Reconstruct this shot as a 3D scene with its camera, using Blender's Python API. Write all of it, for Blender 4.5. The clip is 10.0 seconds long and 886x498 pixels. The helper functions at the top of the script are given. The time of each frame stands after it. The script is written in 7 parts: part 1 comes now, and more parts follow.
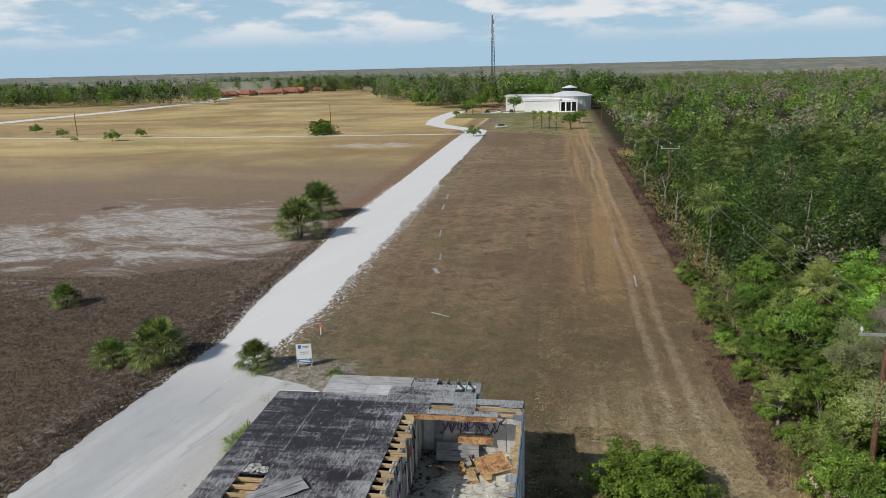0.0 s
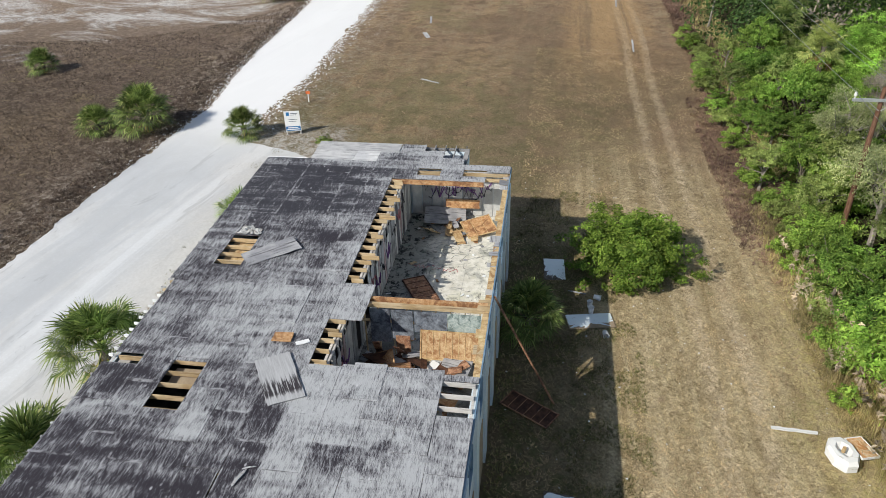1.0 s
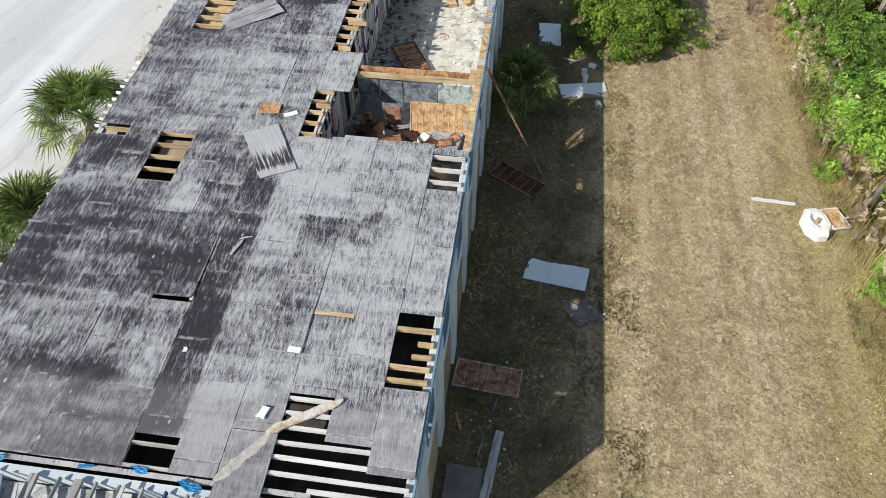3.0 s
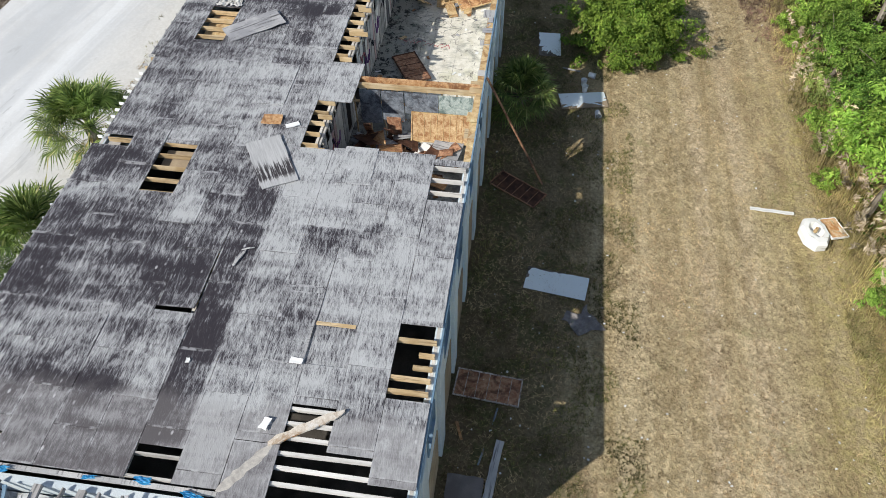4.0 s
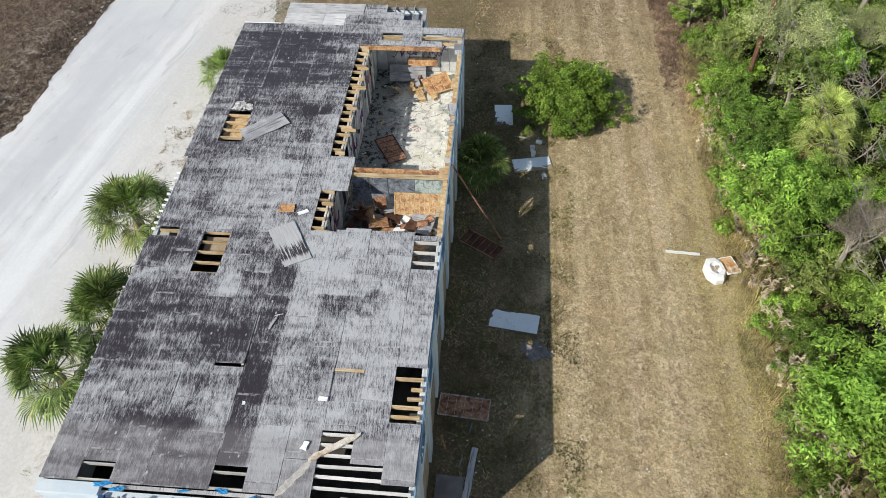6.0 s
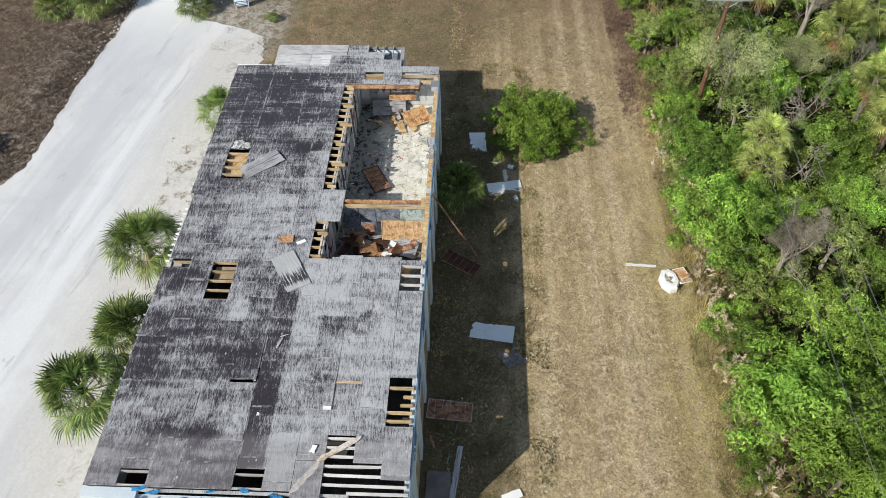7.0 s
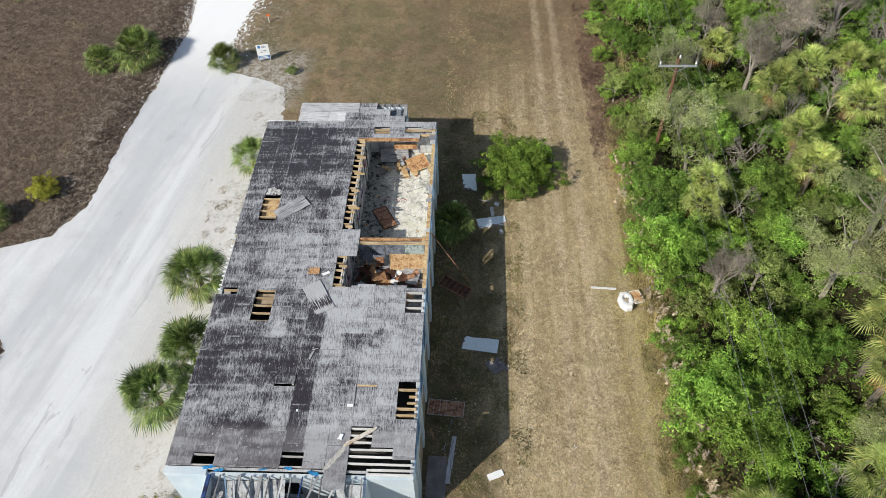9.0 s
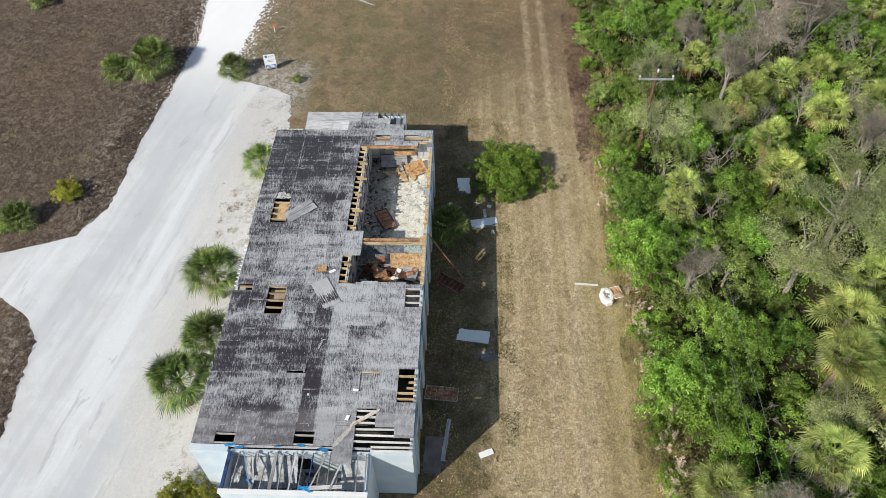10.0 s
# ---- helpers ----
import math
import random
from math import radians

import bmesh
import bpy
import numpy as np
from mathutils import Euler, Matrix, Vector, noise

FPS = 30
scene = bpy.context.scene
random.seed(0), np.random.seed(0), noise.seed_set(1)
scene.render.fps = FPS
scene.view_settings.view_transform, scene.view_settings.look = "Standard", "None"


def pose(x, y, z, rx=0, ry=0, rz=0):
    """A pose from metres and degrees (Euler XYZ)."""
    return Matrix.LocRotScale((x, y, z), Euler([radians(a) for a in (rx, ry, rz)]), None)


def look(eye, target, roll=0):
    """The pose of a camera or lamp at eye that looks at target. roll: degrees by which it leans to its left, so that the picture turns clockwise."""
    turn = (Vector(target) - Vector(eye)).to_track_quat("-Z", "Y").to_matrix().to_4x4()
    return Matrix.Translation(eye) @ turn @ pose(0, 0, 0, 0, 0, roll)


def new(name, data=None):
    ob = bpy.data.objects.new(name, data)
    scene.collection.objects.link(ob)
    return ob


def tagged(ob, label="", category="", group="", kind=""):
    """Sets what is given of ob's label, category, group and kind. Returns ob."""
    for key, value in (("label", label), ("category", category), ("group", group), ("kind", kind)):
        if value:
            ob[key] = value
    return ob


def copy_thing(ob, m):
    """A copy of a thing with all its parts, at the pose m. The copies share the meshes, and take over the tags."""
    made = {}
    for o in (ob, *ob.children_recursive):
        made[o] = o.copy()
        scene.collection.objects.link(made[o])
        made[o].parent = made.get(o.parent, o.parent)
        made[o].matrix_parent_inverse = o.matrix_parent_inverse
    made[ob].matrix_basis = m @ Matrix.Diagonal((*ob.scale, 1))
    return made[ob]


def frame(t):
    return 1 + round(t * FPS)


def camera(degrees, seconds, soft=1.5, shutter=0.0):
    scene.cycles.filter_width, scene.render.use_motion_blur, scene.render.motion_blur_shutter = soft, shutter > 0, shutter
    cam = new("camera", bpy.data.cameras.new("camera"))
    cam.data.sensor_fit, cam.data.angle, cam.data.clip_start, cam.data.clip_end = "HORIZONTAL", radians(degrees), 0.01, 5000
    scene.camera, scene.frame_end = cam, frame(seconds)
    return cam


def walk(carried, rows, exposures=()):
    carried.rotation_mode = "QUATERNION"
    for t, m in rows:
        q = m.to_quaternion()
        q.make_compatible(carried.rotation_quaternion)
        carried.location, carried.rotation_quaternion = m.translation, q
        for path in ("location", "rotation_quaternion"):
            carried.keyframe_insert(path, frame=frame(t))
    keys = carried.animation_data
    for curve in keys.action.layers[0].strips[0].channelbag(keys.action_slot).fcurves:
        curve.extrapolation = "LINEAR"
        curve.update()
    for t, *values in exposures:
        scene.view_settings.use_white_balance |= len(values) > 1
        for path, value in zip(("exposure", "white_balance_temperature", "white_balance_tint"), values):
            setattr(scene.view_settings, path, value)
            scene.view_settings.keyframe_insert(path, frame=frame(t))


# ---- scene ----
cam = camera(62.5, 10.0, 0.75)
PATH = [
    (0, (1.59, -36.263, 23.69), (1.285, -34.347, 23.202), -1.5),
    (0.5, (1.718, -36.146, 23.522), (1.43, -34.336, 22.722), -1.4),
    (1, (1.86, -36.166, 23.431), (1.595, -34.491, 22.37), -1.5),
    (1.5, (1.95, -36.199, 23.443), (1.714, -34.688, 22.153), -1.4),
    (2, (1.983, -36.17, 23.45), (1.78, -34.857, 21.955), -1.3),
    (2.5, (1.887, -35.932, 23.606), (1.699, -34.679, 22.058), -0.9),
    (4, (1.792, -35.773, 23.949), (1.603, -34.508, 22.411), -0.8),
    (4.5, (1.75, -35.762, 25.366), (1.563, -34.494, 23.831), -0.7),
    (5, (1.753, -36.061, 27.413), (1.564, -34.784, 25.885), -0.8),
    (5.2, (1.813, -36.45, 28.265), (1.622, -35.171, 26.739), -0.9),
    (6.5, (2.475, -40.673, 33.565), (2.385, -39.384, 32.038), -1.8),
    (7, (2.443, -41.307, 35.619), (2.363, -40.012, 34.097), -1.6),
    (7.5, (2.575, -42.145, 37.695), (2.495, -40.846, 36.176), -1.7),
    (8, (2.701, -43.335, 39.778), (2.621, -42.033, 38.263), -1.8),
    (8.5, (2.883, -44.802, 41.894), (2.802, -43.5, 40.378), -1.9),
    (9, (3.017, -46.348, 43.99), (2.937, -45.041, 42.478), -1.9),
    (9.5, (3.274, -48.276, 45.972), (3.194, -46.969, 44.46), -1.9),
    (10, (3.261, -49.164, 47.923), (3.19, -47.87, 46.401), -1.6),
]
walk(cam, [(t, look(eye, target, roll)) for t, eye, target, roll in PATH], [(0.0, -0.72), (0.5, -0.38), (1.0, -0.15), (1.6, 0.0), (5.0, 0.0), (7.0, -0.06), (10.0, -0.1)])

# ---- light ----
SUN_ELEV, SUN_DIR = radians(37.4), Vector((5.65, 5.6, -6.08)).normalized()
world = bpy.data.worlds.new("sky")
scene.world = world
world.use_nodes = True


def build_sky():
    nt = world.node_tree
    n, ln = nt.nodes, nt.links
    n.clear()
    out, bg = n.new("ShaderNodeOutputWorld"), n.new("ShaderNodeBackground")
    sky = n.new("ShaderNodeTexSky")
    sky.sky_type, sky.sun_disc = "NISHITA", False
    sky.sun_elevation, sky.sun_rotation = SUN_ELEV, radians(225)
    sky.air_density, sky.dust_density, sky.ozone_density = 1.0, 0.3, 2.0
    bg.inputs["Strength"].default_value = 0.07
    tc = n.new("ShaderNodeTexCoord")
    sep = n.new("ShaderNodeSeparateXYZ")
    ln.new(tc.outputs["Generated"], sep.inputs[0])
    # soft heaped clouds: the view direction, squeezed from above
    com = n.new("ShaderNodeMapping")
    com.inputs["Scale"].default_value, com.inputs["Location"].default_value = (9.0, 9.0, 36.0), (2.3, 0.4, 0.2)
    ln.new(tc.outputs["Generated"], com.inputs["Vector"])
    no = n.new("ShaderNodeTexNoise")
    no.inputs["Scale"].default_value, no.inputs["Detail"].default_value = 1.0, 7.0
    no.inputs["Roughness"].default_value = 0.55
    ln.new(com.outputs[0], no.inputs["Vector"])
    ramp = n.new("ShaderNodeMapRange")
    ramp.interpolation_type = "SMOOTHSTEP"
    ramp.inputs["From Min"].default_value, ramp.inputs["From Max"].default_value = 0.43, 0.62
    ln.new(no.outputs["Fac"], ramp.inputs["Value"])
    band = n.new("ShaderNodeMapRange")
    band.interpolation_type = "SMOOTHSTEP"
    band.inputs["From Min"].default_value, band.inputs["From Max"].default_value = 0.02, 0.06
    ln.new(sep.outputs["Z"], band.inputs["Value"])
    mul = n.new("ShaderNodeMath")
    mul.operation = "MULTIPLY"
    thin = n.new("ShaderNodeMapRange")
    thin.interpolation_type = "SMOOTHSTEP"
    for key, value in (("From Min", 0.16), ("From Max", 0.45), ("To Min", 1.0), ("To Max", 0.26)):
        thin.inputs[key].default_value = value
    ln.new(sep.outputs["Z"], thin.inputs["Value"])
    both = n.new("ShaderNodeMath")
    both.operation = "MULTIPLY"
    ln.new(band.outputs[0], both.inputs[0]), ln.new(thin.outputs[0], both.inputs[1])
    ln.new(ramp.outputs[0], mul.inputs[0]), ln.new(both.outputs[0], mul.inputs[1])
    mix = n.new("ShaderNodeMix")
    mix.data_type = "RGBA"
    mix.inputs["B"].default_value = (17.5, 18.2, 19.0, 1)
    ln.new(mul.outputs[0], mix.inputs["Factor"])
    tint = n.new("ShaderNodeMix")
    tint.data_type, tint.blend_type = "RGBA", "MULTIPLY"
    tint.inputs["Factor"].default_value, tint.inputs["B"].default_value = 1.0, (0.89, 0.96, 1.07, 1)
    ln.new(sky.outputs[0], tint.inputs["A"])
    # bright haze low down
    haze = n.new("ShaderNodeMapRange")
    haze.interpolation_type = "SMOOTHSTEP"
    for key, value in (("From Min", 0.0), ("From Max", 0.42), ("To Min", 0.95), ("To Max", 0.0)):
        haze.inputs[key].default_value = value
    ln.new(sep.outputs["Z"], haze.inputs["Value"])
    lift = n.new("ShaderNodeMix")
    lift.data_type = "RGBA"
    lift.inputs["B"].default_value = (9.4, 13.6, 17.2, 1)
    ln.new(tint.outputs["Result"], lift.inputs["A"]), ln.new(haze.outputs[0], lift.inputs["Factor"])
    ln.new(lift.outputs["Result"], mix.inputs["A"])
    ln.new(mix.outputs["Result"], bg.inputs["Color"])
    ln.new(bg.outputs[0], out.inputs["Surface"])


build_sky()
sun = new("sun", bpy.data.lights.new("sun", "SUN"))
sun.data.energy, sun.data.angle, sun.data.color = 4.9, radians(0.55), (1.0, 0.95, 0.87)
sun.matrix_world = SUN_DIR.to_track_quat("-Z", "Y").to_matrix().to_4x4()


# ---- materials ----
class Nodes:
    """Short ways to string shader nodes together."""

    def __init__(self, name):
        self.mat = bpy.data.materials.new(name)
        self.mat.use_nodes = True
        self.nt = self.mat.node_tree
        self.nt.nodes.clear()
        self.out = self.nt.nodes.new("ShaderNodeOutputMaterial")

    def node(self, kind, **values):
        made = self.nt.nodes.new(kind)
        for key, value in values.items():
            made.inputs[key.replace("_", " ")].default_value = value
        return made

    def wire(self, a, b):
        self.nt.links.new(a, b)

    def put(self, value, socket):
        if isinstance(value, bpy.types.NodeSocket):
            self.wire(value, socket)
        elif isinstance(value, tuple) and len(value) == 3 and socket.type == "RGBA":
            socket.default_value = (*value, 1)
        else:
            socket.default_value = value

    def math(self, op, a, b=0.0, c=None):
        m = self.nt.nodes.new("ShaderNodeMath")
        m.operation = op
        self.put(a, m.inputs[0]), self.put(b, m.inputs[1])
        if c is not None:
            self.put(c, m.inputs[2])
        return m.outputs[0]

    def mix(self, f, a, b, blend="MIX"):
        m = self.nt.nodes.new("ShaderNodeMix")
        m.data_type, m.blend_type = "RGBA", blend
        self.put(f, m.inputs["Factor"]), self.put(a, m.inputs["A"]), self.put(b, m.inputs["B"])
        return m.outputs["Result"]

    def step(self, v, lo, hi, to0=0.0, to1=1.0):
        m = self.nt.nodes.new("ShaderNodeMapRange")
        m.interpolation_type = "SMOOTHSTEP"
        for key, value in (("Value", v), ("From Min", lo), ("From Max", hi), ("To Min", to0), ("To Max", to1)):
            self.put(value, m.inputs[key])
        return m.outputs[0]

    def noise(self, vector, scale, detail=4.0, rough=0.55, warp=0.0):
        m = self.node("ShaderNodeTexNoise", Scale=scale, Detail=detail, Roughness=rough, Distortion=warp)
        if vector is not None:
            # level ground would cut the noise along its lattice: tip it over
            tip = self.nt.nodes.new("ShaderNodeMapping")
            tip.inputs["Rotation"].default_value, tip.inputs["Location"].default_value = (0.62, 0.47, 0.71), (3.1, 7.7, 5.3)
            self.wire(vector, tip.inputs["Vector"]), self.wire(tip.outputs[0], m.inputs["Vector"])
        return m.outputs["Fac"]

    def place(self):
        return self.nt.nodes.new("ShaderNodeNewGeometry").outputs["Position"]

    def local(self):
        return self.nt.nodes.new("ShaderNodeTexCoord").outputs["Object"]

    def stretch(self, vector, sx, sy, sz, shift=None):
        m = self.nt.nodes.new("ShaderNodeMapping")
        m.inputs["Scale"].default_value = (sx, sy, sz)
        self.wire(vector, m.inputs["Vector"])
        if shift is not None:
            self.wire(shift, m.inputs["Location"])
        return m.outputs[0]

    def turn(self, vector, degrees, sx=1.0, sy=1.0):
        m = self.nt.nodes.new("ShaderNodeMapping")
        m.inputs["Rotation"].default_value = (0, 0, radians(degrees))
        self.wire(vector, m.inputs["Vector"])
        return m.outputs[0] if sx == sy == 1.0 else self.stretch(m.outputs[0], sx, sy, 1.0)

    def xyz(self, vector):
        m = self.nt.nodes.new("ShaderNodeSeparateXYZ")
        self.wire(vector, m.inputs[0])
        return m.outputs[0], m.outputs[1], m.outputs[2]

    def chance(self):
        return self.nt.nodes.new("ShaderNodeObjectInfo").outputs["Random"]

    def island(self):
        return self.nt.nodes.new("ShaderNodeNewGeometry").outputs["Random Per Island"]

    def done(self, color, rough=0.8, metal=0.0, bump=None, depth=0.02, strength=0.6, spec=0.3, through_light=0.0):
        b = self.node("ShaderNodeBsdfPrincipled")
        self.put(color, b.inputs["Base Color"])
        self.put(rough, b.inputs["Roughness"])
        self.put(metal, b.inputs["Metallic"])
        b.inputs["Specular IOR Level"].default_value = spec
        if bump is not None:
            k = self.node("ShaderNodeBump", Strength=strength, Distance=depth)
            self.wire(bump, k.inputs["Height"])
            self.wire(k.outputs[0], b.inputs["Normal"])
        if through_light:
            tr = self.node("ShaderNodeBsdfTranslucent")
            self.put(color, tr.inputs["Color"])
            ms = self.node("ShaderNodeMixShader", Fac=through_light)
            self.wire(b.outputs[0], ms.inputs[1]), self.wire(tr.outputs[0], ms.inputs[2])
            self.wire(ms.outputs[0], self.out.inputs["Surface"])
        else:
            self.wire(b.outputs[0], self.out.inputs["Surface"])
        return self.mat


def plain(name, a, b, scale=3.0, rough=0.8, metal=0.0, fine=30.0, bump=0.006, vary=0.15, grime=0.35):
    """A worn surface: two tones in broad blotches, fine grain, a small change from object to object."""
    k = Nodes(name)
    p = k.place()
    f = k.step(k.noise(p, scale, 5), 0.35, 0.68)
    c = k.mix(f, a, b)
    g = k.noise(p, fine, 3)
    c = k.mix(k.step(g, 0.3, 0.75, 0.0, grime), c, tuple(v * 0.6 for v in a))
    v = k.math("MULTIPLY_ADD", k.chance(), 2 * vary, 1 - vary)
    hs = k.node("ShaderNodeHueSaturation")
    k.put(c, hs.inputs["Color"]), k.put(v, hs.inputs["Value"])
    return k.done(hs.outputs[0], rough, metal, g, bump)


def leafy(name, dark, light, yellow, through_light=0.3, vary=0.5, patch=0.25):
    """Leaves: each blade its own tone, each plant its own, and slow drifts from spray to spray."""
    k = Nodes(name)
    r, o = k.island(), k.chance()
    c = k.mix(r, dark, light)
    c = k.mix(k.step(r, 0.9, 1.0, 0.0, 0.7), c, yellow)
    p = k.place()
    drift = k.step(k.noise(p, 0.9, 3, 0.6), 0.3, 0.7, 0.62, 1.32)
    slow = k.step(k.noise(p, patch, 3, 0.6), 0.3, 0.7, 0.62, 1.35)
    v = k.math("MULTIPLY", k.math("MULTIPLY_ADD", o, vary, 1 - vary / 2), k.math("MULTIPLY", drift, slow))
    hs = k.node("ShaderNodeHueSaturation")
    hu = k.math("MULTIPLY_ADD", k.noise(p, patch * 0.7, 2), 0.06, 0.457)
    k.put(c, hs.inputs["Color"]), k.put(v, hs.inputs["Value"]), k.put(hu, hs.inputs["Hue"])
    return k.done(hs.outputs[0], 0.55, spec=0.2, through_light=through_light)


def bark(name, a, b):
    k = Nodes(name)
    p = k.stretch(k.local(), 6, 6, 1.2)
    f = k.noise(p, 2.0, 5)
    return k.done(k.mix(k.step(f, 0.35, 0.65), a, b), 0.9, bump=f, depth=0.03)


# ---- ground and roads ----
def ground_material():
    k = Nodes("dry_mown_grass")
    p = k.place()
    x, y, z = k.xyz(p)
    big = k.noise(p, 0.035, 4)
    mid = k.noise(k.turn(p, 52), 0.22, 6, 0.65, 0.7)
    fine = k.noise(k.turn(p, 33), 1.75, 6, 0.72, 0.9)
    grain = k.noise(k.turn(p, 17), 8.0, 5, 0.75, 0.6)
    wob = k.math("MULTIPLY_ADD", mid, 5.0, -2.5)
    xw, yw = k.math("ADD", x, wob), k.math("ADD", y, wob)
    # mown field: tan and brown, streaked along the mower's way
    streak = k.noise(k.stretch(p, 0.55, 0.02, 1.0), 1.0, 4, 0.6)
    c = k.mix(k.step(mid, 0.3, 0.7), (0.25, 0.172, 0.112), (0.36, 0.256, 0.165))
    c = k.mix(k.step(streak, 0.44, 0.64, 0, 0.5), c, (0.44, 0.30, 0.165))
    patch_ = k.noise(k.turn(p, 24), 0.5, 6, 0.74, 0.7)
    c = k.mix(k.step(patch_, 0.50, 0.60, 0, 0.7), c, (0.36, 0.29, 0.185))
    c = k.mix(k.step(patch_, 0.48, 0.39, 0, 0.75), c, (0.175, 0.125, 0.085))
    drift = k.noise(k.turn(p, 66), 0.12, 5, 0.68, 0.8)
    c = k.mix(k.step(drift, 0.50, 0.60, 0, 0.55), c, (0.235, 0.205, 0.11))
    c = k.mix(k.step(big, 0.48, 0.64, 0, 0.65), c, (0.22, 0.155, 0.10))
    # green showing through
    green = k.math("MULTIPLY", k.step(fine, 0.48, 0.68), k.step(big, 0.38, 0.6, 0.5, 0.05))
    c = k.mix(green, c, (0.205, 0.19, 0.085))
    # dead red-brown tufts in drifts
    dead = k.math("MULTIPLY", k.step(k.noise(k.turn(p, 71), 0.45, 6, 0.72, 1.0), 0.52, 0.64), k.step(fine, 0.40, 0.60))
    c = k.mix(k.math("MULTIPLY", dead, 0.75), c, (0.155, 0.095, 0.065))
    # olive growth beyond the mown field's far end
    past = k.step(k.math("ADD", yw, k.math("MULTIPLY", x, 0.6)), 214.0, 217.0)
    c = k.mix(k.math("MULTIPLY", past, k.step(x, -26.0, -22.0)), c, k.mix(k.step(mid, 0.35, 0.65), (0.20, 0.19, 0.085), (0.38, 0.33, 0.17)))
    # west of the road: rank dark brown growth, then a pale straw field further off
    west = k.step(k.math("MULTIPLY_ADD", mid, 1.2, x), -27.6, -28.6)
    cw = k.mix(k.step(fine, 0.35, 0.7), (0.108, 0.080, 0.060), (0.228, 0.178, 0.132))
    cw = k.mix(k.math("MULTIPLY", k.step(k.noise(p, 0.16, 6, 0.7, 0.8), 0.52, 0.66, 0, 0.6), k.step(fine, 0.4, 0.6)), cw, (0.30, 0.24, 0.13))
    # brighter northward: glancing light on the growth put into its colour
    cw = k.mix(k.step(yw, 18.0, 75.0, 0, 0.75), cw, (0.39, 0.295, 0.225))
    cw = k.mix(k.step(big, 0.5, 0.66, 0, 0.35), cw, (0.27, 0.20, 0.12))
    cw = k.mix(k.step(grain, 0.5, 0.7, 0, 0.6), cw, (0.10, 0.072, 0.062))
    straw = k.mix(k.step(k.noise(k.stretch(p, 0.011, 0.02, 1), 1.0, 6, 0.65, 0.8), 0.36, 0.64), (0.40, 0.29, 0.14), (0.72, 0.56, 0.28))
    straw = k.mix(k.step(k.noise(k.stretch(p, 0.008, 0.03, 1), 1.0, 5, 0.7), 0.5, 0.62, 0, 0.6), straw, (0.46, 0.30, 0.19))
    straw = k.mix(k.step(k.noise(k.stretch(p, 0.012, 0.04, 1), 1.0, 5, 0.7, 0.4), 0.56, 0.66, 0, 0.6), straw, (0.36, 0.36, 0.14))
    cw = k.mix(k.step(k.math("ADD", yw, k.math("MULTIPLY", big, 60.0)), 120, 215), cw, straw)
    sx, sy = k.math("MULTIPLY_ADD", x, 0.030, 60 * 0.030), k.math("MULTIPLY_ADD", y, 0.034, -64 * 0.034)
    rr = k.math("ADD", k.math("MULTIPLY", sx, sx), k.math("MULTIPLY", sy, sy))
    bare = k.math("SUBTRACT", k.noise(k.stretch(p, 0.07, 0.12, 1), 1.0, 6, 0.66, 1.1), k.math("MULTIPLY", rr, 0.20))
    sx2, sy2 = k.math("MULTIPLY_ADD", x, 0.045, 58 * 0.045), k.math("MULTIPLY_ADD", y, 0.10, -187 * 0.10)
    rr2 = k.math("ADD", k.math("MULTIPLY", sx2, sx2), k.math("MULTIPLY", sy2, sy2))
    bare2 = k.math("SUBTRACT", k.noise(p, 0.15, 6, 0.7), k.math("MULTIPLY", rr2, 0.2))
    cw = k.mix(k.math("MULTIPLY", k.step(k.math("MAXIMUM", bare, bare2), 0.36, 0.52, 0, 0.85), k.step(k.noise(k.turn(p, 20, 0.25, 0.9), 1.0, 6, 0.75, 1.5), 0.38, 0.58, 0.25, 1.0)), cw, (0.66, 0.64, 0.61))
    bank = k.math("MULTIPLY", k.math("MULTIPLY", k.step(xw, -37.0, -34.0), k.step(xw, -29.5, -31.0)), k.step(yw, 55.0, 75.0))
    cw = k.mix(k.math("MULTIPLY", bank, k.step(fine, 0.3, 0.6, 0.3, 0.9)), cw, (0.29, 0.175, 0.105))
    c = k.mix(west, c, cw)
    # a weedy olive stretch round the north wing
    c = k.mix(k.math("MULTIPLY", k.math("MULTIPLY", k.step(yw, 48.0, 20.0), k.math("MULTIPLY", k.step(xw, 13.0, 5.0), k.step(x, -25.0, -22.0))), k.step(k.noise(p, 0.4, 5, 0.7, 0.6), 0.42, 0.58, 0.25, 0.75)), c, (0.165, 0.148, 0.075))
    # grey sand thinning out round the yard's north end
    sand = k.math("MULTIPLY", k.math("MULTIPLY", k.step(yw, 8.0, 12.0), k.step(yw, 21.0, 15.5)), k.math("MULTIPLY", k.step(xw, -25.0, -23.0), k.step(xw, -12.5, -16.0)))
    c = k.mix(k.math("MULTIPLY", sand, k.step(fine, 0.36, 0.58, 0.1, 0.8)), c, (0.46, 0.44, 0.40))
    # chalk dust beside the road
    dust = k.math("MULTIPLY", k.step(xw, -15.0, -22.0), k.step(xw, -36.0, -30.0))
    c = k.mix(k.math("MULTIPLY", dust, k.step(fine, 0.45, 0.68, 0, 0.5)), c, (0.5, 0.47, 0.42))
    # pale strip east of the house with faint wheel tracks
    strip = k.math("MULTIPLY", k.step(xw, 1.0, 5.0), k.step(xw, 17.5, 15.0))
    strip = k.math("MULTIPLY", strip, k.step(yw, 22.0, 4.0))
    straw2 = k.mix(k.step(fine, 0.34, 0.66), (0.395, 0.312, 0.175), (0.565, 0.462, 0.28))
    c = k.mix(k.math("MULTIPLY", strip, 0.9), c, straw2)
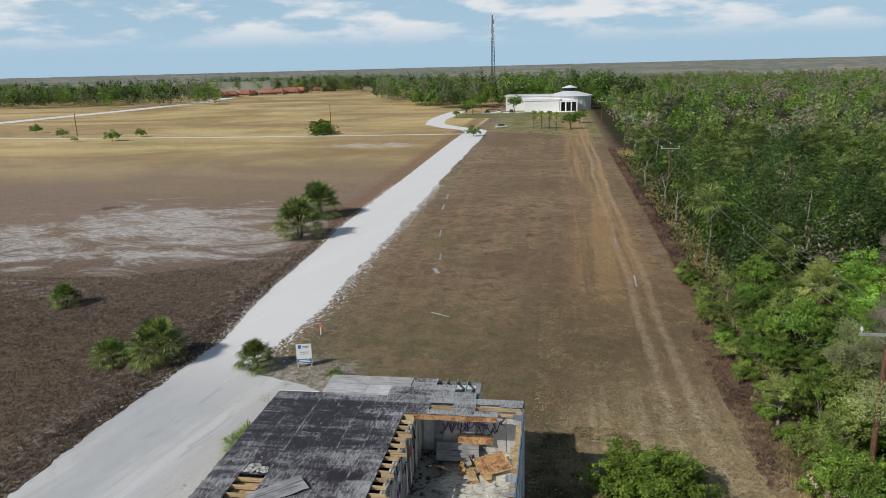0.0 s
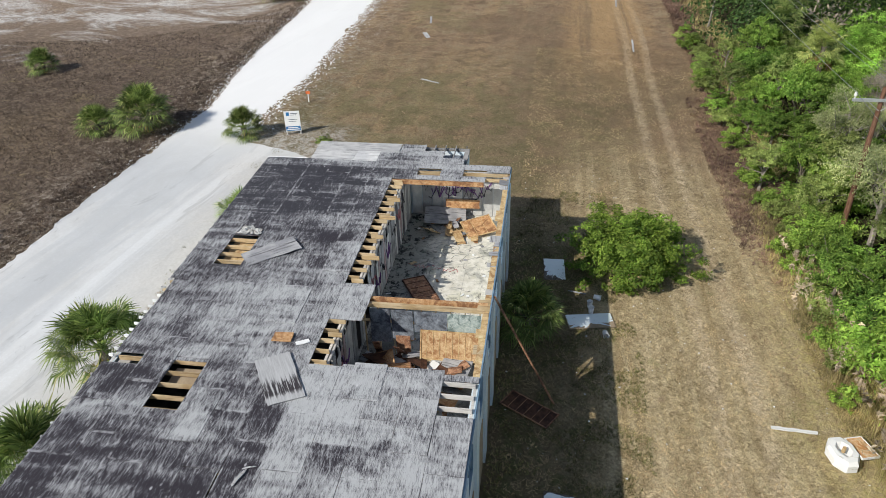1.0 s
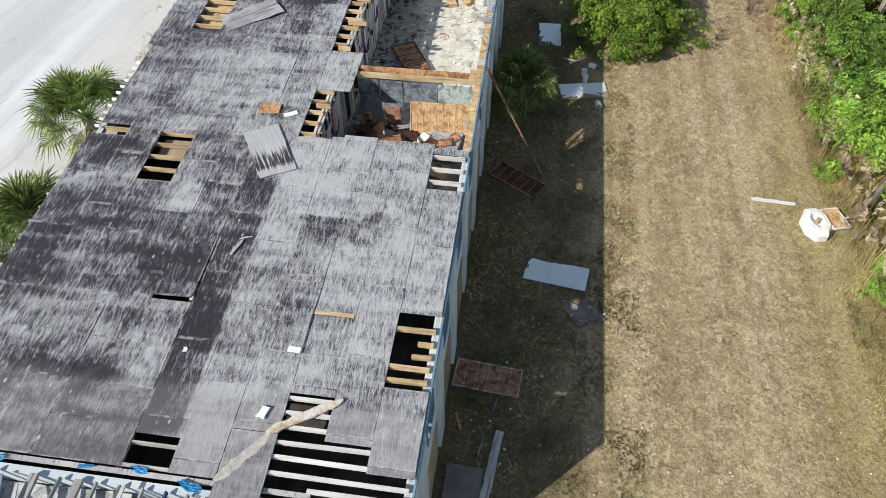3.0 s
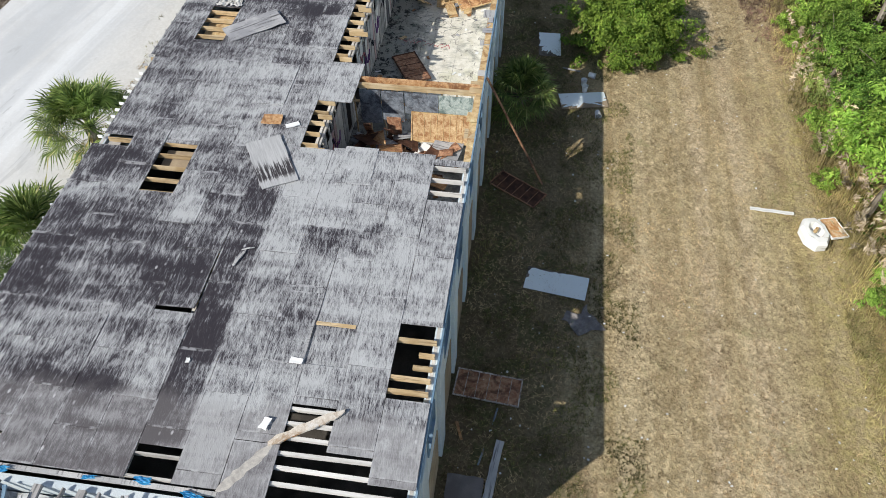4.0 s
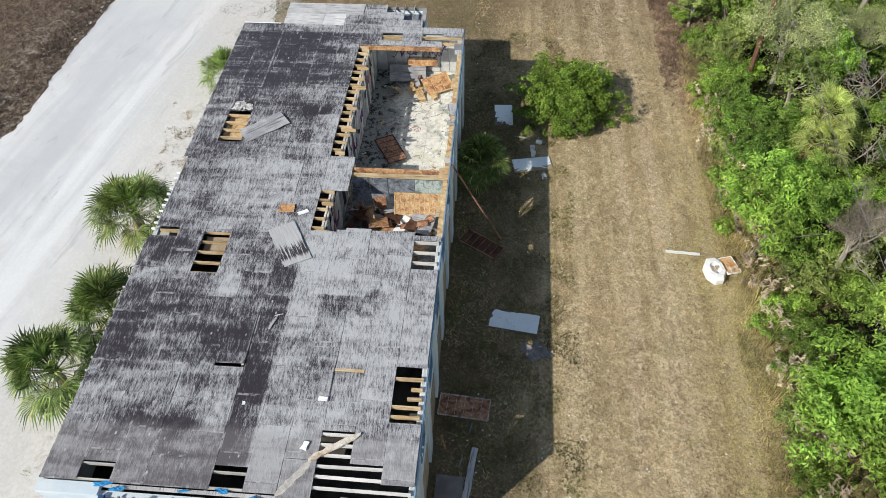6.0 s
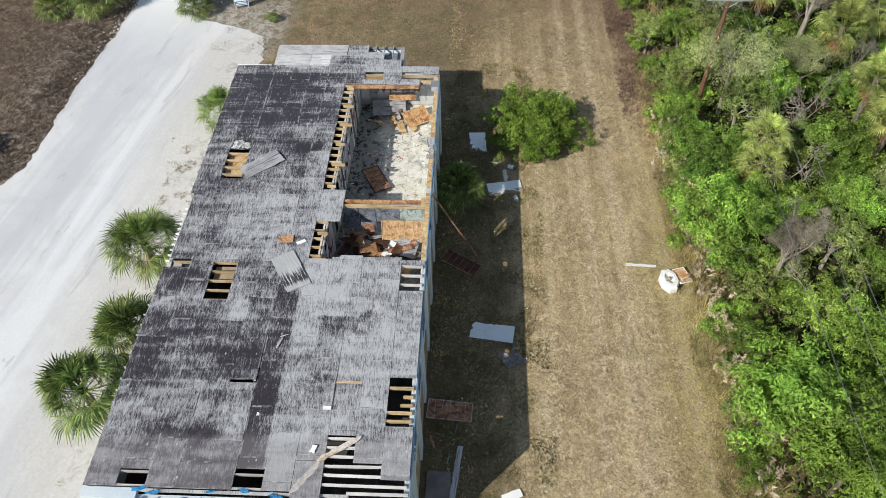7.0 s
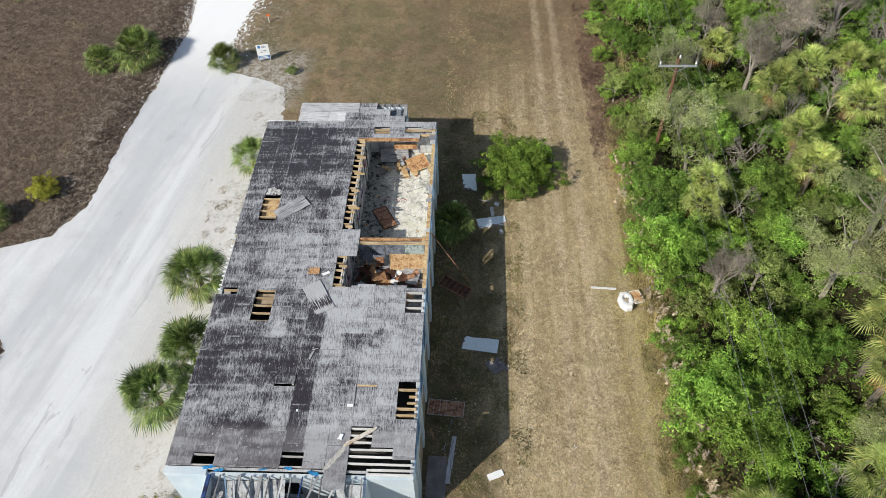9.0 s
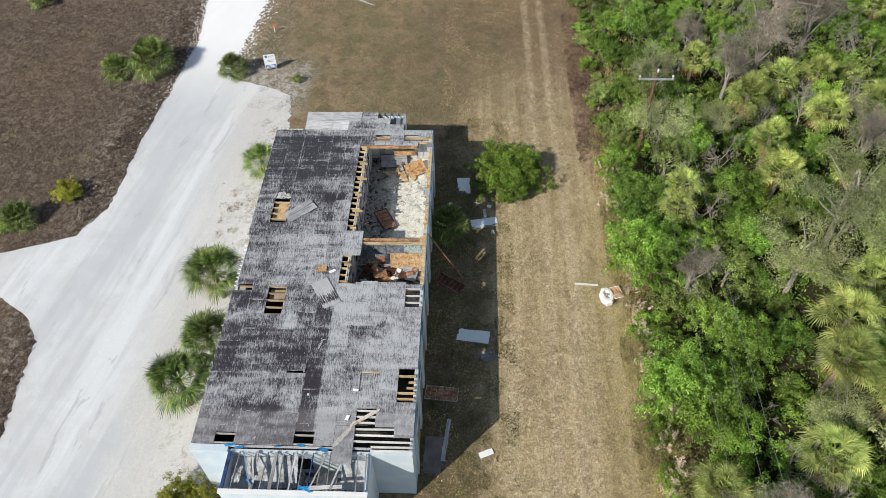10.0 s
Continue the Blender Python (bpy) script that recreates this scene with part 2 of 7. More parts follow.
    c = k.mix(k.math("MULTIPLY", strip, k.math("MULTIPLY", k.step(mid, 0.48, 0.64), k.step(fine, 0.45, 0.6, 0, 0.7))), c, (0.285, 0.24, 0.14))
    run = k.noise(k.stretch(p, 1.1, 0.035, 1.0), 1.0, 4, 0.6)
    c = k.mix(k.math("MULTIPLY", strip, k.step(run, 0.46, 0.64, 0, 0.6)), c, (0.60, 0.50, 0.32))
    c = k.mix(k.math("MULTIPLY", strip, k.step(run, 0.46, 0.34, 0, 0.6)), c, (0.31, 0.235, 0.125))
    lane = k.math("ADD", x, k.math("MULTIPLY_ADD", k.noise(k.stretch(p, 0.001, 0.03, 0.1), 1.0, 1), 2.0, -1.0))
    for at in (9.6, 11.4):
        off = k.math("ABSOLUTE", k.math("SUBTRACT", lane, at))
        c = k.mix(k.math("MULTIPLY", k.step(off, 0.6, 0.12), k.step(fine, 0.3, 0.65, 0.2, 0.6)), c, (0.63, 0.52, 0.36))
    c = k.mix(k.math("MULTIPLY", k.math("MULTIPLY", dead, strip), k.step(xw, 10.5, 5.0, 0.15, 0.75)), c, (0.20, 0.135, 0.085))
    # yellow-green rank growth by the wood, weeds here and there
    rank_ = k.math("MULTIPLY", k.step(xw, 11.5, 15.5), k.step(yw, 4.0, -6.0))
    c = k.mix(k.math("MULTIPLY", rank_, k.step(fine, 0.36, 0.6, 0.1, 0.7)), c, (0.40, 0.34, 0.13))
    c = k.mix(k.math("MULTIPLY", strip, k.math("MULTIPLY", k.step(k.noise(p, 0.5, 5, 0.7, 0.8), 0.56, 0.68), k.step(fine, 0.42, 0.6, 0, 0.55))), c, (0.21, 0.20, 0.085))
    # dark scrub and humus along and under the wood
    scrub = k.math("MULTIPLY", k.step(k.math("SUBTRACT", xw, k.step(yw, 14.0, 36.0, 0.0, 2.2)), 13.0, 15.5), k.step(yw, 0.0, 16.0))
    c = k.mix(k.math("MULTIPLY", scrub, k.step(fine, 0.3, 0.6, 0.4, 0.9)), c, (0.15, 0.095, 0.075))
    tan = k.math("MULTIPLY", k.step(xw, 2.0, 5.0), k.step(xw, 13.5, 11.0))
    c = k.mix(k.math("MULTIPLY", k.math("MULTIPLY", tan, k.step(yw, 24.0, 50.0)), k.step(streak, 0.38, 0.6, 0.15, 0.7)), c, (0.50, 0.33, 0.165))
    tuft = k.noise(k.turn(p, 41), 2.9, 5, 0.75, 0.8)
    c = k.mix(k.math("MULTIPLY", strip, k.step(tuft, 0.56, 0.70, 0, 0.5)), c, (0.24, 0.17, 0.10))
    c = k.mix(k.math("MULTIPLY", strip, k.step(tuft, 0.42, 0.33, 0, 0.4)), c, (0.60, 0.50, 0.31))
    # the house's shade, deepened in the ground colour, with green weeds showing
    house_shade = k.math("MULTIPLY", k.math("MULTIPLY", k.step(xw, 5.5, 3.5), k.step(xw, -1.5, 0.0)), k.math("MULTIPLY", k.step(yw, 6.0, 1.0), k.step(yw, -34.0, -30.0)))
    c = k.mix(k.math("MULTIPLY", house_shade, k.step(fine, 0.34, 0.6, 0.45, 0.9)), c, (0.145, 0.115, 0.068))
    c = k.mix(k.math("MULTIPLY", house_shade, k.step(k.noise(k.turn(p, 12), 0.9, 5, 0.7, 0.8), 0.48, 0.62, 0, 0.7)), c, (0.10, 0.115, 0.045))
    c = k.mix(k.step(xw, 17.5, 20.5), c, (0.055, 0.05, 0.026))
    # grain of blades and thatch
    v = k.math("MULTIPLY", k.step(grain, 0.28, 0.72, 0.58, 1.36), k.step(fine, 0.26, 0.74, 0.80, 1.18))
    hs = k.node("ShaderNodeHueSaturation")
    k.put(c, hs.inputs["Color"]), k.put(v, hs.inputs["Value"])
    h = k.math("ADD", k.math("MULTIPLY", fine, 0.7), k.math("MULTIPLY", grain, 0.6))
    return k.done(hs.outputs[0], 0.95, bump=h, depth=0.14, strength=0.8, spec=0.1)


def gravel_material():
    k = Nodes("white_limerock")
    p = k.place()
    x, y, z = k.xyz(p)
    q = k.turn(p, 11.5)
    streak = k.noise(k.stretch(q, 0.55, 0.045, 1.0), 1.0, 5, 0.6, 0.6)
    wide = k.noise(k.stretch(q, 0.26, 0.028, 1.0), 1.0, 4, 0.6, 0.5)
    mid = k.noise(k.turn(p, 28), 0.32, 6, 0.66, 0.6)
    fine = k.noise(k.turn(p, 50), 6.0, 5, 0.7, 0.4)
    c = k.mix(k.step(mid, 0.35, 0.66), (0.66, 0.668, 0.665), (0.76, 0.775, 0.78))
    c = k.mix(k.step(streak, 0.46, 0.62, 0, 0.55), c, (0.56, 0.585, 0.61))
    c = k.mix(k.step(wide, 0.50, 0.60, 0, 0.55), c, (0.57, 0.595, 0.615))
    c = k.mix(k.step(wide, 0.46, 0.34, 0, 0.7), c, (0.84, 0.86, 0.87))
    # damp grey patches and dark scrapes along the wheel ways
    scrape = k.noise(k.stretch(q, 0.75, 0.16, 1.0), 1.0, 5, 0.65, 0.9)
    c = k.mix(k.step(scrape, 0.60, 0.66, 0, 0.55), c, (0.47, 0.485, 0.495))
    c = k.mix(k.step(fine, 0.42, 0.72, 0.12, 0.0), c, (0.42, 0.40, 0.36))
    # extra brightness of the northern stretch put into its colour
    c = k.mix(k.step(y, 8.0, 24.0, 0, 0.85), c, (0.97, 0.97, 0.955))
    # sandy cream yard by the house, weedy toward its edge
    xe = k.math("ADD", x, k.math("MULTIPLY_ADD", mid, 6.0, -3.0))
    south = k.step(y, 16.0, 10.0)
    c = k.mix(k.math("MULTIPLY", k.step(xe, -23.5, -18.5, 0, 0.75), south), c, k.mix(k.step(fine, 0.35, 0.65), (0.60, 0.575, 0.525), (0.70, 0.675, 0.63)))
    c = k.mix(k.math("MULTIPLY", k.math("MULTIPLY", k.step(k.noise(k.turn(p, 63), 1.1, 6, 0.75, 0.8), 0.50, 0.62), k.step(xe, -20.5, -15.5, 0, 0.8)), south), c, (0.40, 0.37, 0.31))
    weed = k.math("MULTIPLY", k.step(k.noise(k.turn(p, 15), 0.7, 6, 0.78, 0.7), 0.55, 0.63), k.step(xe, -19.0, -14.5))
    c = k.mix(k.math("MULTIPLY", weed, k.step(y, 16.0, 12.0)), c, (0.27, 0.225, 0.14))
    hs = k.node("ShaderNodeHueSaturation", Value=0.93)
    k.put(c, hs.inputs["Color"])
    return k.done(hs.outputs[0], 0.95, bump=k.math("ADD", fine, mid), depth=0.03, strength=0.3, spec=0.1)


M_GROUND, M_ROAD = ground_material(), gravel_material()


def mesh_object(name, verts, faces, mat, parent=None):
    me = bpy.data.meshes.new(name)
    me.from_pydata(verts, [], faces)
    me.materials.append(mat)
    ob = new(name, me)
    ob.parent = parent
    return ob


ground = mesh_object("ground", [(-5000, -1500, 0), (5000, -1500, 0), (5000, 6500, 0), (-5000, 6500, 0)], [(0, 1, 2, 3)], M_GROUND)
tagged(ground, "dry brown mown grass field with sandy bare patches", "ground", kind="structure")


def along(points, v):
    """The value at v of a line of (v, value) knots."""
    return float(np.interp(v, [p[0] for p in points], [p[1] for p in points]))


def rag(x, y, size):
    return size * (0.9 * noise.noise(Vector((x * 0.35, y * 0.35, 3))) + 0.5 * noise.noise(Vector((x * 1.7, y * 1.7, 9))))


ROAD_WEST = [(-120, -30.0), (-26.5, -30.0), (-18.6, -30.7), (-16.2, -32.5), (-14.2, -35.5), (-12.5, -60), (-10.5, -60), (-9.6, -37.5), (-7.6, -31.6), (-4, -29.8),
             (5, -29.5), (14, -28.8), (22, -28.1), (31, -29.2), (40, -29.8), (54, -30.2), (70, -31.1), (133, -31.4), (197, -31.8), (232, -31.4)]


ROAD_EAST = [(-120, -8.0), (-40, -12.5), (-33, -13.9), (3, -13.9), (8, -15.0), (12.4, -15.8), (13.6, -17.2), (14.3, -19.6), (15.0, -21.4), (16.0, -23.0), (23, -22.6), (31, -21.7), (41, -22.0), (96, -22.4), (133, -22.9), (205, -23.0), (226, -23.6), (232, -25.5)]


def road_sheet():
    """The white road and the yard beside the house: row by row from its west to its east edge."""
    west = ROAD_WEST
    east = ROAD_EAST
    verts, faces, n, jag = [], [], 9, random.Random(31)
    rows = [-120 + 0.3 * i for i in range(int(352 / 0.3) + 1)]
    for y in rows:
        a, b = along(west, y), along(east, y)
        if a < -59:
            a = -60
        a += rag(a, y, 0.34) + jag.uniform(-0.12, 0.12)
        b += rag(b + 50, y, 0.5 if (y > 3 or y < -33) else 0.0) + (jag.uniform(-0.2, 0.2) if y > 3 else 0.0)
        for j in range(n):
            verts.append((a + (b - a) * j / (n - 1), y, 0.015 + (0.012 if 0 < j < n - 1 else 0)))
    for i in range(len(rows) - 1):
        for j in range(n - 1):
            q = i * n + j
            faces.append((q, q + 1, q + n + 1, q + n))
    return mesh_object("road", verts, faces, M_ROAD)


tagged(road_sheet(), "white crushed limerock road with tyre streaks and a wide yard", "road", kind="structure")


def ribbon(name, pts, width, mat, z=0.03):
    verts, faces = [], []
    line = []
    for (x0, y0), (x1, y1) in zip(pts, pts[1:]):
        m = max(2, int(math.hypot(x1 - x0, y1 - y0) / 3))
        line += [(x0 + (x1 - x0) * i / m, y0 + (y1 - y0) * i / m) for i in range(m)]
    line.append(pts[-1])
    for i, (x, y) in enumerate(line):
        a, b = line[max(0, i - 1)], line[min(len(line) - 1, i + 1)]
        d = Vector((b[0] - a[0], b[1] - a[1])).normalized()
        w = width / 2 + rag(x, y, width * 0.08)
        verts += [(x - d.y * w, y + d.x * w, z), (x + d.y * w, y - d.x * w, z)]
        if i:
            q = 2 * i
            faces.append((q - 2, q - 1, q + 1, q))
    return mesh_object(name, verts, faces, mat)


def edge_stones():
    """Flat spills and pale stones of limerock, thinning out from both edges of the road."""
    rg = random.Random(77)
    v, f = [], []
    for i in range(7500):
        y = rg.uniform(-34, 110)
        west = rg.random() < 0.45
        x = along(ROAD_WEST, y) - abs(rg.gauss(0, 0.5)) + 0.1 if west else along(ROAD_EAST, y) + abs(rg.gauss(0, 0.75)) - 0.1
        if west and y < 16 + rg.uniform(-10, 10) or (not west and y < 18):
            continue
        r, w, k = rg.uniform(0.02, 0.13), rg.uniform(0, 6.28), len(v)
        for q in range(6):
            a = w + q * 1.0472
            v.append((x + math.cos(a) * r * rg.uniform(0.5, 1.2), y + math.sin(a) * r * rg.uniform(0.6, 1.9), 0.0))
        v.append((x + rg.uniform(-0.3, 0.3) * r, y, 0.012 + r * rg.uniform(0.1, 0.35)))
        f += [(k + q, k + (q + 1) % 6, k + 6) for q in range(6)]
    tagged(mesh_object("edge_stones", v, f, M_ROAD), "pale limerock spilled along the road's edges", "stones", kind="stuff")


edge_stones()
tagged(ribbon("road_bend", [(-27.4, 222), (-27.6, 232), (-31, 240), (-40, 250.5), (-48.5, 266), (-51.5, 290), (-51.2, 322), (-49, 350)], 8, M_ROAD), "white limerock road bending beyond the field", "road", kind="structure")
tagged(ribbon("far_road", [(-330, 200), (-290, 315), (-279, 420), (-277, 512), (-290, 600)], 13, M_ROAD), "pale far road across the straw field", "road", kind="structure")
tagged(ribbon("field_track", [(-330, 226), (-215, 224), (-120, 219), (-43, 221), (-28, 222)], 2.4, M_ROAD), "thin pale track across the straw field", "track", kind="structure")


# ---- the house ----
W, L, ROOF, FLOOR2 = 13.75, 30.0, 6.08, 3.0
M_WALL = plain("pale_blue_stucco", (0.60, 0.70, 0.76), (0.72, 0.78, 0.80), 0.8, 0.85)
M_SLAB = plain("concrete", (0.45, 0.45, 0.43), (0.62, 0.61, 0.58), 0.9, 0.9)


def box(bm, x0, x1, y0, y1, z0, z1):
    made = bmesh.ops.create_cube(bm, size=1.0, matrix=Matrix.Translation(((x0 + x1) / 2, (y0 + y1) / 2, (z0 + z1) / 2)) @ Matrix.Diagonal((x1 - x0, y1 - y0, z1 - z0, 1)))
    return made["verts"]


def part(name, bm, material, parent=None, label="", smooth=False):
    me = bpy.data.meshes.new(name)
    bm.to_mesh(me)
    bm.free()
    me.materials.append(material)
    if smooth:
        for f in me.polygons:
            f.use_smooth = True
    ob = new(name, me)
    ob.parent = parent
    return tagged(ob, label)
def stained(name, a, b, dark, scale=1.6):
    """Rotting board or rusted sheet: runs and blotches of a darker stain over two tones, chipped grain."""
    k = Nodes(name)
    p = k.place()
    n1, n2, n3 = k.noise(p, scale, 6, 0.7, 0.8), k.noise(p, scale * 4.5, 5, 0.7), k.noise(p, 38, 3)
    c = k.mix(k.step(n2, 0.35, 0.65), a, b)
    c = k.mix(k.step(n1, 0.46, 0.62, 0, 0.85), c, dark)
    c = k.mix(k.step(n1, 0.42, 0.34, 0, 0.4), c, tuple(min(0.8, v * 1.35 + 0.08) for v in b))
    c = k.mix(k.step(n3, 0.55, 0.75, 0, 0.4), c, dark)
    return k.done(c, 0.85, bump=n2, depth=0.015, spec=0.2)


M_BLUE = plain("blue_paint", (0.15, 0.25, 0.35), (0.23, 0.34, 0.44), 2.0, 0.6)
M_RAW = stained("raw_splintered_wood", (0.56, 0.50, 0.42), (0.70, 0.65, 0.57), (0.36, 0.25, 0.16), 2.2)
M_WALLBOARD = stained("dirty_wallboard", (0.40, 0.42, 0.43), (0.52, 0.54, 0.55), (0.18, 0.18, 0.17), 1.4)
M_FILM = plain("grey_plastic_film", (0.20, 0.185, 0.18), (0.32, 0.30, 0.29), 4.0, 0.9)
M_VENEER = stained("torn_pale_veneer", (0.43, 0.41, 0.38), (0.54, 0.51, 0.46), (0.33, 0.31, 0.29), 2.0)
M_FOAM = stained("dirty_foam", (0.52, 0.52, 0.50), (0.66, 0.65, 0.62), (0.20, 0.19, 0.17), 3.0)
M_NAVY = stained("navy_painted_timber", (0.02, 0.05, 0.16), (0.05, 0.10, 0.26), (0.02, 0.02, 0.04), 2.0)
M_TANBOARD = plain("tan_board", (0.36, 0.28, 0.19), (0.48, 0.39, 0.27), 1.5, 0.8)
M_WHITE = plain("white_paint", (0.82, 0.83, 0.82), (0.89, 0.89, 0.87), 1.2, 0.6, grime=0.12)
M_TARP = plain("blue_tarp", (0.01, 0.20, 0.48), (0.05, 0.38, 0.70), 6.0, 0.45)
M_RUST = stained("rusty_steel", (0.30, 0.14, 0.08), (0.48, 0.29, 0.18), (0.10, 0.05, 0.035), 1.8)
M_RUST_DARK = plain("dark_rust", (0.07, 0.035, 0.025), (0.16, 0.08, 0.05), 3.0, 0.85, 0.2, 14)
M_ORANGE = stained("orange_stained_wood", (0.42, 0.21, 0.09), (0.62, 0.40, 0.21), (0.20, 0.09, 0.045), 1.7)
M_YELLOWWOOD = stained("raw_yellow_wood", (0.52, 0.36, 0.17), (0.68, 0.52, 0.30), (0.30, 0.16, 0.07), 1.5)
M_BLACKPAINT = plain("black_spray_paint", (0.02, 0.02, 0.025), (0.05, 0.05, 0.06), 3.0, 0.6)
M_GREYPAINT = plain("faded_grey_spray_paint", (0.22, 0.23, 0.20), (0.40, 0.41, 0.37), 5.0, 0.7)
M_PINKPAINT = plain("faded_red_spray_paint", (0.35, 0.10, 0.12), (0.5, 0.22, 0.22), 3.0, 0.6)
M_PANEL_TAN = stained("rust_marked_tan_panel", (0.44, 0.27, 0.13), (0.60, 0.44, 0.26), (0.27, 0.12, 0.05), 3.2)
M_PURPLE = plain("purple_spray_paint", (0.14, 0.06, 0.20), (0.24, 0.12, 0.3), 3.0, 0.6)
M_TEAL = stained("teal_wallboard", (0.34, 0.42, 0.40), (0.55, 0.60, 0.57), (0.10, 0.15, 0.14), 2.4)
M_SLATE = stained("slate_blue_wallboard", (0.13, 0.15, 0.18), (0.25, 0.28, 0.32), (0.05, 0.05, 0.06), 1.6)


def wood(name, a, b, dark, amount=0.5, axis="y", knots=40.0):
    """Weathered timber: long streaks with the grain, black stain in the soft bands."""
    k = Nodes(name)
    p = k.local()
    shift = k.math("MULTIPLY", k.chance(), 50.0)
    com = k.nt.nodes.new("ShaderNodeCombineXYZ")
    k.wire(shift, com.inputs[0]), k.wire(shift, com.inputs[1])
    s = (14, 0.9, 14) if axis == "y" else (0.9, 14, 14)
    g = k.noise(k.stretch(p, *s, com.outputs[0]), 1.0, 6, 0.62, 0.3)
    m = k.noise(k.stretch(p, 1.2, 0.8, 1.0, com.outputs[0]), 1.0, 4)
    c = k.mix(k.step(m, 0.35, 0.65), a, b)
    c = k.mix(k.math("MULTIPLY", k.step(g, 0.5, 0.68), amount), c, dark)
    v = k.math("MULTIPLY_ADD", k.chance(), 0.4, 0.8)
    hs = k.node("ShaderNodeHueSaturation")
    k.put(c, hs.inputs["Color"]), k.put(v, hs.inputs["Value"])
    return k.done(hs.outputs[0], 0.85, bump=g, depth=0.006, spec=0.2)


M_JOIST = wood("raw_joist_wood", (0.45, 0.325, 0.175), (0.60, 0.475, 0.30), (0.16, 0.10, 0.055), 0.7, "x")
M_JOIST_GREY = wood("greyed_joist_wood", (0.46, 0.45, 0.43), (0.60, 0.58, 0.54), (0.2, 0.18, 0.16), 0.5, "x")
M_JOIST_PALE = wood("bleached_joist_wood", (0.62, 0.61, 0.58), (0.74, 0.73, 0.70), (0.3, 0.27, 0.24), 0.4, "x")
M_JOIST_Y = wood("greyed_rafter_wood", (0.22, 0.215, 0.21), (0.44, 0.43, 0.42), (0.04, 0.04, 0.04), 0.75, "y")


def roof_ply():
    """Grey weathered plywood with remains of black felt: streaked with the grain, mouldy and black toward the west and north."""
    k = Nodes("weathered_roof_plywood")
    w, p = k.place(), k.local()
    x, y, z = k.xyz(w)
    ch = k.chance()
    shift = k.math("MULTIPLY", ch, 60.0)
    com = k.nt.nodes.new("ShaderNodeCombineXYZ")
    k.wire(shift, com.inputs[0]), k.wire(shift, com.inputs[1])
    soft = k.noise(w, 0.55, 5, 0.65, 0.6)
    wob = k.math("MULTIPLY_ADD", soft, 2.4, -1.2)
    xw, yw = k.math("ADD", x, wob), k.math("ADD", y, wob)

    def blob(cx, cy, rx, ry, amount):
        dx = k.math("MULTIPLY", k.math("SUBTRACT", xw, cx), 1.0 / rx)
        dy = k.math("MULTIPLY", k.math("SUBTRACT", yw, cy), 1.0 / ry)
        return k.step(k.math("ADD", k.math("MULTIPLY", dx, dx), k.math("MULTIPLY", dy, dy)), 1.6, 0.1, 0.0, amount)

    def total(items):
        acc = items[0]
        for it in items[1:]:
            acc = k.math("ADD", acc, it)
        return acc

    def span(v, lo, hi, soft_, amount):
        return k.math("MULTIPLY", k.step(v, lo - soft_, lo + soft_), k.step(v, hi + soft_, hi - soft_, 0.0, amount))

    west = k.step(xw, -5.7, -7.6, 0.20, 0.56)
    felt = k.math("MULTIPLY", k.step(yw, -9.2, -6.0), k.step(x, -4.7, -6.0, 0.14, 0.46))
    seam = k.math("MULTIPLY", span(x, -7.43, -6.3, 0.05, 1.0), k.math("MULTIPLY", k.step(yw, -17.8, -20.0), k.step(k.noise(k.stretch(w, 0.1, 0.42, 1.0), 1.0, 3), 0.38, 0.58, 0.16, 0.56)))
    south = k.step(yw, -26.9, -27.6)
    bands = k.step(k.noise(k.stretch(w, 0.22, 1.55, 1.0), 1.0, 4, 0.6, 0.3), 0.34, 0.66, -0.19, 0.19)
    mott = k.step(k.noise(w, 1.15, 5, 0.68, 0.7), 0.32, 0.68, -0.17, 0.17)
    joists = k.math("MULTIPLY", k.math("SINE", k.math("MULTIPLY", y, 10.351)), k.step(k.noise(w, 0.6, 3), 0.42, 0.6, 0.0, 0.09))
    d = total([west, k.math("MULTIPLY", south, k.step(x, -5.6, -8.0, 0.0, 0.14)), felt, seam, bands, mott, joists,
               blob(-12.4, -21.4, 1.9, 1.2, 0.42), blob(-10.9, -23.2, 2.6, 0.9, 0.26), blob(-8.4, -23.4, 1.0, 1.0, 0.30), blob(-12.8, -24.3, 1.3, 0.9, 0.34), blob(-12.0, -18.8, 1.1, 0.9, 0.34),
               blob(-9.35, -27.1, 0.9, 0.6, 0.42), blob(-11.4, -27.1, 1.1, 0.6, 0.34), blob(-3.0, -21.0, 1.1, 0.8, 0.40), blob(-4.6, -21.3, 0.9, 0.7, 0.18), blob(-7.6, -8.2, 0.6, 0.6, 0.5), blob(-4.6, -24.3, 0.8, 0.8, 0.22),
               blob(-12.9, -11.5, 0.9, 2.4, 0.24), blob(-8.0, -18.6, 0.8, 0.9, 0.24), blob(-9.7, -14.6, 3.6, 2.6, -0.16), blob(-8.2, -11.6, 1.6, 1.4, -0.16), blob(-13.1, -20.3, 0.8, 0.4, -0.3),
               blob(-9.2, -20.3, 0.6, 0.8, -0.3), blob(-7.1, -7.0, 0.9, 1.3, -0.2), blob(-6.8, -2.8, 0.5, 0.6, -0.4), blob(-10.3, -2.6, 3.5, 0.5, 0.25), blob(-9.8, -5.2, 2.8, 0.7, 0.22),
               k.math("MULTIPLY_ADD", ch, 0.38, -0.19), blob(-9.2, 1.3, 2.6, 1.6, -0.85), k.math("MULTIPLY", felt, k.step(k.noise(k.stretch(w, 0.12, 1.3, 1.0), 1.0, 4, 0.65, 0.4), 0.38, 0.62, -0.8, 0.5))])
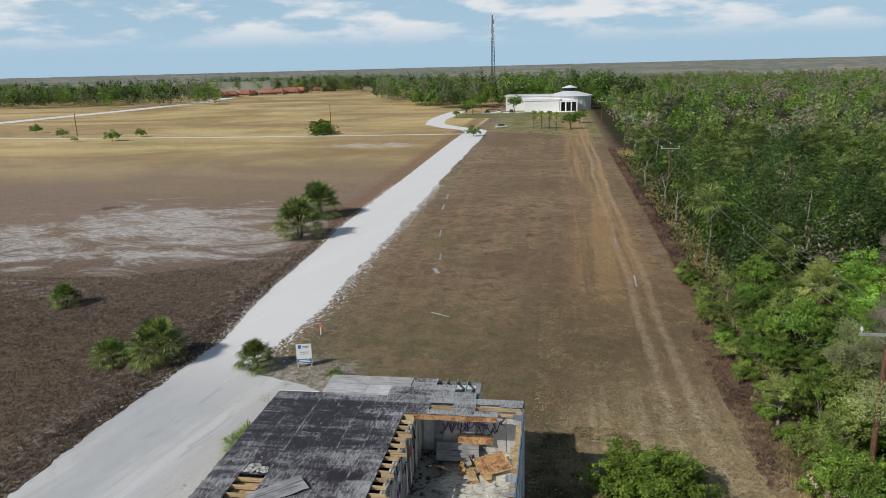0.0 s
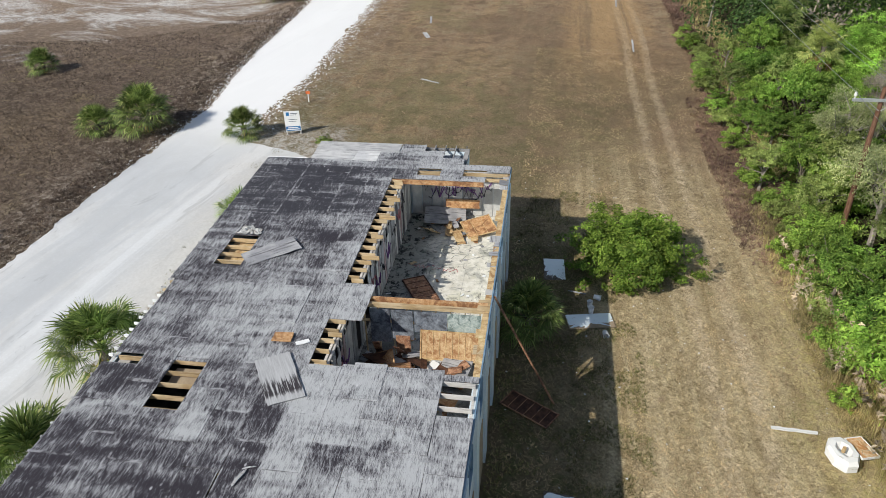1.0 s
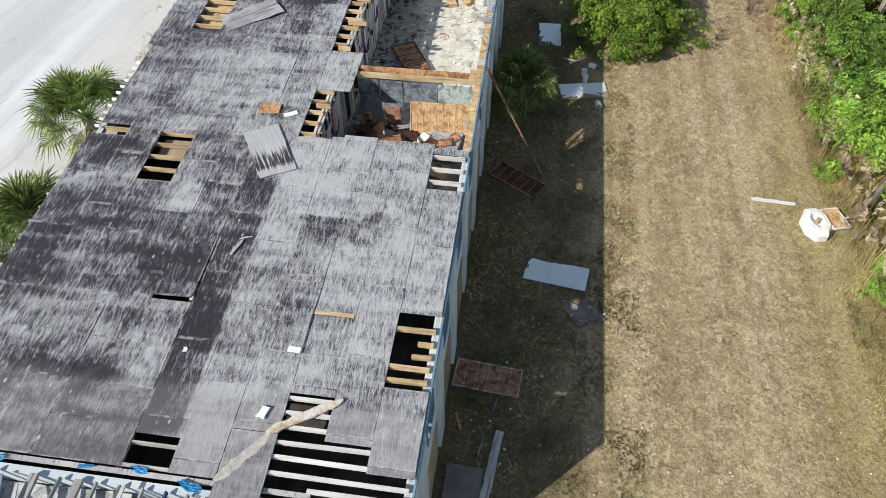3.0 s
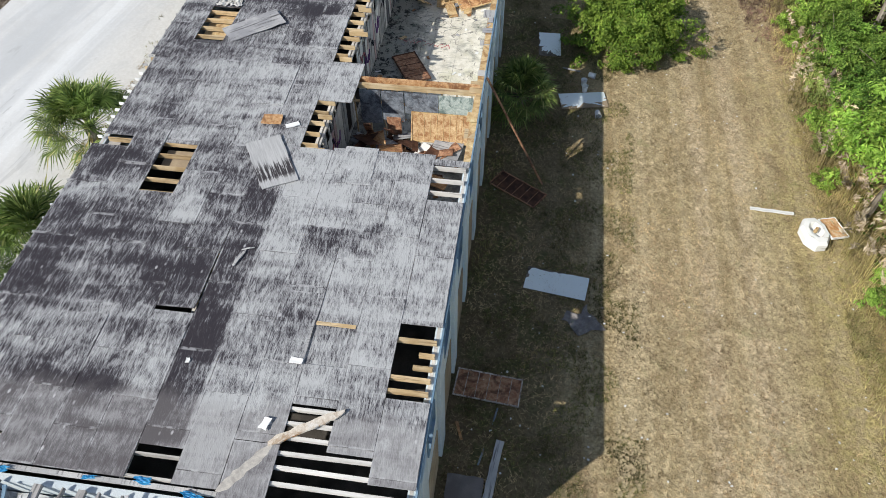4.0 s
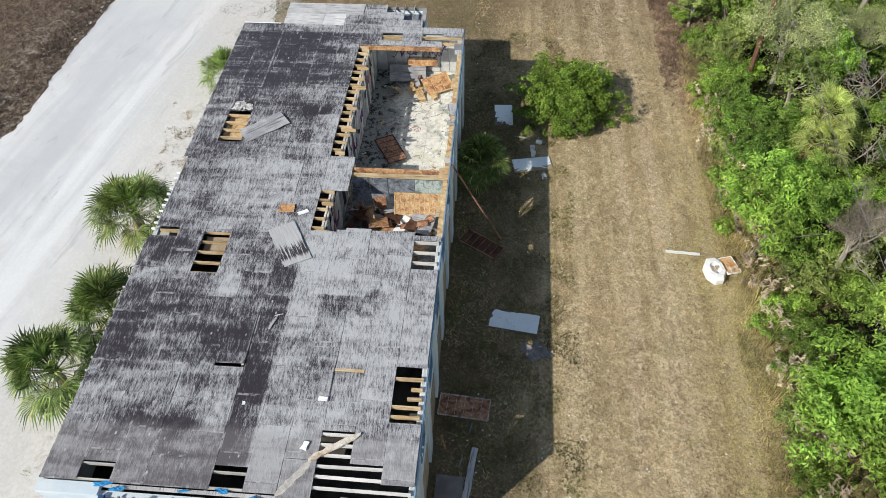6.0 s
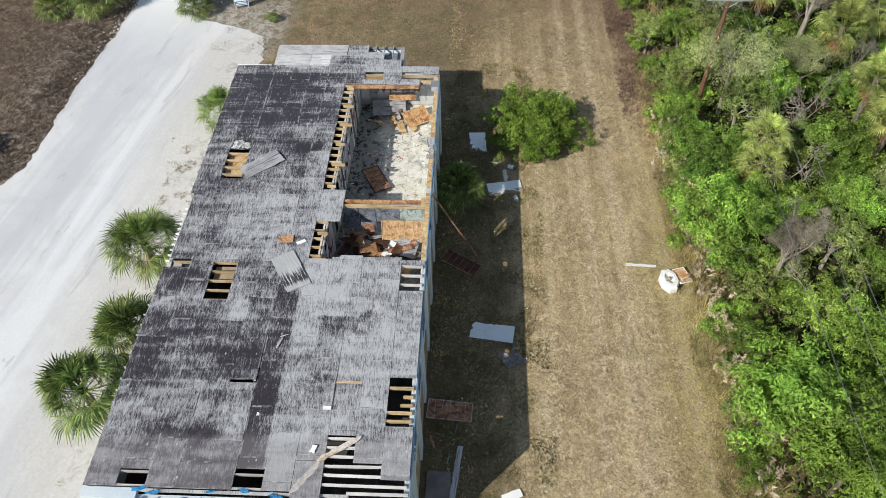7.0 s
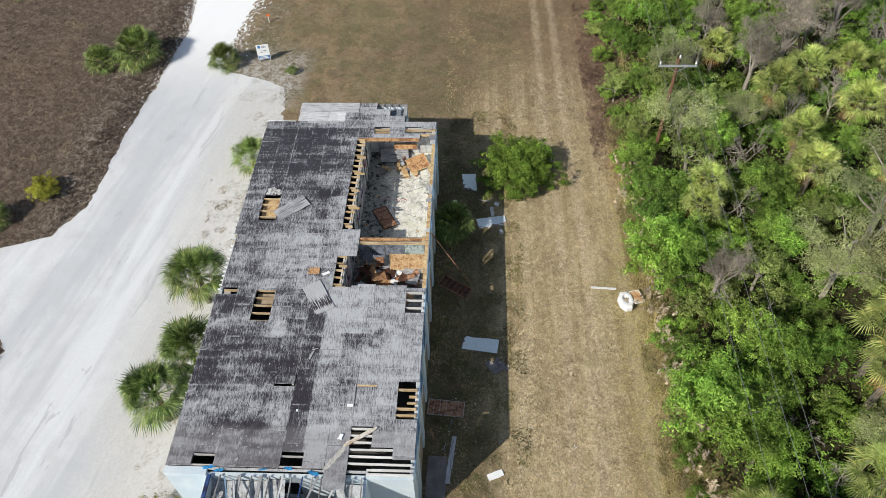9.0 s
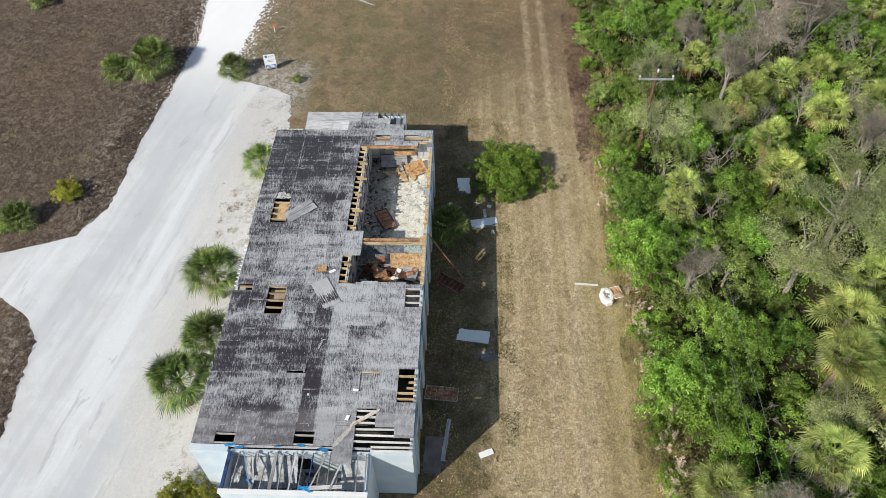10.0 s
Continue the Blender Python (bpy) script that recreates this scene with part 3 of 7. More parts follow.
    # grain: black dashes and pale rubbed fibres along the sheets, calmer on the sheets by the south eave
    s1 = k.noise(k.stretch(p, 12.0, 2.0, 5, com.outputs[0]), 1.0, 6, 0.72, 0.3)
    s2 = k.noise(k.stretch(p, 42, 6.0, 9, com.outputs[0]), 1.0, 4, 0.7, 0.3)
    s3 = k.noise(k.stretch(p, 17, 2.8, 7, com.outputs[0]), 1.0, 5, 0.72, 0.4)
    calm = k.math("MULTIPLY_ADD", south, -0.5, 1.0)
    grain = k.math("ADD", k.math("MULTIPLY_ADD", s1, 2.6, -1.3), k.math("MULTIPLY_ADD", s2, 2.2, -1.1))
    tone = k.math("ADD", d, k.math("MULTIPLY", grain, k.math("MULTIPLY", calm, 1.05)))
    c = k.mix(k.step(tone, -0.15, 0.40), (0.455, 0.468, 0.475), (0.27, 0.274, 0.284))
    c = k.mix(k.step(tone, 0.36, 0.72), c, (0.106, 0.104, 0.117))
    c = k.mix(k.step(tone, 0.62, 1.0), c, k.mix(felt, (0.030, 0.026, 0.033), (0.045, 0.048, 0.058)))
    # pale rubbed fibres through the black, brown-grey weathering by the south eave
    c = k.mix(k.math("MULTIPLY", k.step(s3, 0.44, 0.34), k.step(tone, 1.2, 0.4, 0.10, 0.42)), c, (0.47, 0.475, 0.495))
    c = k.mix(k.math("MULTIPLY", k.step(s3, 0.58, 0.68), 0.45), c, (0.085, 0.08, 0.085))
    c = k.mix(k.math("MULTIPLY", south, 0.35), c, (0.25, 0.235, 0.235))
    pale = k.noise(k.stretch(w, 2.3, 1.5, 1.0), 1.0, 5, 0.7)
    c = k.mix(k.math("MULTIPLY", k.step(pale, 0.55, 0.68, 0.0, 0.36), k.step(d, 0.6, 0.1)), c, (0.58, 0.595, 0.61))
    # frayed pale rims and dark joints of the single sheets
    gen = k.nt.nodes.new("ShaderNodeTexCoord").outputs["Generated"]
    gx, gy, gz = k.xyz(gen)
    ex = k.math("MULTIPLY", k.math("MINIMUM", gx, k.math("SUBTRACT", 1.0, gx)), 1.23)
    ey = k.math("MULTIPLY", k.math("MINIMUM", gy, k.math("SUBTRACT", 1.0, gy)), 2.2)
    rim = k.math("MINIMUM", ex, ey)
    fray = k.noise(w, 2.1, 4, 0.7)
    c = k.mix(k.math("MULTIPLY", k.step(rim, 0.06, 0.02), k.step(fray, 0.46, 0.6, 0.0, 0.55)), c, (0.50, 0.505, 0.52))
    c = k.mix(k.math("MULTIPLY", k.step(rim, 0.012, 0.004), k.step(fray, 0.6, 0.45, 0.05, 0.55)), c, (0.06, 0.055, 0.06))
    # pale nail heads in rows over the joists
    vo = k.nt.nodes.new("ShaderNodeTexVoronoi")
    vo.inputs["Scale"].default_value = 1.0
    vo.inputs["Randomness"].default_value = 0.5
    k.wire(k.stretch(w, 3.1, 1.647, 0.0), vo.inputs["Vector"])
    dots = k.math("MULTIPLY", k.step(vo.outputs["Distance"], 0.16, 0.06), k.step(k.noise(w, 0.6, 3), 0.48, 0.58))
    c = k.mix(k.math("MULTIPLY", dots, 0.65), c, (0.62, 0.62, 0.64))
    return k.done(c, 0.72, bump=k.math("ADD", grain, k.math("MULTIPLY", s2, 0.4)), depth=0.007, strength=0.6, spec=0.3)


def stained_ply():
    """A loose pale sheet with a black stain that has run with the grain over its lower half."""
    k = Nodes("pale_ply_with_black_stain")
    p = k.local()
    x, y, z = k.xyz(p)
    g = k.noise(k.stretch(p, 16, 1.1, 5), 1.0, 6, 0.7)
    c = k.mix(k.step(g, 0.35, 0.65), (0.50, 0.505, 0.51), (0.38, 0.385, 0.39))
    low = k.math("MULTIPLY", k.step(y, 0.35, -0.35), k.step(y, -1.15, -0.75))
    c = k.mix(k.math("MULTIPLY", k.step(k.math("ADD", g, k.math("MULTIPLY", low, 0.22)), 0.60, 0.72), low), c, (0.045, 0.04, 0.045))
    return k.done(c, 0.8, bump=g, depth=0.005, spec=0.25)


M_PLY_STAIN = stained_ply()
M_PLY = roof_ply()
M_PLY_LOOSE = wood("loose_grey_plywood", (0.36, 0.365, 0.37), (0.50, 0.50, 0.495), (0.07, 0.065, 0.075), 0.75)
M_PLY_PALE = wood("bleached_plywood", (0.50, 0.505, 0.51), (0.64, 0.64, 0.63), (0.12, 0.115, 0.125), 0.7, "x")
M_PLY_DARK = wood("loose_dark_plywood", (0.27, 0.275, 0.29), (0.42, 0.42, 0.425), (0.05, 0.045, 0.05), 0.9, "x")


def room_floor():
    """Cream-painted floor boards, black with mould toward the corridor, peeling and littered with dirt."""
    k = Nodes("stained_cream_floor")
    p = k.place()
    x, y, z = k.xyz(p)
    n1, n2, n3 = k.noise(p, 0.55, 7, 0.72, 0.6), k.noise(p, 2.6, 6, 0.72), k.noise(p, 14, 4)
    n4 = k.noise(p, 1.3, 7, 0.8, 2.5)
    c = k.mix(k.step(n2, 0.35, 0.65), (0.60, 0.575, 0.49), (0.76, 0.735, 0.66))
    c = k.mix(k.step(k.noise(p, 0.9, 4, 0.6), 0.5, 0.66, 0, 0.5), c, (0.58, 0.57, 0.40))
    damp = k.math("ADD", n1, k.step(x, -2.6, -5.0, 0.0, 0.30))
    c = k.mix(k.step(damp, 0.52, 0.70, 0, 0.85), c, (0.25, 0.26, 0.235))
    c = k.mix(k.math("MULTIPLY", k.step(n2, 0.50, 0.58), k.step(damp, 0.58, 0.74)), c, (0.03, 0.032, 0.03))
    c = k.mix(k.math("MULTIPLY", k.step(k.noise(p, 1.7, 5, 0.7), 0.56, 0.66), k.step(damp, 0.6, 0.8, 0, 0.6)), c, (0.16, 0.24, 0.19))
    c = k.mix(k.math("MULTIPLY", k.step(y, -10.5, -12.5), k.step(n1, 0.42, 0.6, 0.3, 0.9)), c, (0.12, 0.11, 0.10))
    c = k.mix(k.step(n3, 0.6, 0.75, 0, 0.3), c, (0.3, 0.27, 0.2))
    c = k.mix(k.math("MULTIPLY", k.step(n4, 0.55, 0.61), 0.75), c, (0.09, 0.085, 0.08))
    for v, size in ((x, 1.22), (y, 1.22)):
        off = k.math("ABSOLUTE", k.math("SUBTRACT", k.math("FRACT", k.math("MULTIPLY", v, 1 / size)), 0.5))
        c = k.mix(k.math("MULTIPLY", k.step(off, 0.012, 0.004), k.step(n2, 0.35, 0.6, 0.15, 0.7)), c, (0.2, 0.19, 0.17))
    return k.done(c, 0.8, bump=k.math("ADD", n3, n4), depth=0.012)


M_ROOMFLOOR = room_floor()
# gloom under the roof and in the wings put into the floor's colour
M_GLOOMFLOOR = plain("dark_dirty_floor", (0.05, 0.045, 0.04), (0.10, 0.09, 0.08), 1.5, 0.95)

house = tagged(new("house"), "derelict two-storey pale blue house with a torn plywood roof", "house")


def wall_piece(bm, axis, at, thick, a0, a1, z0, z1, gaps):
    """A wall along x or y from a0 to a1 with through openings (a, b, low, high)."""
    ca = sorted({a0, a1, *[g[0] for g in gaps], *[g[1] for g in gaps]})
    for u, v in zip(ca, ca[1:]):
        holes = sorted((g[2], g[3]) for g in gaps if g[0] <= u + 1e-6 and g[1] >= v - 1e-6)
        z = z0
        for lo, hi in holes + [(z1, z1)]:
            if lo > z + 1e-6:
                if axis == "y":
                    box(bm, at, at + thick, u, v, z, lo)
                else:
                    box(bm, u, v, at, at + thick, z, lo)
            z = hi


PIERS = [-1.8 - 3.3 * i for i in range(9)]
BAYS = [-0.45 if i == 0 else PIERS[i - 1] - 1.65 for i in range(1, 10)]
BAYS = [b for b in BAYS if b > -29]
gaps = [(b - 0.6, b + 0.6, 4.1, 5.25) for b in BAYS] + [(b - 0.72, b + 0.72, 0.9, 2.35) for b in BAYS]
bm = bmesh.new()
wall_piece(bm, "y", -0.22, 0.2, -29.8, -0.2, 0.0, 5.83, gaps)
part("wall_east", bm, M_WALL, house)
bm = bmesh.new()
wall_piece(bm, "y", -W + 0.02, 0.2, -29.8, -0.2, 0.0, 5.83, [])
part("wall_west", bm, M_WALL, house)
bm = bmesh.new()
wall_piece(bm, "x", -0.2, 0.2, -W + 0.02, -0.02, 0.0, 5.83, [(-7.6, -6.4, 0.0, 2.1)])
part("wall_north", bm, M_WALL, house)
bm = bmesh.new()
wall_piece(bm, "x", -30.0, 0.2, -W + 0.02, -0.02, 0.0, 5.83, [(-7.6, -6.4, 3.05, 5.1)])
part("wall_south", bm, M_WALL, house)
for y in PIERS:
    bm = bmesh.new()
    box(bm, -0.02, 0.1, y - 0.42, y + 0.42, 0.0, 5.8)
    bmesh.ops.bevel(bm, geom=bm.edges[:], offset=0.012, segments=1, affect="EDGES")
    part("pier", bm, M_WALL, house)
for i, b in enumerate(BAYS):
    bm = bmesh.new()
    for u0, u1, w0, w1 in ((-0.64, -0.56, 4.1, 5.25), (0.56, 0.64, 4.1, 5.25), (-0.56, 0.56, 4.04, 4.12), (-0.56, 0.56, 5.2, 5.29)):
        box(bm, -0.08, 0.03, b + u0, b + u1, w0, w1)
    part("window_frame", bm, M_BLUE, house, "blue-painted window frame with no glass")
    bm = bmesh.new()
    box(bm, -0.06, 0.012 + 0.006 * (i % 3), b - 1.0, b + 0.98, 0.05, 2.75 - 0.2 * (i % 2))
    part("window_board", bm, M_TANBOARD, house, "tan board over a lower window")
bm = bmesh.new()
box(bm, -W + 0.25, -0.25, -29.75, -0.25, 0.0, 0.12)
part("ground_floor", bm, M_SLAB, house)
bm = bmesh.new()
box(bm, -5.56, -0.25, -17.2, -0.25, FLOOR2 - 0.22, FLOOR2)
part("upper_floor", bm, M_ROOMFLOOR, house, "stained white-painted upper floor, open to the sky")
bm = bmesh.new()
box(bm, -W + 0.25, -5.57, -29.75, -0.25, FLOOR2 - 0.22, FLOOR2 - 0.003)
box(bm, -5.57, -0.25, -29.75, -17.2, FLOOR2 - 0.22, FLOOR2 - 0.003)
part("upper_floor", bm, M_GLOOMFLOOR, house, "upper floor under the roof, with its gloom put into the colour")
bm = bmesh.new()
box(bm, 0.0, 0.055, -29.95, 0.0, 5.80, 6.02)
part("fascia", bm, M_BLUE, house, "blue-painted fascia board along the east eave")
bm = bmesh.new()
box(bm, -11.4, -2.5, -29.7, -29.6, 5.84, 5.98)
part("eave_board", bm, M_PLY_LOOSE, house, "weathered grey board along the south eave")
bm = bmesh.new()
box(bm, -W - 0.02, -11.45, -0.03, 0.03, 6.0, 6.1)
part("north_edge_strip", bm, M_WHITE, house)
bm = bmesh.new()
box(bm, -W - 0.02, -11.4, -30.04, -29.6, 5.832, 6.03)
part("south_edge_strip", bm, M_WALL, house, "pale painted strip on the south wall's top")

# end wings
for sign, y0, y1 in ((1, 0.02, 2.45), (-1, -32.6, -30.02)):
    bm = bmesh.new()
    xw0, xw1 = -11.4, -2.55
    wall_piece(bm, "y", xw0, 0.18, y0, y1, 0, 5.8, [])
    wall_piece(bm, "y", xw1 - 0.18, 0.18, y0, y1, 0, 5.8, [])
    if sign > 0:
        wall_piece(bm, "x", y1 - 0.18, 0.18, xw0 + 0.18, xw1 - 0.18, 0, 5.8, [(-8.5, -5.5, 3.9, 5.3)])
    else:
        wall_piece(bm, "x", y0, 0.18, xw0 + 0.18, xw1 - 0.18, 0, 5.9, [(-8.5, -5.5, 0, 2.2)])
    part("wing_wall", bm, M_WALL, house)
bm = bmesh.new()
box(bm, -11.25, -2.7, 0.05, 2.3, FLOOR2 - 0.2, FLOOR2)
part("wing_floor", bm, M_GLOOMFLOOR, house)
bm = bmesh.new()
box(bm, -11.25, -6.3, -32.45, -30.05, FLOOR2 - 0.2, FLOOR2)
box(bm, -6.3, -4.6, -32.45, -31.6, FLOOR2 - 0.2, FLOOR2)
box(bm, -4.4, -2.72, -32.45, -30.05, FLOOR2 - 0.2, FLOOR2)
part("wing_floor", bm, M_GLOOMFLOOR, house, "landing floor with a broken opening, gloom put into its colour")
bm = bmesh.new()
box(bm, -11.25, -2.72, -32.42, -30.03, 0.0, 0.1)
part("wing_base", bm, M_SLAB, house)
bm = bmesh.new()
box(bm, -11.42, -2.5, -32.68, -32.4, 5.9, 6.03)
part("parapet_cap", bm, M_WHITE, house, "white-painted beam along the wing's south edge")

# ---- roof ----
bm = bmesh.new()
for x in (-W + 0.1, -0.12, -5.75, -7.6):
    box(bm, x - 0.05, x + 0.05, -29.6, -0.2, 5.74, 5.835)
roof = part("roof", bm, M_JOIST_GREY, house, "flat roof of weathered plywood sheets on joists, torn open")
CW = 1.236
rr = random.Random(11)
sheet_meshes = {}


def slab_mesh(name, sx, sy, sz, mat, bevel=0.003):
    key = (name, round(sx, 3), round(sy, 3), round(sz, 3), mat.name)
    if key not in sheet_meshes:
        bm = bmesh.new()
        box(bm, -sx / 2, sx / 2, -sy / 2, sy / 2, -sz / 2, sz / 2)
        me = bpy.data.meshes.new(name)
        bm.to_mesh(me)
        bm.free()
        me.materials.append(mat)
        sheet_meshes[key] = me
    return sheet_meshes[key]


def sheet(x0, x1, y0, y1, lift=0.0, mat=None, tilt=(0, 0, 0), name="plywood_sheet"):
    ob = new(name, slab_mesh(name, x1 - x0 - 0.007, y1 - y0 - 0.008, 0.02, mat or M_PLY))
    ob.parent = roof
    ob.matrix_world = pose((x0 + x1) / 2, (y0 + y1) / 2, ROOF - 0.01 + lift, *tilt)
    return ob


def holes_of(col):
    """Open stretches (from north to south) of one column of sheets; column 0 lies along the east edge."""
    h = {0: [(-0.85, -17.0), (-17.3, -18.95), (-24.05, -26.5), (-28.95, -29.6)],
         1: [(-2.0, -16.8), (-0.65, -1.45), (-28.25, -29.6)],
         2: [(-2.0, -16.82), (-24.4, -25.75), (-27.0, -29.6)],
         3: [(-2.0, -16.86), (-0.65, -1.5), (-28.2, -30.7)],
         4: [(-2.0, -11.85), (-14.32, -16.9)],
         5: [(-28.65, -29.45)], 8: [(-17.37, -19.8)], 9: [(-8.55, -11.04), (-28.8, -29.5)], 10: [(-17.3, -17.75)]}
    return h.get(col, [])


# where the sheets of each column meet, by one joint of the column
JOINT = (-19.0, -18.3, -17.0, -18.2, -17.0, -1.3, -0.1, -1.58, -0.1, -1.5, -0.1)
for col in range(11):
    x1, x0 = -CW * col, -CW * (col + 1) if col < 10 else -W - 0.01
    south = -29.58
    first_ = JOINT[col] % 2.44 - 2.44
    cuts = [0.0] + [first_ - 2.44 * i for i in range(13) if south + 0.3 < first_ - 2.44 * i < -0.3] + [south]
    for a, b in zip(cuts, cuts[1:]):
        spans = [(a, b)]
        for h0, h1 in holes_of(col):
            kept = []
            for s0, s1 in spans:
                if h0 > s1 and h1 < s0:
                    if s0 > h0 + 0.15:
                        kept.append((s0, h0))
                    if s1 < h1 - 0.15:
                        kept.append((h1, s1))
                else:
                    kept.append((s0, s1))
            spans = kept
        for s0, s1 in spans:
            if s0 - s1 < 0.12:
                continue
            xa, xb, mid_y = x0, x1, (s0 + s1) / 2
            if col == 10 and -17.4 < mid_y < -13.4:
                xa = -13.55
            if col == 4 and -14.4 < mid_y < -11.7:
                xb = -4.86
            if col == 6 and -24.9 < mid_y < -22.3:
                # this sheet has sprung up at its south-east corner
                sheet(xa + 0.02, xb - 0.03, s1 + 0.12, s0, 0.028, None, (-1.7, -0.5, 1.0))
                continue
            sheet(xa, xb, s1, s0, rr.uniform(-0.006, 0.012), None, (rr.uniform(-0.25, 0.25), rr.uniform(-0.3, 0.3), rr.uniform(-0.25, 0.25)))

# lower layer in the shallow recess, patches nailed over the top, lifted and slid sheets
sheet(-3.75, -2.44, -25.95, -24.3, -0.0215)
sheet(-3.82, -3.745, -25.62, -24.3, 0.035, M_PLY_DARK, (0, 0, 0.5), "edge_strip")
sheet(-3.74, -2.52, -24.42, -24.29, 0.008, M_JOIST, (0, 0, 0), "trim_strip")
for x0, x1, y0, y1, lift in ((-12.38, -11.14, -18.55, -16.1, 0.026), (-9.89, -8.66, -21.1, -18.65, 0.024), (-8.66, -7.42, -14.8, -12.3, 0.024), (-7.42, -6.2, -11.05, -8.6, 0.024),
                             (-2.45, -1.24, -20.75, -18.3, 0.024), (-4.92, -3.72, -25.8, -23.3, 0.024), (-10.9, -9.66, -4.6, -2.2, 0.022), (-8.66, -7.42, -27.4, -24.95, 0.02),
                             (-11.13, -9.9, -27.35, -24.9, 0.022), (-4.92, -3.68, -30.76, -28.22, 0.03), (-6.17, -4.93, -26.95, -24.5, 0.02), (-4.5, -3.3, -18.6, -16.75, 0.026)):
    sheet(x0, x1, y0, y1, lift, None, (rr.uniform(-0.15, 0.15), rr.uniform(-0.3, 0.3), rr.uniform(-0.7, 0.7)))
# north wing's cover
for x0, x1, y0, y1, lift, m in ((-11.35, -8.9, 1.2, 2.4, 0, M_PLY_PALE), (-8.9, -6.45, 1.25, 2.4, 0.004, M_PLY_PALE), (-11.3, -8.86, 0.01, 1.2, 0.004, M_PLY_PALE), (-8.85, -7.5, 0.01, 1.24, 0, M_PLY_PALE),
                                (-7.5, -5.0, 0.01, 1.24, 0.003, None), (-6.4, -5.0, 1.25, 2.35, 0.012, None), (-5.0, -3.85, 0.01, 1.6, 0.0, None), (-3.85, -2.6, 0.01, 0.75, 0.004, None)):
    sheet(x0, x1, y0, y1, lift, m)



def joist(x0, x1, y, mat, top=ROOF - 0.022, deep=0.19, wide=0.05, skew=0.0, name="joist"):
    ob = new(name, slab_mesh(name, x1 - x0, wide, deep, mat))
    ob.parent = roof
    ob.matrix_world = pose((x0 + x1) / 2, y, top - deep / 2, rr.uniform(-1.5, 1.5), 0, skew)
    return ob


for i in range(49):
    y = -0.35 - 0.607 * i
    grey = y < -27.5
    end = -5.72 + (rr.uniform(0.0, 0.3) if -17 < y < -2 else 0.0)
    joist(-13.35 if -17.9 < y < -13.4 else -W + 0.05, end, y, M_JOIST_GREY if grey else M_JOIST)
    if y > -1.9 or y < -17.0:
        if -26.6 < y < -23.9 or y < -26.9:
            continue
        joist(-5.68, -0.1, y, M_JOIST_GREY if grey or -19 < y < -17 else M_JOIST)
    elif i % 3 == 0:
        joist(-6.0, -5.35 + rr.uniform(-0.2, 0.15), y - 0.22, M_JOIST)
for y, x0 in ((-24.55, -1.35), (-25.0, -0.55), (-25.42, -0.66), (-25.8, -1.35), (-26.22, -1.35)):
    joist(x0, -0.1, y, M_JOIST, deep=0.16, wide=0.1, skew=rr.uniform(-1, 1))
for i in range(6):
    joist(-5.68 if i < 1 else -3.9, -0.1, -27.12 - 0.42 * i, M_JOIST_PALE, deep=0.14, wide=0.085, skew=rr.uniform(-0.6, 0.6))
for y, x0 in ((-29.55, -2.6), (-29.8, -2.6)):
    joist(x0, -0.02, y, M_JOIST_PALE, ROOF - 0.04, 0.12, 0.1, rr.uniform(-0.5, 0.5))
for i in range(11):
    joist(-13.78, -13.6, -13.5 - 0.38 * i, M_WHITE, deep=0.1, wide=0.06)
for i in range(34):
    y = -5.6 - 0.607 * i
    if not -17.9 < y < -13.2:
        joist(-13.89 + rr.uniform(-0.02, 0.03), -13.71, y, M_PLY_LOOSE, ROOF - 0.06, 0.1, 0.06, 0, "rafter_tail")
for i in range(15):
    ob = new("rafter_tail", slab_mesh("rafter_tail", 0.05, 0.16, 0.09, M_JOIST_Y))
    ob.parent = roof
    ob.matrix_world = pose(-11.1 + i * 0.6, 2.52, 5.98, 0, 0, 0)
for i in range(14):
    ob = new("wing_joist", slab_mesh("wing_joist", 0.045, 2.35, 0.15, M_JOIST_Y))
    ob.parent = roof
    ob.matrix_world = pose(-11.1 + i * 0.6, 1.22, 5.97, 0, 0, 0)
# open joists of the south wing, running out to the white beam
for i in range(16):
    x = -11.22 + i * 0.565
    if i in (2, 13):
        continue
    bluish = i in (0, 9)
    wide = 0.2 if i in (0, 3, 5) else 0.055
    ob = new("wing_joist", slab_mesh("wing_joist", wide, 2.46, 0.12, M_NAVY if bluish else M_JOIST_Y))
    ob.parent = roof
    ob.matrix_world = pose(x + rr.uniform(-0.06, 0.06), -31.25, 5.96, 0, rr.uniform(-4, 4), rr.uniform(-2.5, 2.5) * (2.2 if i in (1, 3, 4) else 1))
# added dark plate that covers the wing's bright wall tops
bm = bmesh.new()
box(bm, -2.77, -2.5, 0.03, 2.26, 5.81, 5.93)
box(bm, -11.42, -2.5, 2.262, 2.48, 5.81, 5.9)
part("wall_plate", bm, M_JOIST_Y, roof, "dark weathered plate added over the wing's pale wall tops")
# stubs and short boards left on the east wall beside the open rooms
y = -0.95
while y > -17.0:
    d = rr.uniform(0.28, 0.62)
    m = rr.choice([M_PLY_LOOSE, M_PLY_LOOSE, M_PLY_DARK, M_JOIST_GREY])
    if -5.6 < y < -3.9 or -14.8 < y < -14.0:
        m = M_YELLOWWOOD
    if -13.2 < y < -11.6 or -16.6 < y < -15:
        m = M_JOIST
    wdt = rr.uniform(0.2, 0.5)
    if rr.random() < 0.4:
        y -= d
        continue
    ob = new("eave_board_stub", slab_mesh("eave_board_stub", round(wdt, 1), round(d - 0.02, 2), 0.03, m))
    ob.parent = roof
    ob.matrix_world = pose(-wdt / 2 - 0.01, y - d / 2, ROOF - 0.12 + rr.uniform(-0.05, 0.06), rr.uniform(-3, 3), rr.uniform(-5, 5), rr.uniform(-3, 3))
    y -= d
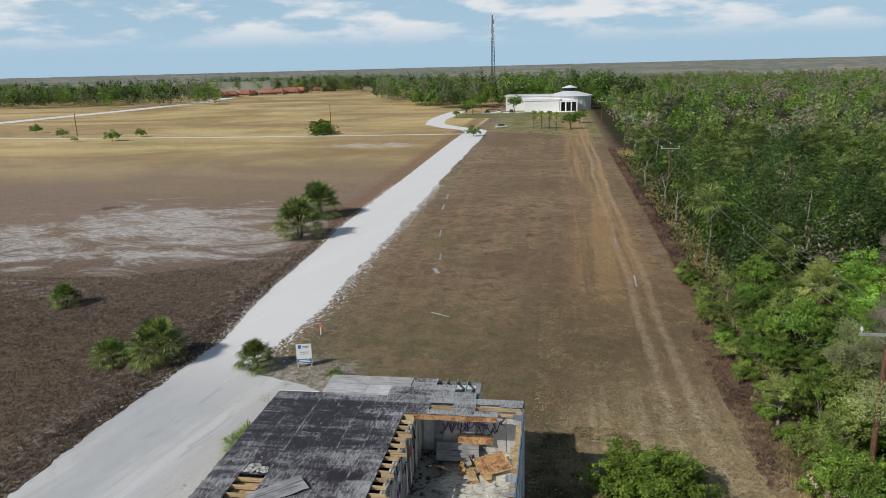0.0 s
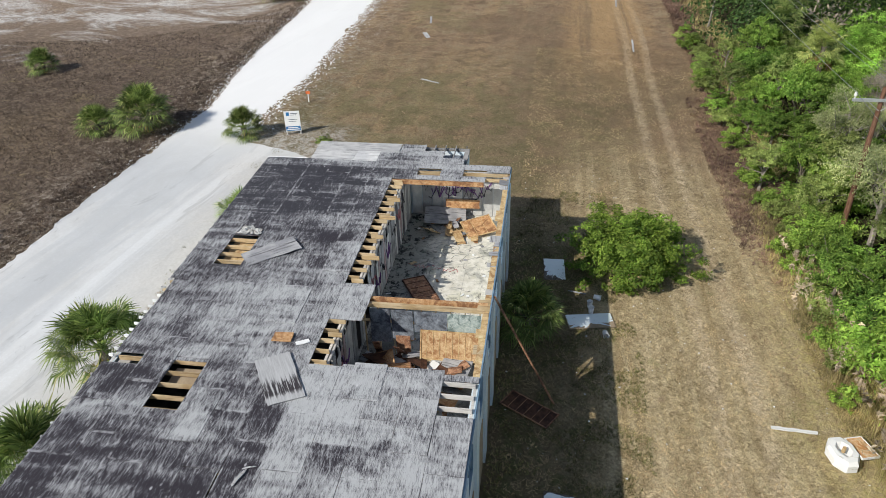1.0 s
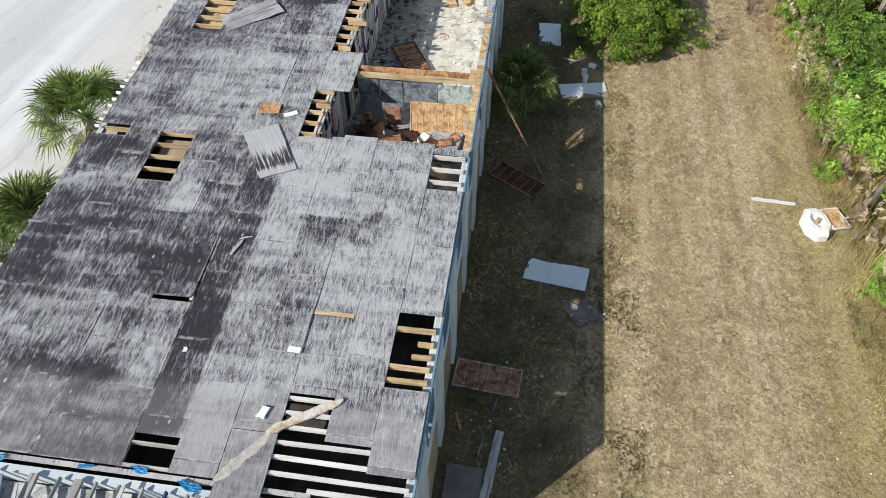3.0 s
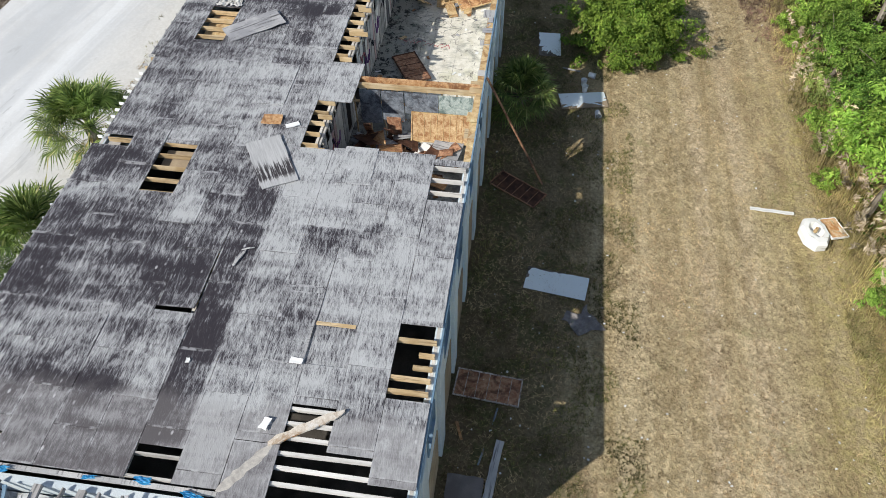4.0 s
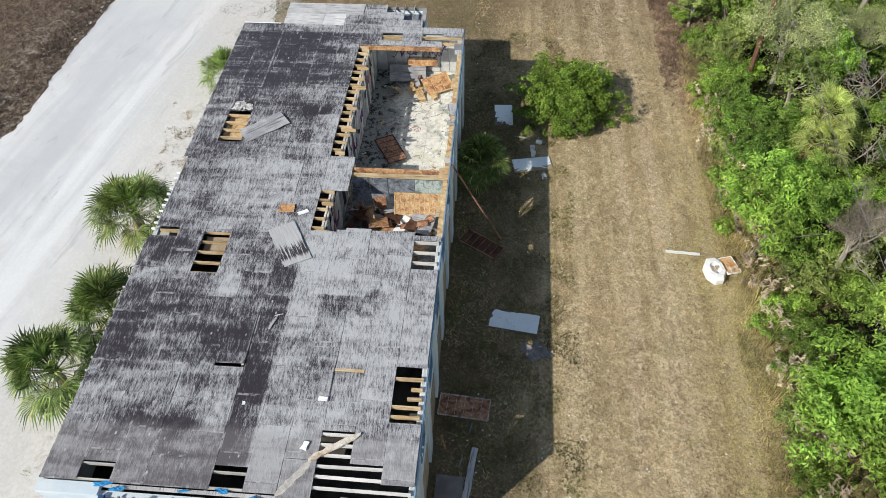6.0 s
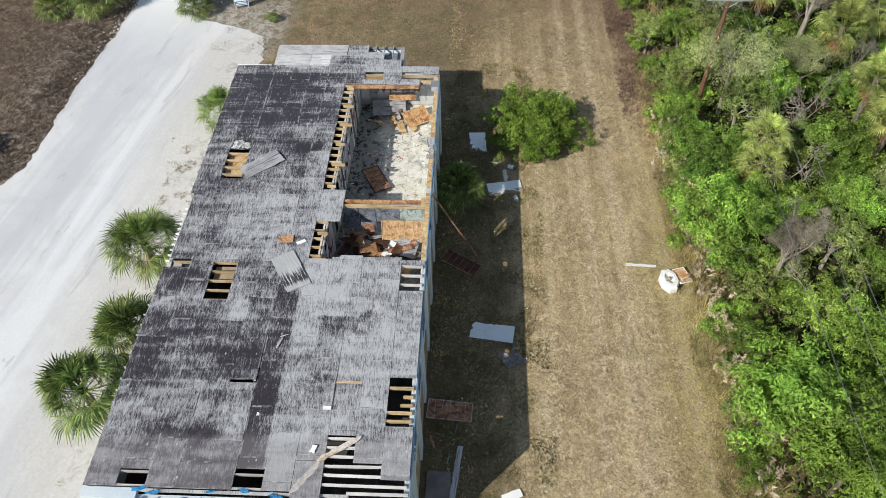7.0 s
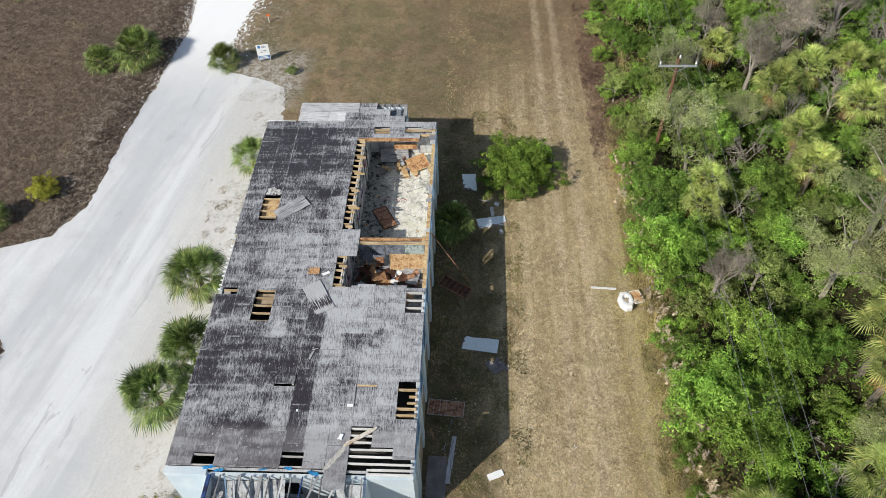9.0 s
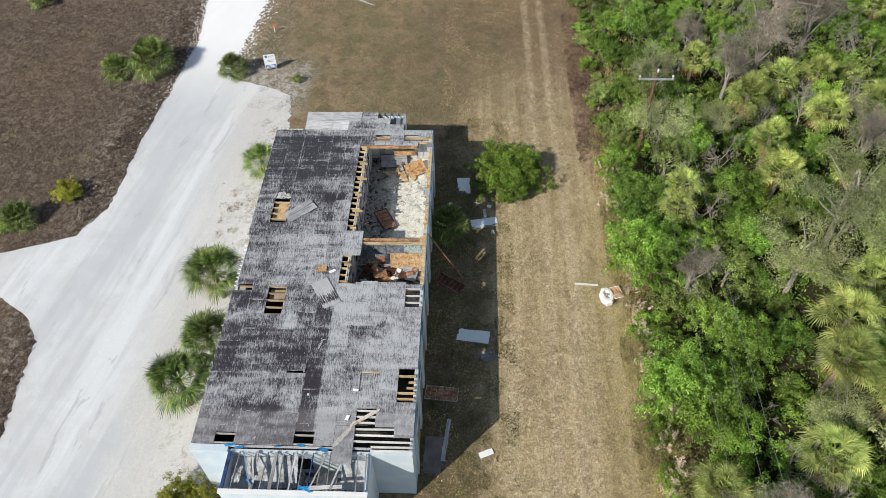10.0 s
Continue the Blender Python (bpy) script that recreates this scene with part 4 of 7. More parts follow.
bm = bmesh.new()
box(bm, -0.26, 0.0, -17.0, -0.3, 5.84, 5.93)
part("top_plate", bm, M_YELLOWWOOD, roof, "raw yellow timber plate on the east wall")
# beams over the open rooms
for x0, x1, y, top, m, deep in ((-5.3, -0.1, -12.62, 6.02, M_ORANGE, 0.2), (-5.3, -0.15, -12.95, 5.98, M_JOIST, 0.18), (-6.2, -1.3, -2.05, 6.03, M_ORANGE, 0.22), (-2.4, -0.5, -1.45, 5.98, M_JOIST, 0.15), (-2.3, -0.6, -0.75, 6.0, M_JOIST_GREY, 0.1)):
    joist(x0, x1, y, m, top, deep, 0.14, 0.4, "beam")
for x0, x1, y in ((-4.95, -3.6, -0.85), (-4.95, -3.6, -1.2)):
    joist(x0, x1, y, M_JOIST, 5.98, 0.12, 0.09)

# old ceiling boards that show under the roof's holes
# the slate pair is added to darken the north wing's open bay
for x0, x1, y0, y1, z, m in ((-11.1, -9.95, -18.35, -17.4, 5.70, M_TANBOARD), (-12.35, -11.15, -10.3, -8.6, 5.72, M_YELLOWWOOD), (-13.4, -12.95, -17.75, -17.3, 5.8, M_JOIST_GREY), (-3.95, -2.75, 0.1, 2.2, 5.55, M_SLATE), (-5.0, -3.95, 1.55, 2.2, 5.55, M_SLATE)):
    ob = new("ceiling_board", slab_mesh("ceiling_board", x1 - x0, y1 - y0, 0.02, m))
    ob.parent = roof
    ob.matrix_world = pose((x0 + x1) / 2, (y0 + y1) / 2, z, 1.5, 0, 0)

# ---- rooms under the open roof ----
M_PANEL = [plain("wall_panel_" + n, a, b, 2.0, 0.85) for n, a, b in (("white", (0.5, 0.5, 0.48), (0.68, 0.67, 0.64)), ("grey", (0.28, 0.28, 0.28), (0.45, 0.45, 0.44)), ("dark", (0.10, 0.10, 0.11), (0.2, 0.2, 0.21)), ("blush", (0.42, 0.3, 0.3), (0.55, 0.45, 0.43)))]
corridor = part("corridor_wall", (lambda b: (box(b, -5.66, -5.58, -16.9, -0.3, 5.72, 5.82), box(b, -5.66, -5.58, -16.9, -0.3, 3.0, 3.06), b)[-1])(bmesh.new()), M_JOIST_GREY, house, "stripped stud wall with strips of old panelling")
y = -0.45
while y > -16.8:
    d = rr.choice([0.3, 0.4, 0.4, 0.55])
    if not (-11.4 < y < -10.4 or -13.0 < y - d < -12.4):
        ob = new("stud", slab_mesh("stud", 0.07, 0.05, 2.66, M_JOIST_GREY))
        ob.parent = corridor
        ob.matrix_world = pose(-5.62, y, 4.39)
        ob = new("panel", slab_mesh("panel", 0.02, round(d - 0.07, 2), round(2.6 - rr.choice([0, 0, 0, 0.7]), 2), rr.choice([M_PANEL[0], M_PANEL[0], M_PANEL[1], M_PANEL[1], M_PANEL[2], M_PANEL[3]])))
        ob.parent = corridor
        ob.matrix_world = pose(-5.57, y - d / 2, 4.32 - rr.uniform(0, 0.1), 0, rr.uniform(-1.5, 1.5), 0)
    y -= d
partition = part("partition_wall", (lambda b: (box(b, -5.3, -0.3, -12.83, -12.73, 3.0, 3.08), box(b, -5.3, -0.3, -12.83, -12.73, 4.9, 4.98), b)[-1])(bmesh.new()), M_JOIST, house, "broken partition wall between the open rooms")
for i, (x0, x1, z0, z1, m) in enumerate(((-4.95, -4.1, 3.9, 5.6, M_SLATE), (-4.05, -3.15, 4.1, 5.6, M_SLATE), (-3.1, -1.75, 4.55, 5.6, M_SLATE), (-1.72, -0.35, 4.6, 5.6, M_TEAL), (-3.9, -3.3, 3.05, 4.3, M_RUST))):
    ob = new("panel", slab_mesh("panel", x1 - x0, 0.02, z1 - z0, m))
    ob.parent = partition
    ob.matrix_world = pose((x0 + x1) / 2, -12.85 - 0.006 * i, (z0 + z1) / 2, 0, rr.uniform(-1, 1), 0)
for i in range(9):
    ob = new("stud", slab_mesh("stud", 0.05, 0.08, 2.7, M_JOIST))
    ob.parent = partition
    ob.matrix_world = pose(-5.2 + 0.6 * i, -12.77, 4.4)
lining = part("north_lining", (lambda b: (box(b, -5.5, -0.3, -0.27, -0.24, 3.0, 3.1), b)[-1])(bmesh.new()), M_JOIST_GREY, house, "graffiti-covered white panels on the north wall")
for i in range(9):
    ob = new("panel", slab_mesh("panel", 0.54, 0.02, 2.55, M_PANEL[(0, 1, 0, 0, 0, 1, 0, 0, 0)[i]]))
    ob.parent = lining
    ob.matrix_world = pose(-5.2 + 0.57 * i, -0.29, 4.38)


def strokes(name, paths, mat, r, parent, label):
    """Sprayed strokes: thin flattened lines laid on a surface."""
    for pts in paths:
        v, f = [], []
        tube(v, f, pts, [r] * len(pts), 4)
        tagged(mesh_object(name, v, f, mat, parent), label)


def tube(v, f, pts, radii, sides=5):
    """A tapered limb through pts, added to the lists v and f."""
    start = len(v)
    for i, (p, r) in enumerate(zip(pts, radii)):
        p = Vector(p)
        d = (Vector(pts[min(i + 1, len(pts) - 1)]) - Vector(pts[max(i - 1, 0)])).normalized()
        a = d.orthogonal().normalized()
        b = d.cross(a)
        for s in range(sides):
            w = 2 * math.pi * s / sides
            v.append(tuple(p + (a * math.cos(w) + b * math.sin(w)) * r))
    for i in range(len(pts) - 1):
        for s in range(sides):
            q, e = start + i * sides, (s + 1) % sides
            f.append((q + s, q + e, q + sides + e, q + sides + s))
    return v, f


gr = random.Random(21)


def scrawl(x, y, z, w, h, plane, n=9):
    pts = []
    for i in range(n):
        u, q = x + w * (i / (n - 1)) + gr.uniform(-0.1, 0.1), gr.uniform(-h / 2, h / 2)
        pts.append((u, y, z + q) if plane == "wall" else (u, y + q, z))
    return pts


strokes("graffiti", [scrawl(-4.4 + i * 0.55, -0.31, 4.7 + gr.uniform(-0.2, 0.2), 0.75, 0.9, "wall", 7) for i in range(6)], M_PURPLE, 0.045, lining, "purple sprayed strokes")
strokes("graffiti", [scrawl(-5.0 + i * 0.5, -0.31, 4.6 + gr.uniform(-0.3, 0.3), 0.6, 0.8, "wall", 6) for i in range(8)], M_BLACKPAINT, 0.03, lining, "black sprayed strokes")
def side_scrawl(y, z, w, h, n=7):
    return [(-5.545, y - w * q / (n - 1), z + gr.uniform(-h / 2, h / 2)) for q in range(n)]


for mat_, r_, spots_ in ((M_BLACKPAINT, 0.03, (-2.2, -4.6, -7.4, -14.6, -15.8)), (M_PINKPAINT, 0.035, (-3.4, -9.2, -15.2)), (M_PURPLE, 0.04, (-6.0, -8.4, -14.2))):
    strokes("graffiti", [side_scrawl(y, gr.uniform(4.0, 5.0), 0.9, 1.0) for y in spots_], mat_, r_, corridor, "sprayed strokes on the corridor wall")
strokes("floor_graffiti", [scrawl(-4.75 + 0.44 * i, -5.6 - 0.05 * i, 3.0, 0.42, 0.42, "floor", 6) for i in range(6)], M_PINKPAINT, 0.022, house, "faded red scrawl on the floor")
def loops(x, y, r, n=13):
    """A curling sprayed line on the floor."""
    return [(x + 0.12 * i + r * math.sin(i * 1.1) * gr.uniform(0.6, 1.1), y + r * math.cos(i * 0.9) * gr.uniform(0.6, 1.1), 2.984) for i in range(n)]


strokes("floor_graffiti", [loops(-4.5 + 0.75 * i, -3.6 - 0.45 * (i % 3), 0.34) for i in range(4)], M_GREYPAINT, 0.026, house, "faded grey curling strokes on the floor")


# ---- loose things on the roof and in the rooms ----
def board(name, sx, sy, sz, mat, m, label, category, group=""):
    """A worn flat board or sheet with slightly bowed, chipped edges."""
    bm = bmesh.new()
    nx, ny = max(2, int(sx / 0.3)), max(2, int(sy / 0.3))
    g = bmesh.ops.create_grid(bm, x_segments=nx, y_segments=ny, size=0.5)
    for v in bm.verts:
        edge = abs(abs(v.co.x) - 0.5) < 1e-4 or abs(abs(v.co.y) - 0.5) < 1e-4
        v.co.x *= sx
        v.co.y *= sy
        if edge:
            v.co.x += rr.uniform(-0.02, 0.02)
            v.co.y += rr.uniform(-0.02, 0.02)
        v.co.z = 0.012 * (abs(v.co.x / sx) + abs(v.co.y / sy)) + rr.uniform(-0.004, 0.004)
    r = bmesh.ops.extrude_face_region(bm, geom=bm.faces[:])
    for v in [e for e in r["geom"] if isinstance(e, bmesh.types.BMVert)]:
        v.co.z += sz
    bmesh.ops.recalc_face_normals(bm, faces=bm.faces[:])
    ob = part(name, bm, mat)
    ob.matrix_world = m
    return tagged(ob, label, category, group)


def clutter(name, mat, m, r, label, category, squash=0.5, seed=0):
    """A crumpled, ragged sheet of cloth, tarp or foam."""
    bm = bmesh.new()
    bmesh.ops.create_grid(bm, x_segments=12, y_segments=12, size=r)
    for v in bm.verts:
        q = Vector((v.co.x / r, v.co.y / r, seed))
        w = max(abs(v.co.x), abs(v.co.y)) / r
        v.co.x *= 0.75 + 0.5 * noise.noise(q * 1.3) * w
        v.co.y *= 0.75 + 0.6 * noise.noise(q * 1.3 + Vector((5, 0, 0))) * w
        v.co.z = r * squash * (abs(noise.noise(q * 2.1)) * 1.4 + 0.5 * noise.noise(q * 4.5)) * (1.15 - 0.6 * w) + 0.02
    e = bmesh.ops.extrude_face_region(bm, geom=bm.faces[:])
    for v in [g for g in e["geom"] if isinstance(g, bmesh.types.BMVert)]:
        v.co.z += 0.012
    bmesh.ops.recalc_face_normals(bm, faces=bm.faces[:])
    ob = part(name, bm, mat)
    ob.matrix_world = m
    return tagged(ob, label, category)


board("plywood_sheet", 1.28, 2.46, 0.018, M_PLY_STAIN, pose(-6.97, -17.93, ROOF + 0.055, 0.8, 1.0, 30.5), "loose pale grey plywood sheet lying askew on the roof", "board")
board("plywood_sheet", 2.5, 1.12, 0.018, M_PLY_DARK, pose(-10.1, -9.86, ROOF + 0.05, 1, -2.0, 39), "loose dark weathered plywood sheet beside a roof hole", "board")
def splintered(name, length, wide, thick, mat, m, label, category, seed, bow=0.03):
    """A torn plank: ragged tapering ends, a split edge and a slight twist."""
    rg, bm, n = random.Random(seed), bmesh.new(), 14
    rows = []
    for i in range(n + 1):
        u = i / n
        ends = min(1.0, 0.35 + 5 * u) * min(1.0, 0.3 + 4.5 * (1 - u))
        a, b = -wide / 2 * ends * rg.uniform(0.75, 1.1), wide / 2 * ends * rg.uniform(0.7, 1.1)
        x, lift = length * (u - 0.5), bow * math.sin(3.0 * u) + rg.uniform(-0.1, 0.1) * bow
        rows.append([bm.verts.new((x + rg.uniform(-0.03, 0.03), q, z + lift)) for q, z in ((a, 0), (b, 0), (b * 0.9, thick), (a * 0.9, thick))])
    for r0, r1 in zip(rows, rows[1:]):
        for q in range(4):
            bm.faces.new((r0[q], r0[(q + 1) % 4], r1[(q + 1) % 4], r1[q]))
    bm.faces.new(rows[0][::-1]), bm.faces.new(rows[-1])
    bmesh.ops.recalc_face_normals(bm, faces=bm.faces[:])
    ob = part(name, bm, mat)
    ob.matrix_world = m
    return tagged(ob, label, category)


splintered("plank", 2.15, 0.26, 0.05, M_RAW, pose(-3.12, -27.66, ROOF + 0.05, 6, -1, 33), "splintered raw plank lying across the joists", "plank", 2)
splintered("plank", 1.5, 0.14, 0.04, M_ORANGE, pose(-3.22, -27.78, ROOF + 0.035, 4, -1, 33), "split brown plank under a paler one on the roof", "plank", 5)
splintered("torn_veneer", 1.7, 0.3, 0.004, M_VENEER, pose(-4.42, -28.95, ROOF + 0.0315, 0, 0, 54), "torn raw veneer on a patched roof sheet", "veneer", 9, 0.0)
splintered("splinter", 0.7, 0.12, 0.02, M_PLY_LOOSE, pose(-6.72, -22.3, ROOF + 0.03, 0, 0, 72), "bleached splinter on the dark roof", "scrap", 11)
splintered("splinter", 0.4, 0.05, 0.02, M_PLY_LOOSE, pose(-6.55, -21.9, ROOF + 0.03, 0, 0, 20), "bleached splinter on the dark roof", "scrap", 12)
board("wood_scrap", 0.75, 0.5, 0.05, M_ORANGE, pose(-7.58, -15.7, ROOF + 0.03, 0, 0, 4), "small orange stained wooden scrap on the roof", "scrap")
board("white_scrap", 0.5, 0.2, 0.03, M_WHITE, pose(-6.75, -15.9, ROOF + 0.02, 0, 0, 30), "small pale board scrap on the roof", "scrap")
board("white_scrap", 0.36, 0.17, 0.03, M_WHITE, pose(-3.95, -25.72, ROOF + 0.03, 0, 0, -4), "small white board scrap on the roof", "scrap")
board("white_scrap", 0.22, 0.34, 0.04, M_WHITE, pose(-4.24, -27.7, ROOF + 0.05, 0, 0, -15), "small white block on the roof", "scrap")
board("white_scrap", 0.12, 0.14, 0.03, M_WHITE, pose(-7.0, -26.1, ROOF + 0.02, 0, 0, 10), "tiny white scrap on the dark roof", "scrap")
clutter("foam_lump", M_FOAM, pose(-11.9, -8.2, ROOF + 0.03), 0.42, "crumpled white foam lump at a roof hole", "debris", 0.3, 4)
clutter("foam_lump", M_FOAM, pose(-11.4, -8.25, ROOF + 0.03), 0.3, "crumpled white foam lump at a roof hole", "debris", 0.3, 9)
for x, y, r in ((-11.3, -29.65, 0.45), (-10.7, -29.8, 0.35), (-8.3, -29.7, 0.25), (-6.9, -29.6, 0.35), (-5.5, -29.85, 0.4), (-6.2, -32.3, 0.6), (-9.6, -31.9, 0.3)):
    clutter("tarp_scrap", M_TARP, pose(x, y, ROOF - 0.04, -12, 0, (x * 50) % 40 - 20) @ Matrix.Diagonal((1.3, 0.45, 0.9, 1)), r * 0.72, "crumpled torn blue tarp caught on the eave", "tarp", 0.16, x)
clutter("white_rag", M_FOAM, pose(-10.5, -31.5, 5.86, 0, 8, 80) @ Matrix.Diagonal((1.2, 0.5, 0.5, 1)), 0.55, "white rag hanging over the open joists", "cloth", 0.3, 3)
clutter("rubble_heap", M_SLAB, pose(-6.6, -31.9, 3.15), 0.7, "heap of grey rubble on the landing", "rubble", 0.5, 6)
board("plank", 1.9, 0.22, 0.05, M_JOIST_GREY, pose(-5.0, -32.2, 6.06, 0, 2, 4), "grey plank lying across the wing's joists", "plank")
board("wall_board", 4.2, 1.9, 0.03, M_WALLBOARD, pose(-9.1, -30.97, 5.1, 15, -6, 0), "white wallboard fallen aslant inside the wing", "board")
board("wall_board", 1.6, 1.8, 0.03, M_WALLBOARD, pose(-3.56, -30.95, 5.0, 18, 6, 0), "white wallboard fallen aslant inside the wing", "board")

for i in range(30):
    x, y = rr.uniform(-11, -2.9), rr.uniform(-32.2, -30.3)
    board("broken_board", rr.uniform(0.5, 1.6), rr.uniform(0.12, 0.5), 0.03, rr.choice([M_WHITE, M_PLY_DARK, M_PLY_DARK, M_SLATE, M_RUST_DARK]), pose(x, y, 3.05 + rr.uniform(0, 0.9), rr.uniform(-25, 25), rr.uniform(-25, 25), rr.uniform(0, 180)), "broken board heaped inside the wing", "board", "boards in the wing")
for i in range(5):
    x = rr.uniform(-11, -3)
    board("loose_lath", 0.09, rr.uniform(1.6, 2.6), 0.05, rr.choice([M_JOIST_Y, M_PLY_LOOSE, M_BLUE]), pose(x, -31.2, 6.06, rr.uniform(-4, 4), 0, rr.uniform(-22, 22)), "loose weathered lath across the wing's joists", "lath", "laths on the wing")

# in the open rooms
def framed_panel(name, sx, sy, mat, rim, bars, m, label, category="panel", group=""):
    """A stripped hollow door or panel: a skin inside a raised rim with cross ribs."""
    base = new(name)
    bm = bmesh.new()
    box(bm, -sx / 2 + 0.03, sx / 2 - 0.03, -sy / 2 + 0.03, sy / 2 - 0.03, 0.0, 0.02)
    part("skin", bm, mat, base)
    for x0, x1, y0, y1 in ((-sx / 2, sx / 2, -sy / 2, -sy / 2 + 0.05), (-sx / 2, sx / 2, sy / 2 - 0.05, sy / 2), (-sx / 2, -sx / 2 + 0.05, -sy / 2 + 0.05, sy / 2 - 0.05), (sx / 2 - 0.05, sx / 2, -sy / 2 + 0.05, sy / 2 - 0.05)):
        bm = bmesh.new()
        box(bm, x0, x1, y0, y1, 0.0, 0.05)
        part("rim", bm, rim, base)
    for i in range(bars):
        x = -sx / 2 + sx * (i + 1) / (bars + 1)
        bm = bmesh.new()
        box(bm, x - 0.012, x + 0.012, -sy / 2 + 0.05, sy / 2 - 0.05, 0.02, 0.035)
        part("rib", bm, rim, base)
    base.matrix_world = m
    return tagged(base, label, category, group)


framed_panel("stripped_door", 2.4, 1.15, M_RUST, M_RUST_DARK, 4, pose(-3.75, -7.9, 3.12, 0, 3, 118), "rusty brown stripped panel on the open room's floor")
board("plywood_sheet", 2.3, 1.2, 0.02, M_PLY_DARK, pose(-3.5, -1.1, 3.45, 22, 4, 8), "grey plywood sheet leaning on boards in the open room", "board")
framed_panel("stripped_door", 1.7, 1.5, M_ORANGE, M_YELLOWWOOD, 2, pose(-1.55, -1.9, 3.3, 8, -6, 25), "orange stained wooden panel on the open room's floor")
board("stained_board", 1.9, 0.5, 0.02, M_ORANGE, pose(-2.6, -0.5, 3.9, 80, 0, 0), "orange stained board leaning on the north wall", "board")
board("stained_board", 1.5, 0.9, 0.02, M_YELLOWWOOD, pose(-2.6, -2.2, 3.12, 3, 0, 5), "yellow stained board on the open room's floor", "board")
clutter("foam_cushion", M_YELLOWWOOD, pose(-4.1, -2.5, 3.2, 0, 35, 60), 0.5, "yellowed foam cushion leaning on a board", "cushion", 0.3, 7)
framed_panel("stripped_door", 2.0, 1.0, M_ORANGE, M_RUST, 4, pose(-3.6, -14.0, 3.65, 6, 28, 104), "orange-brown stripped panel leaning in the south room")
board("rusty_board", 2.1, 0.28, 0.03, M_RUST, pose(-4.6, -13.3, 3.9, 0, 52, 98), "rusty brown plank leaning on the partition", "plank")
board("rusty_board", 1.7, 0.3, 0.03, M_RUST_DARK, pose(-3.6, -13.3, 3.8, 0, 50, 80), "dark rusty plank leaning on the partition", "plank")
framed_panel("wall_panel", 2.65, 1.25, M_PANEL_TAN, M_YELLOWWOOD, 9, pose(-1.5, -13.2, 4.2, 68, 0, 0), "tan ribbed wall panel leaning on the partition")
board("plywood_sheet", 1.2, 1.6, 0.02, M_PLY_DARK, pose(-1.3, -13.85, 3.62, 8, 4, -12), "grey plywood sheet lying on rubbish in the south room", "board")
board("white_board", 0.6, 1.1, 0.02, M_FOAM, pose(-2.15, -13.75, 3.5, 8, 6, -20), "white painted board on rubbish in the south room", "board")
board("stained_board", 2.0, 0.6, 0.02, M_ORANGE, pose(-2.0, -15.2, 3.3, 0, 3, -18), "orange stained board on the south room's floor", "board")
for i in range(22):
    x, y = rr.uniform(-5.2, -0.7), rr.uniform(-15.2, -13.1)
    board("broken_board", rr.uniform(0.5, 1.5), rr.uniform(0.1, 0.55), 0.025, rr.choice([M_ORANGE, M_RUST, M_YELLOWWOOD, M_PLY_DARK, M_WHITE, M_RUST_DARK, M_SLATE]), pose(x, y, 3.08 + rr.uniform(0, 0.45), rr.uniform(-18, 18), rr.uniform(-20, 20), rr.uniform(0, 180)), "broken stained board heaped in the south room", "board", "boards in the south room")
for i in range(12):
    x, y = rr.uniform(-4.9, -0.8), rr.uniform(-14.6, -13.2)
    board("rusty_board", rr.uniform(0.8, 1.7), rr.uniform(0.25, 0.7), 0.025, rr.choice([M_RUST, M_RUST, M_ORANGE, M_PANEL_TAN, M_RUST_DARK]), pose(x, y, 3.2 + rr.uniform(0, 0.5), rr.uniform(-22, 22), rr.uniform(-20, 20), rr.uniform(0, 180)), "rusty brown board heaped in the south room", "board", "boards in the south room")
for i in range(11):
    x, y = rr.uniform(-3.2, -0.7), rr.uniform(-3.2, -0.6)
    board("broken_board", rr.uniform(0.5, 1.6), rr.uniform(0.1, 0.6), 0.025, rr.choice([M_ORANGE, M_RUST, M_YELLOWWOOD, M_PLY_DARK, M_ORANGE]), pose(x, y, 3.06 + rr.uniform(0, 0.25), rr.uniform(-12, 12), rr.uniform(-12, 12), rr.uniform(0, 180)), "broken stained board heaped in the north room", "board", "boards in the north room")
for i in range(44):
    x, y = rr.uniform(-5.3, -0.8), rr.uniform(-16.5, -0.8)
    board("floor_scrap", rr.uniform(0.1, 0.35), rr.uniform(0.06, 0.2), 0.02, rr.choice([M_JOIST, M_WHITE, M_PLY_DARK, M_ORANGE]), pose(x, y, 3.01, 0, 0, rr.uniform(0, 180)), "small broken scrap on the room's floor", "scrap", "floor scraps")

